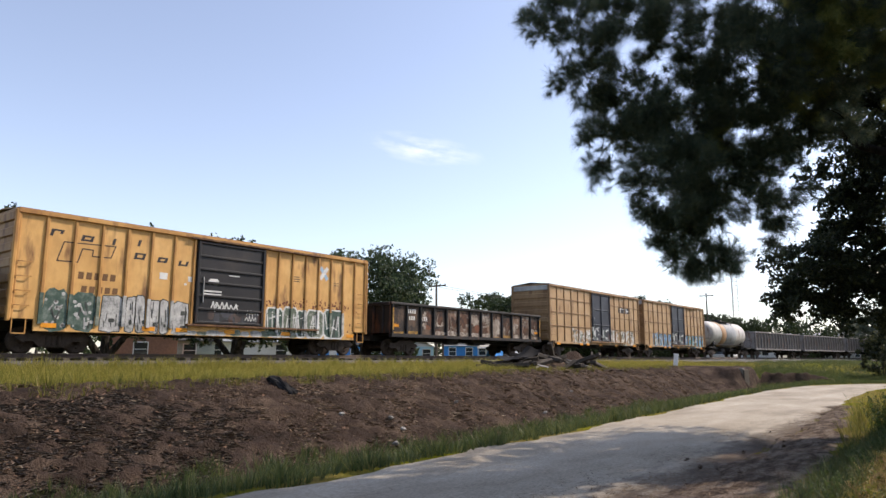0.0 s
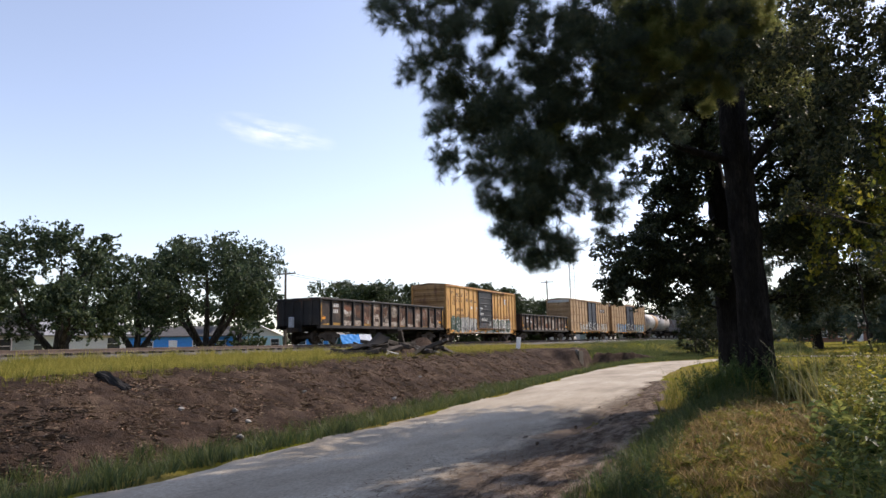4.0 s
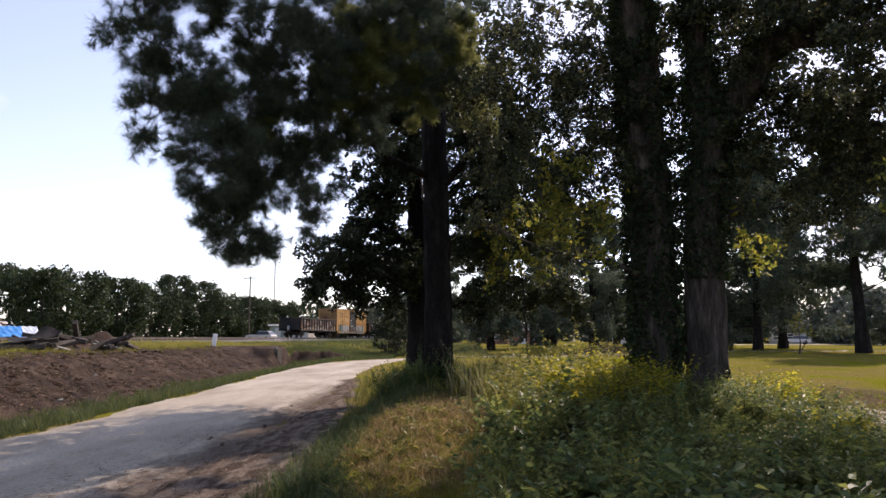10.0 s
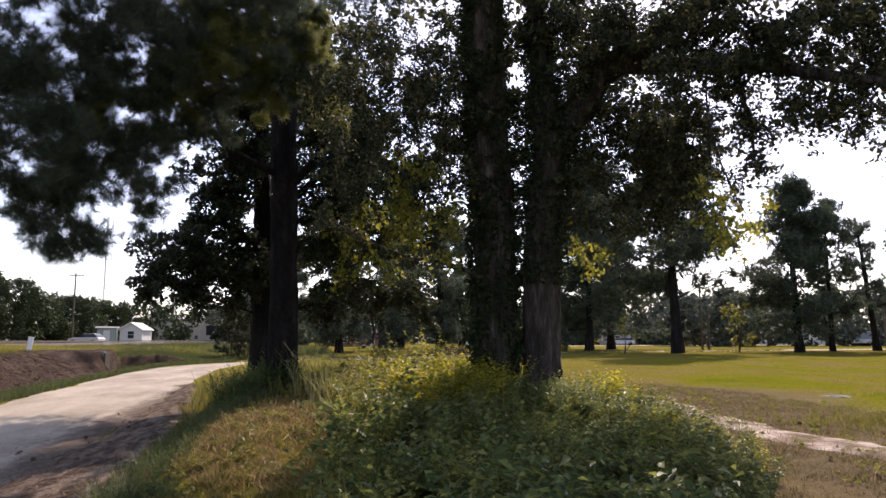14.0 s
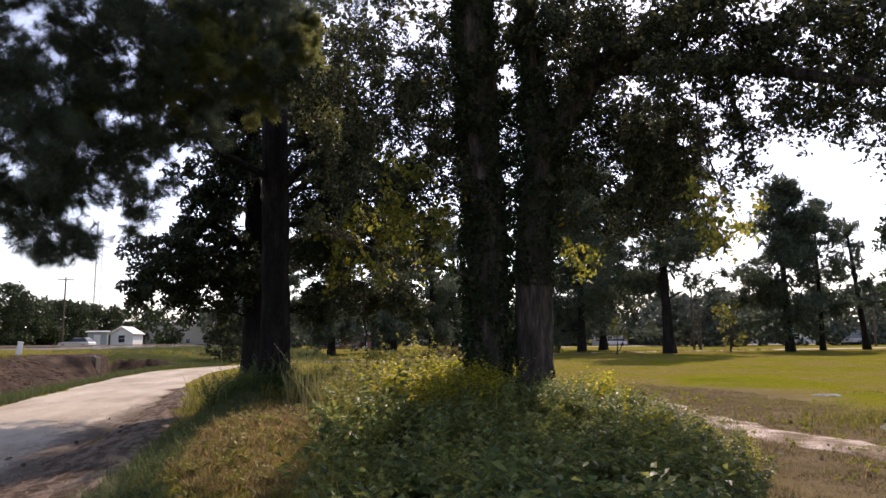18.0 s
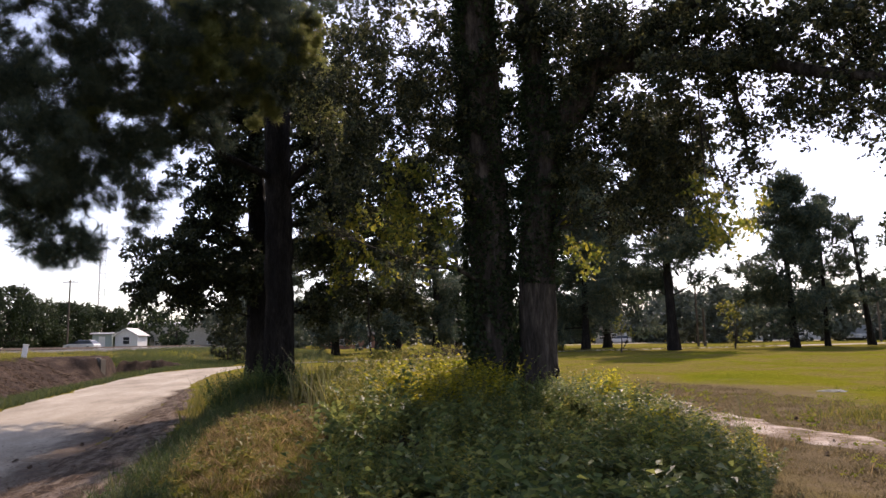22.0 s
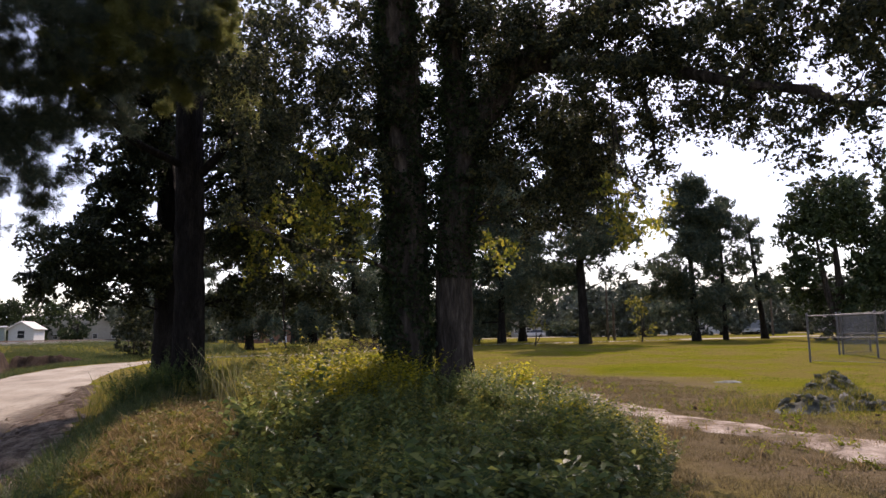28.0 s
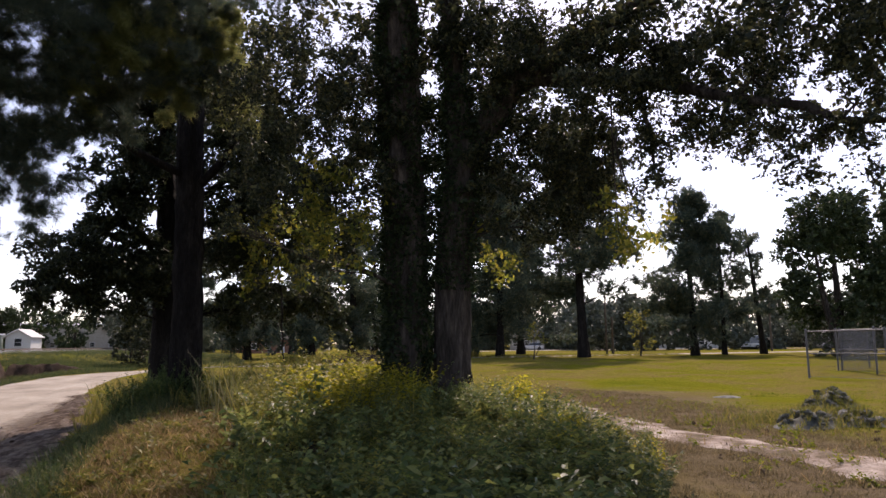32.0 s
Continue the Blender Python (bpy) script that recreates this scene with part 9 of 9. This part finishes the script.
house("long brown house behind the pines", 10, 136, 16, 8, 2.6, 1.5, M_BRICK, M_SHINGLE, -95, False, 6, True)
house("pale house behind the pines", 31, 118, 12, 8, 2.5, 1.4, M_PAINT, M_SHINGLE, -105, False, 5, True)
house("white trailer house beyond the fence", 106.5, 92, 14, 5, 2.5, 0.5, M_PAINT, M_GREYROOF, -135, False, 6, True)
house("pale house beyond the far road", 91.5, 119, 12, 8, 2.6, 1.4, M_PAINT, M_SHINGLE, -128, False, 5, True)
car("white car on the far road", 57, 121, 70, P_WHITE)
car("white van parked beyond the pines", 84, 95, 60, P_WHITE, 5.6, 2.2, True)
car("dark car parked beyond the pines", 76, 101, 60, P_GREY)
car("grey pickup parked beyond the fence", 93, 84, 50, P_GREY, 5.2, 1.8)
line2 = dense([(34, 112), (60, 118), (90, 104), (120, 84), (160, 60)], 1.0)
v, f = ribbon(line2, 2.6, 7, 0.05, 0.2, 2.0)
tagged(from_arrays("far_road", v, f[:, ::-1], M_ROAD, smooth=True), "pale road along the far edge of the field", "road", kind="structure")

# chain-link fence with its dark windscreen
M_GALV = plain("galvanised_pipe", (0.13, 0.13, 0.14), 0.55, 0.4)
M_SCREEN = surface("dark_screen", [(0.3, (0.24, 0.26, 0.29)), (0.7, (0.32, 0.34, 0.38))], 3, 60, 0.8, 0.2)
sn, sl = M_SCREEN.node_tree.nodes, M_SCREEN.node_tree.links
open_weave, weave_mix = sn.new("ShaderNodeBsdfTransparent"), sn.new("ShaderNodeMixShader")
weave_mix.inputs["Fac"].default_value = 0.74
sl.new(sn["Principled BSDF"].outputs["BSDF"], weave_mix.inputs[1])
sl.new(open_weave.outputs["BSDF"], weave_mix.inputs[2])
sl.new(weave_mix.outputs["Shader"], sn["Material Output"].inputs["Surface"])
FENCE_H = 1.8


def fence(label, pts, screen=()):
    root = new("chain_link_fence")
    x0, y0 = pts[0]
    root.location = (x0, y0, float(land(x0, y0)))
    bx0 = float(land(x0, y0))
    for x, y in pts:
        v, f = tube([(x - x0, y - y0, -0.1), (x - x0, y - y0, FENCE_H + 0.05)], [0.04, 0.04], 10)
        from_arrays("post", v, f, M_GALV, root, True)
        v, f = tube([(x - x0, y - y0, FENCE_H + 0.04), (x - x0, y - y0, FENCE_H + 0.08), (x - x0, y - y0, FENCE_H + 0.11)], [0.045, 0.05, 0.01], 10)
        from_arrays("post_cap", v, f, M_GALV, root, True)
    for k, ((ax, ay), (bx_, by_)) in enumerate(zip(pts, pts[1:])):
        a, b = np.array([ax - x0, ay - y0]), np.array([bx_ - x0, by_ - y0])
        for z in (FENCE_H, 0.95, 0.06):
            v, f = tube([(*a, z), (*b, z)], [0.024 if z > 0.1 else 0.008] * 2, 8)
            from_arrays("rail", v, f, M_GALV, root, True)
        ln = np.linalg.norm(b - a)
        d = (b - a) / ln
        v, f = [], []
        for sgn in (-1, 1):
            n = int((ln + FENCE_H) / 0.075)
            for i in range(n):
                u0 = i * 0.075 - (FENCE_H if sgn > 0 else 0)
                p, q = [u0, 0.06], [u0 + sgn * (FENCE_H - 0.06), FENCE_H]
                if sgn < 0:
                    p, q = [u0, 0.06], [u0 - (FENCE_H - 0.06), FENCE_H]
                pu, pz, qu, qz = p[0], p[1], q[0], q[1]
                if pu < 0:
                    t = (0 - pu) / (qu - pu) if qu != pu else 2
                    if not 0 <= t < 1:
                        continue
                    pu, pz = 0, pz + t * (qz - pz)
                if pu > ln:
                    t = (ln - pu) / (qu - pu)
                    if not 0 <= t < 1:
                        continue
                    pu, pz = ln, pz + t * (qz - pz)
                if qu > ln:
                    t = (ln - pu) / (qu - pu)
                    qu, qz = ln, pz + t * (qz - pz)
                if qu < 0:
                    t = (0 - pu) / (qu - pu)
                    qu, qz = 0, pz + t * (qz - pz)
                tv_, tf_ = tube([(*(a + d * pu), pz), (*(a + d * qu), qz)], [0.0022, 0.0022], 3)
                v.append((tv_, tf_))
        if v:
            from_arrays("wire_mesh", *gather(v), M_GALV, root)["kind"] = "stuff"
        if k in screen:
            nrm = np.array([-d[1], d[0]]) * 0.05
            bm = bmesh.new()
            c = [a + nrm, b + nrm]
            q = [(*c[0], 0.5), (*c[1], 0.5), (*c[1], FENCE_H), (*c[0], FENCE_H)]
            vs = [bm.verts.new(p) for p in q]
            bm.faces.new(vs)
            bmesh.ops.subdivide_edges(bm, edges=bm.edges[:], cuts=6, use_grid_fill=True)
            for vv in bm.verts:
                vv.co += Vector((0, 0, 0.02 * math.sin(vv.co.x * 4 + vv.co.y * 3)))
            bmesh.ops.solidify(bm, geom=bm.faces[:], thickness=0.006)
            part("windscreen", bm, M_SCREEN, root, "dark mesh windscreen laced to the fence")
    return tagged(root, label, "fence")


fence("grey chain-link fence at the edge of the field", [(21.9, 21.3), (22.6, 18.5), (23.3, 15.6), (24, 12.6)])
fence("chain-link fence with a dark windscreen", [(26.35, 23.79), (25.29, 21.2), (26.19, 18.40)], (0,))
fence("chain-link fence with a dark windscreen", [(26.45, 24.09), (29.35, 24.99)], ())

# rubble heap
M_RUBBLE = surface("grey_rubble", [(0.35, (0.06, 0.06, 0.045)), (0.5, (0.12, 0.125, 0.1)), (0.68, (0.24, 0.24, 0.23))], 5, 30, 0.9, 0.6, grime=0.5)
pile = new("rubble_heap")
px_, py_ = 11.2, 10.6
pile.location = (px_, py_, float(land(px_, py_)))
g = np.random.default_rng(19)
xs, ys = np.linspace(-2.1, 2.1, 76), np.linspace(-1.7, 1.9, 66)
HX, HY = np.meshgrid(xs, ys, indexing="ij")
LOBES = ((0.95, 0.7, 0.5, 0.5, 0.5), (0.35, 0.35, 0.3, 0.5, 0.4), (-1.05, -0.6, 0.26, 0.55, 0.42), (0.05, -0.8, 0.24, 0.4, 0.35), (-0.3, -0.2, 0.18, 0.6, 0.5))
hump = lambda x, y: sum(h * np.exp(-((x - cx) / rx) ** 2 - ((y - cy) / ry) ** 2) for cx, cy, h, rx, ry in LOBES)
HZ = hump(HX, HY) + 0.22 * hump(HX, HY) * waves(HX, HY, 0.5, 1) + g.normal(0, 0.02, HX.shape) - 0.07
from_arrays("soil", np.stack([HX, HY, HZ], -1).reshape(-1, 3), sheet(xs, ys), M_RUBBLE, pile)
chunks = []
for k in range(5):
    bm = bmesh.new()
    bmesh.ops.create_icosphere(bm, subdivisions=1, radius=1)
    for v_ in bm.verts:
        v_.co *= 1 + float(g.normal(0, 0.22))
        v_.co.z *= 0.55
        v_.co.x *= g.uniform(0.9, 1.4)
    chunks.append(part("chunk", bm, M_CONCRETE if k == 2 else M_RUBBLE, pile))
for k in range(230):
    cx, cy, h, rx, ry = LOBES[(0, 0, 1, 2, 3, 0, 4)[k % 7]]
    x, y = g.normal(cx, 0.45 * rx), g.normal(cy, 0.45 * ry)
    s = 0.022 + 0.085 * g.uniform(0, 1) ** 3
    m = pose(x, y, float(hump(x, y)) + 0.02, g.uniform(-40, 40), g.uniform(-40, 40), g.uniform(0, 360)) @ Matrix.Diagonal((s, s, s, 1))
    if k < 5:
        chunks[k].matrix_local = m
    else:
        shared("chunk", chunks[k % 5].data, pile, m)
q = np.stack([g.normal(0, 1.0, 1100), g.normal(-0.1, 0.8, 1100), np.zeros(1100)], 1)
q[:, 2] = hump(q[:, 0], q[:, 1])
v, f = scatter(*blade_tuft(6, 0.13, 0.01, g, 0.8), q, g, (0.5, 1.2), 0.2, True)
from_arrays("grass", v, f, M_BLADE, pile)["kind"] = "stuff"
tagged(pile, "low heap of pale broken concrete, soil and grass", "rubble heap")
# flat stone in the field
for k, (x, y, s) in enumerate([(13.6, 16.1, 0.42), (9.75, 10.7, 0.17), (14.3, 13.4, 0.26)]):
    bm = bmesh.new()
    bmesh.ops.create_icosphere(bm, subdivisions=2, radius=s)
    for v_ in bm.verts:
        v_.co *= 1 + float(g.normal(0, 0.08))
        v_.co.z *= 0.16
    o = part("flat_stone", bm, M_RUBBLE)
    o.matrix_world = pose(x, y, float(land(x, y)) - 0.02, 0, 0, 40 * k)
    tagged(o, "flat pale stone half sunk in the grass", "stone", "stones in the field")

# brush pile beyond the lane
brush = new("brush_pile")
brush.location = (11.4, 57.6, float(land(11.4, 57.6)) )
sticks = []
for k in range(160):
    x, y = g.normal(0, 1.6), g.normal(0, 0.6)
    z = max(0, 0.75 - 0.2 * x * x) * g.uniform(0, 1)
    d = g.normal(size=3) * np.array([1, 1, 0.35])
    d /= np.linalg.norm(d)
    ln = g.uniform(0.5, 1.4)
    p = np.array([x, y, z + 0.1])
    q = p + d * ln
    q[2] = max(q[2], 0.02)
    sticks.append(tube([p, (p + q) / 2 + g.normal(0, 0.05, 3), q], [0.03, 0.022, 0.008], 5))
from_arrays("brushwood", *gather(sticks), M_TIE, brush)["kind"] = "stuff"
tagged(brush, "heap of cut brown brush beyond the lane", "brush pile")
q = place(2600, 5, 24, 58.5, 64, lambda x, y: off_line(ROAD_LINE, x, y)[0] > 2.4, g)
strew("rough_grass", "tall pale grass along the far verge", "grass", [blade_tuft(6, 0.8, 0.03, g, 0.6) for _ in range(4)], q, M_BLADE, g, (0.5, 1.2))
# low yellow shrub by the field pine
ball_tree("bush", "small yellow-green sapling by the field pine", 36.3, 54.0, 4.2, 3.2, 16, M_WEED, 61, 0.22, 70, 2, 0.1, 0.06)
ball_tree("bush", "small yellow-green sapling by the field pine", 24.0, 50.5, 3.0, 3.0, 10, M_WEED, 62, 0.2, 50, 2, 0.3, 0.05)


def motions():
    """The train rolls away along the track at a steady speed."""
    for car, start, length in TRAIN:
        rows = []
        for k in range(33):
            rear = start + SPEED * k
            (x0, y0, a0), (x1, y1, a1) = track(rear + length * 0.15), track(rear + length * 0.85)
            a = math.atan2(x1 - x0, y1 - y0)
            rows.append((float(k), pose((x0 + x1) / 2, (y0 + y1) / 2, RAIL_Z, 0, 0, -math.degrees(a))))
        walk(car, rows)
    # wheels: one turn of the tread for its length of track
    turn = SPEED / FPS / 0.42
    for wheel, y in WHEELS:
        walk(wheel, [(k / FPS, pose(0, y, 0.42, -math.degrees(turn * k), 0, 0)) for k in range(32 * FPS + 1)])


motions()
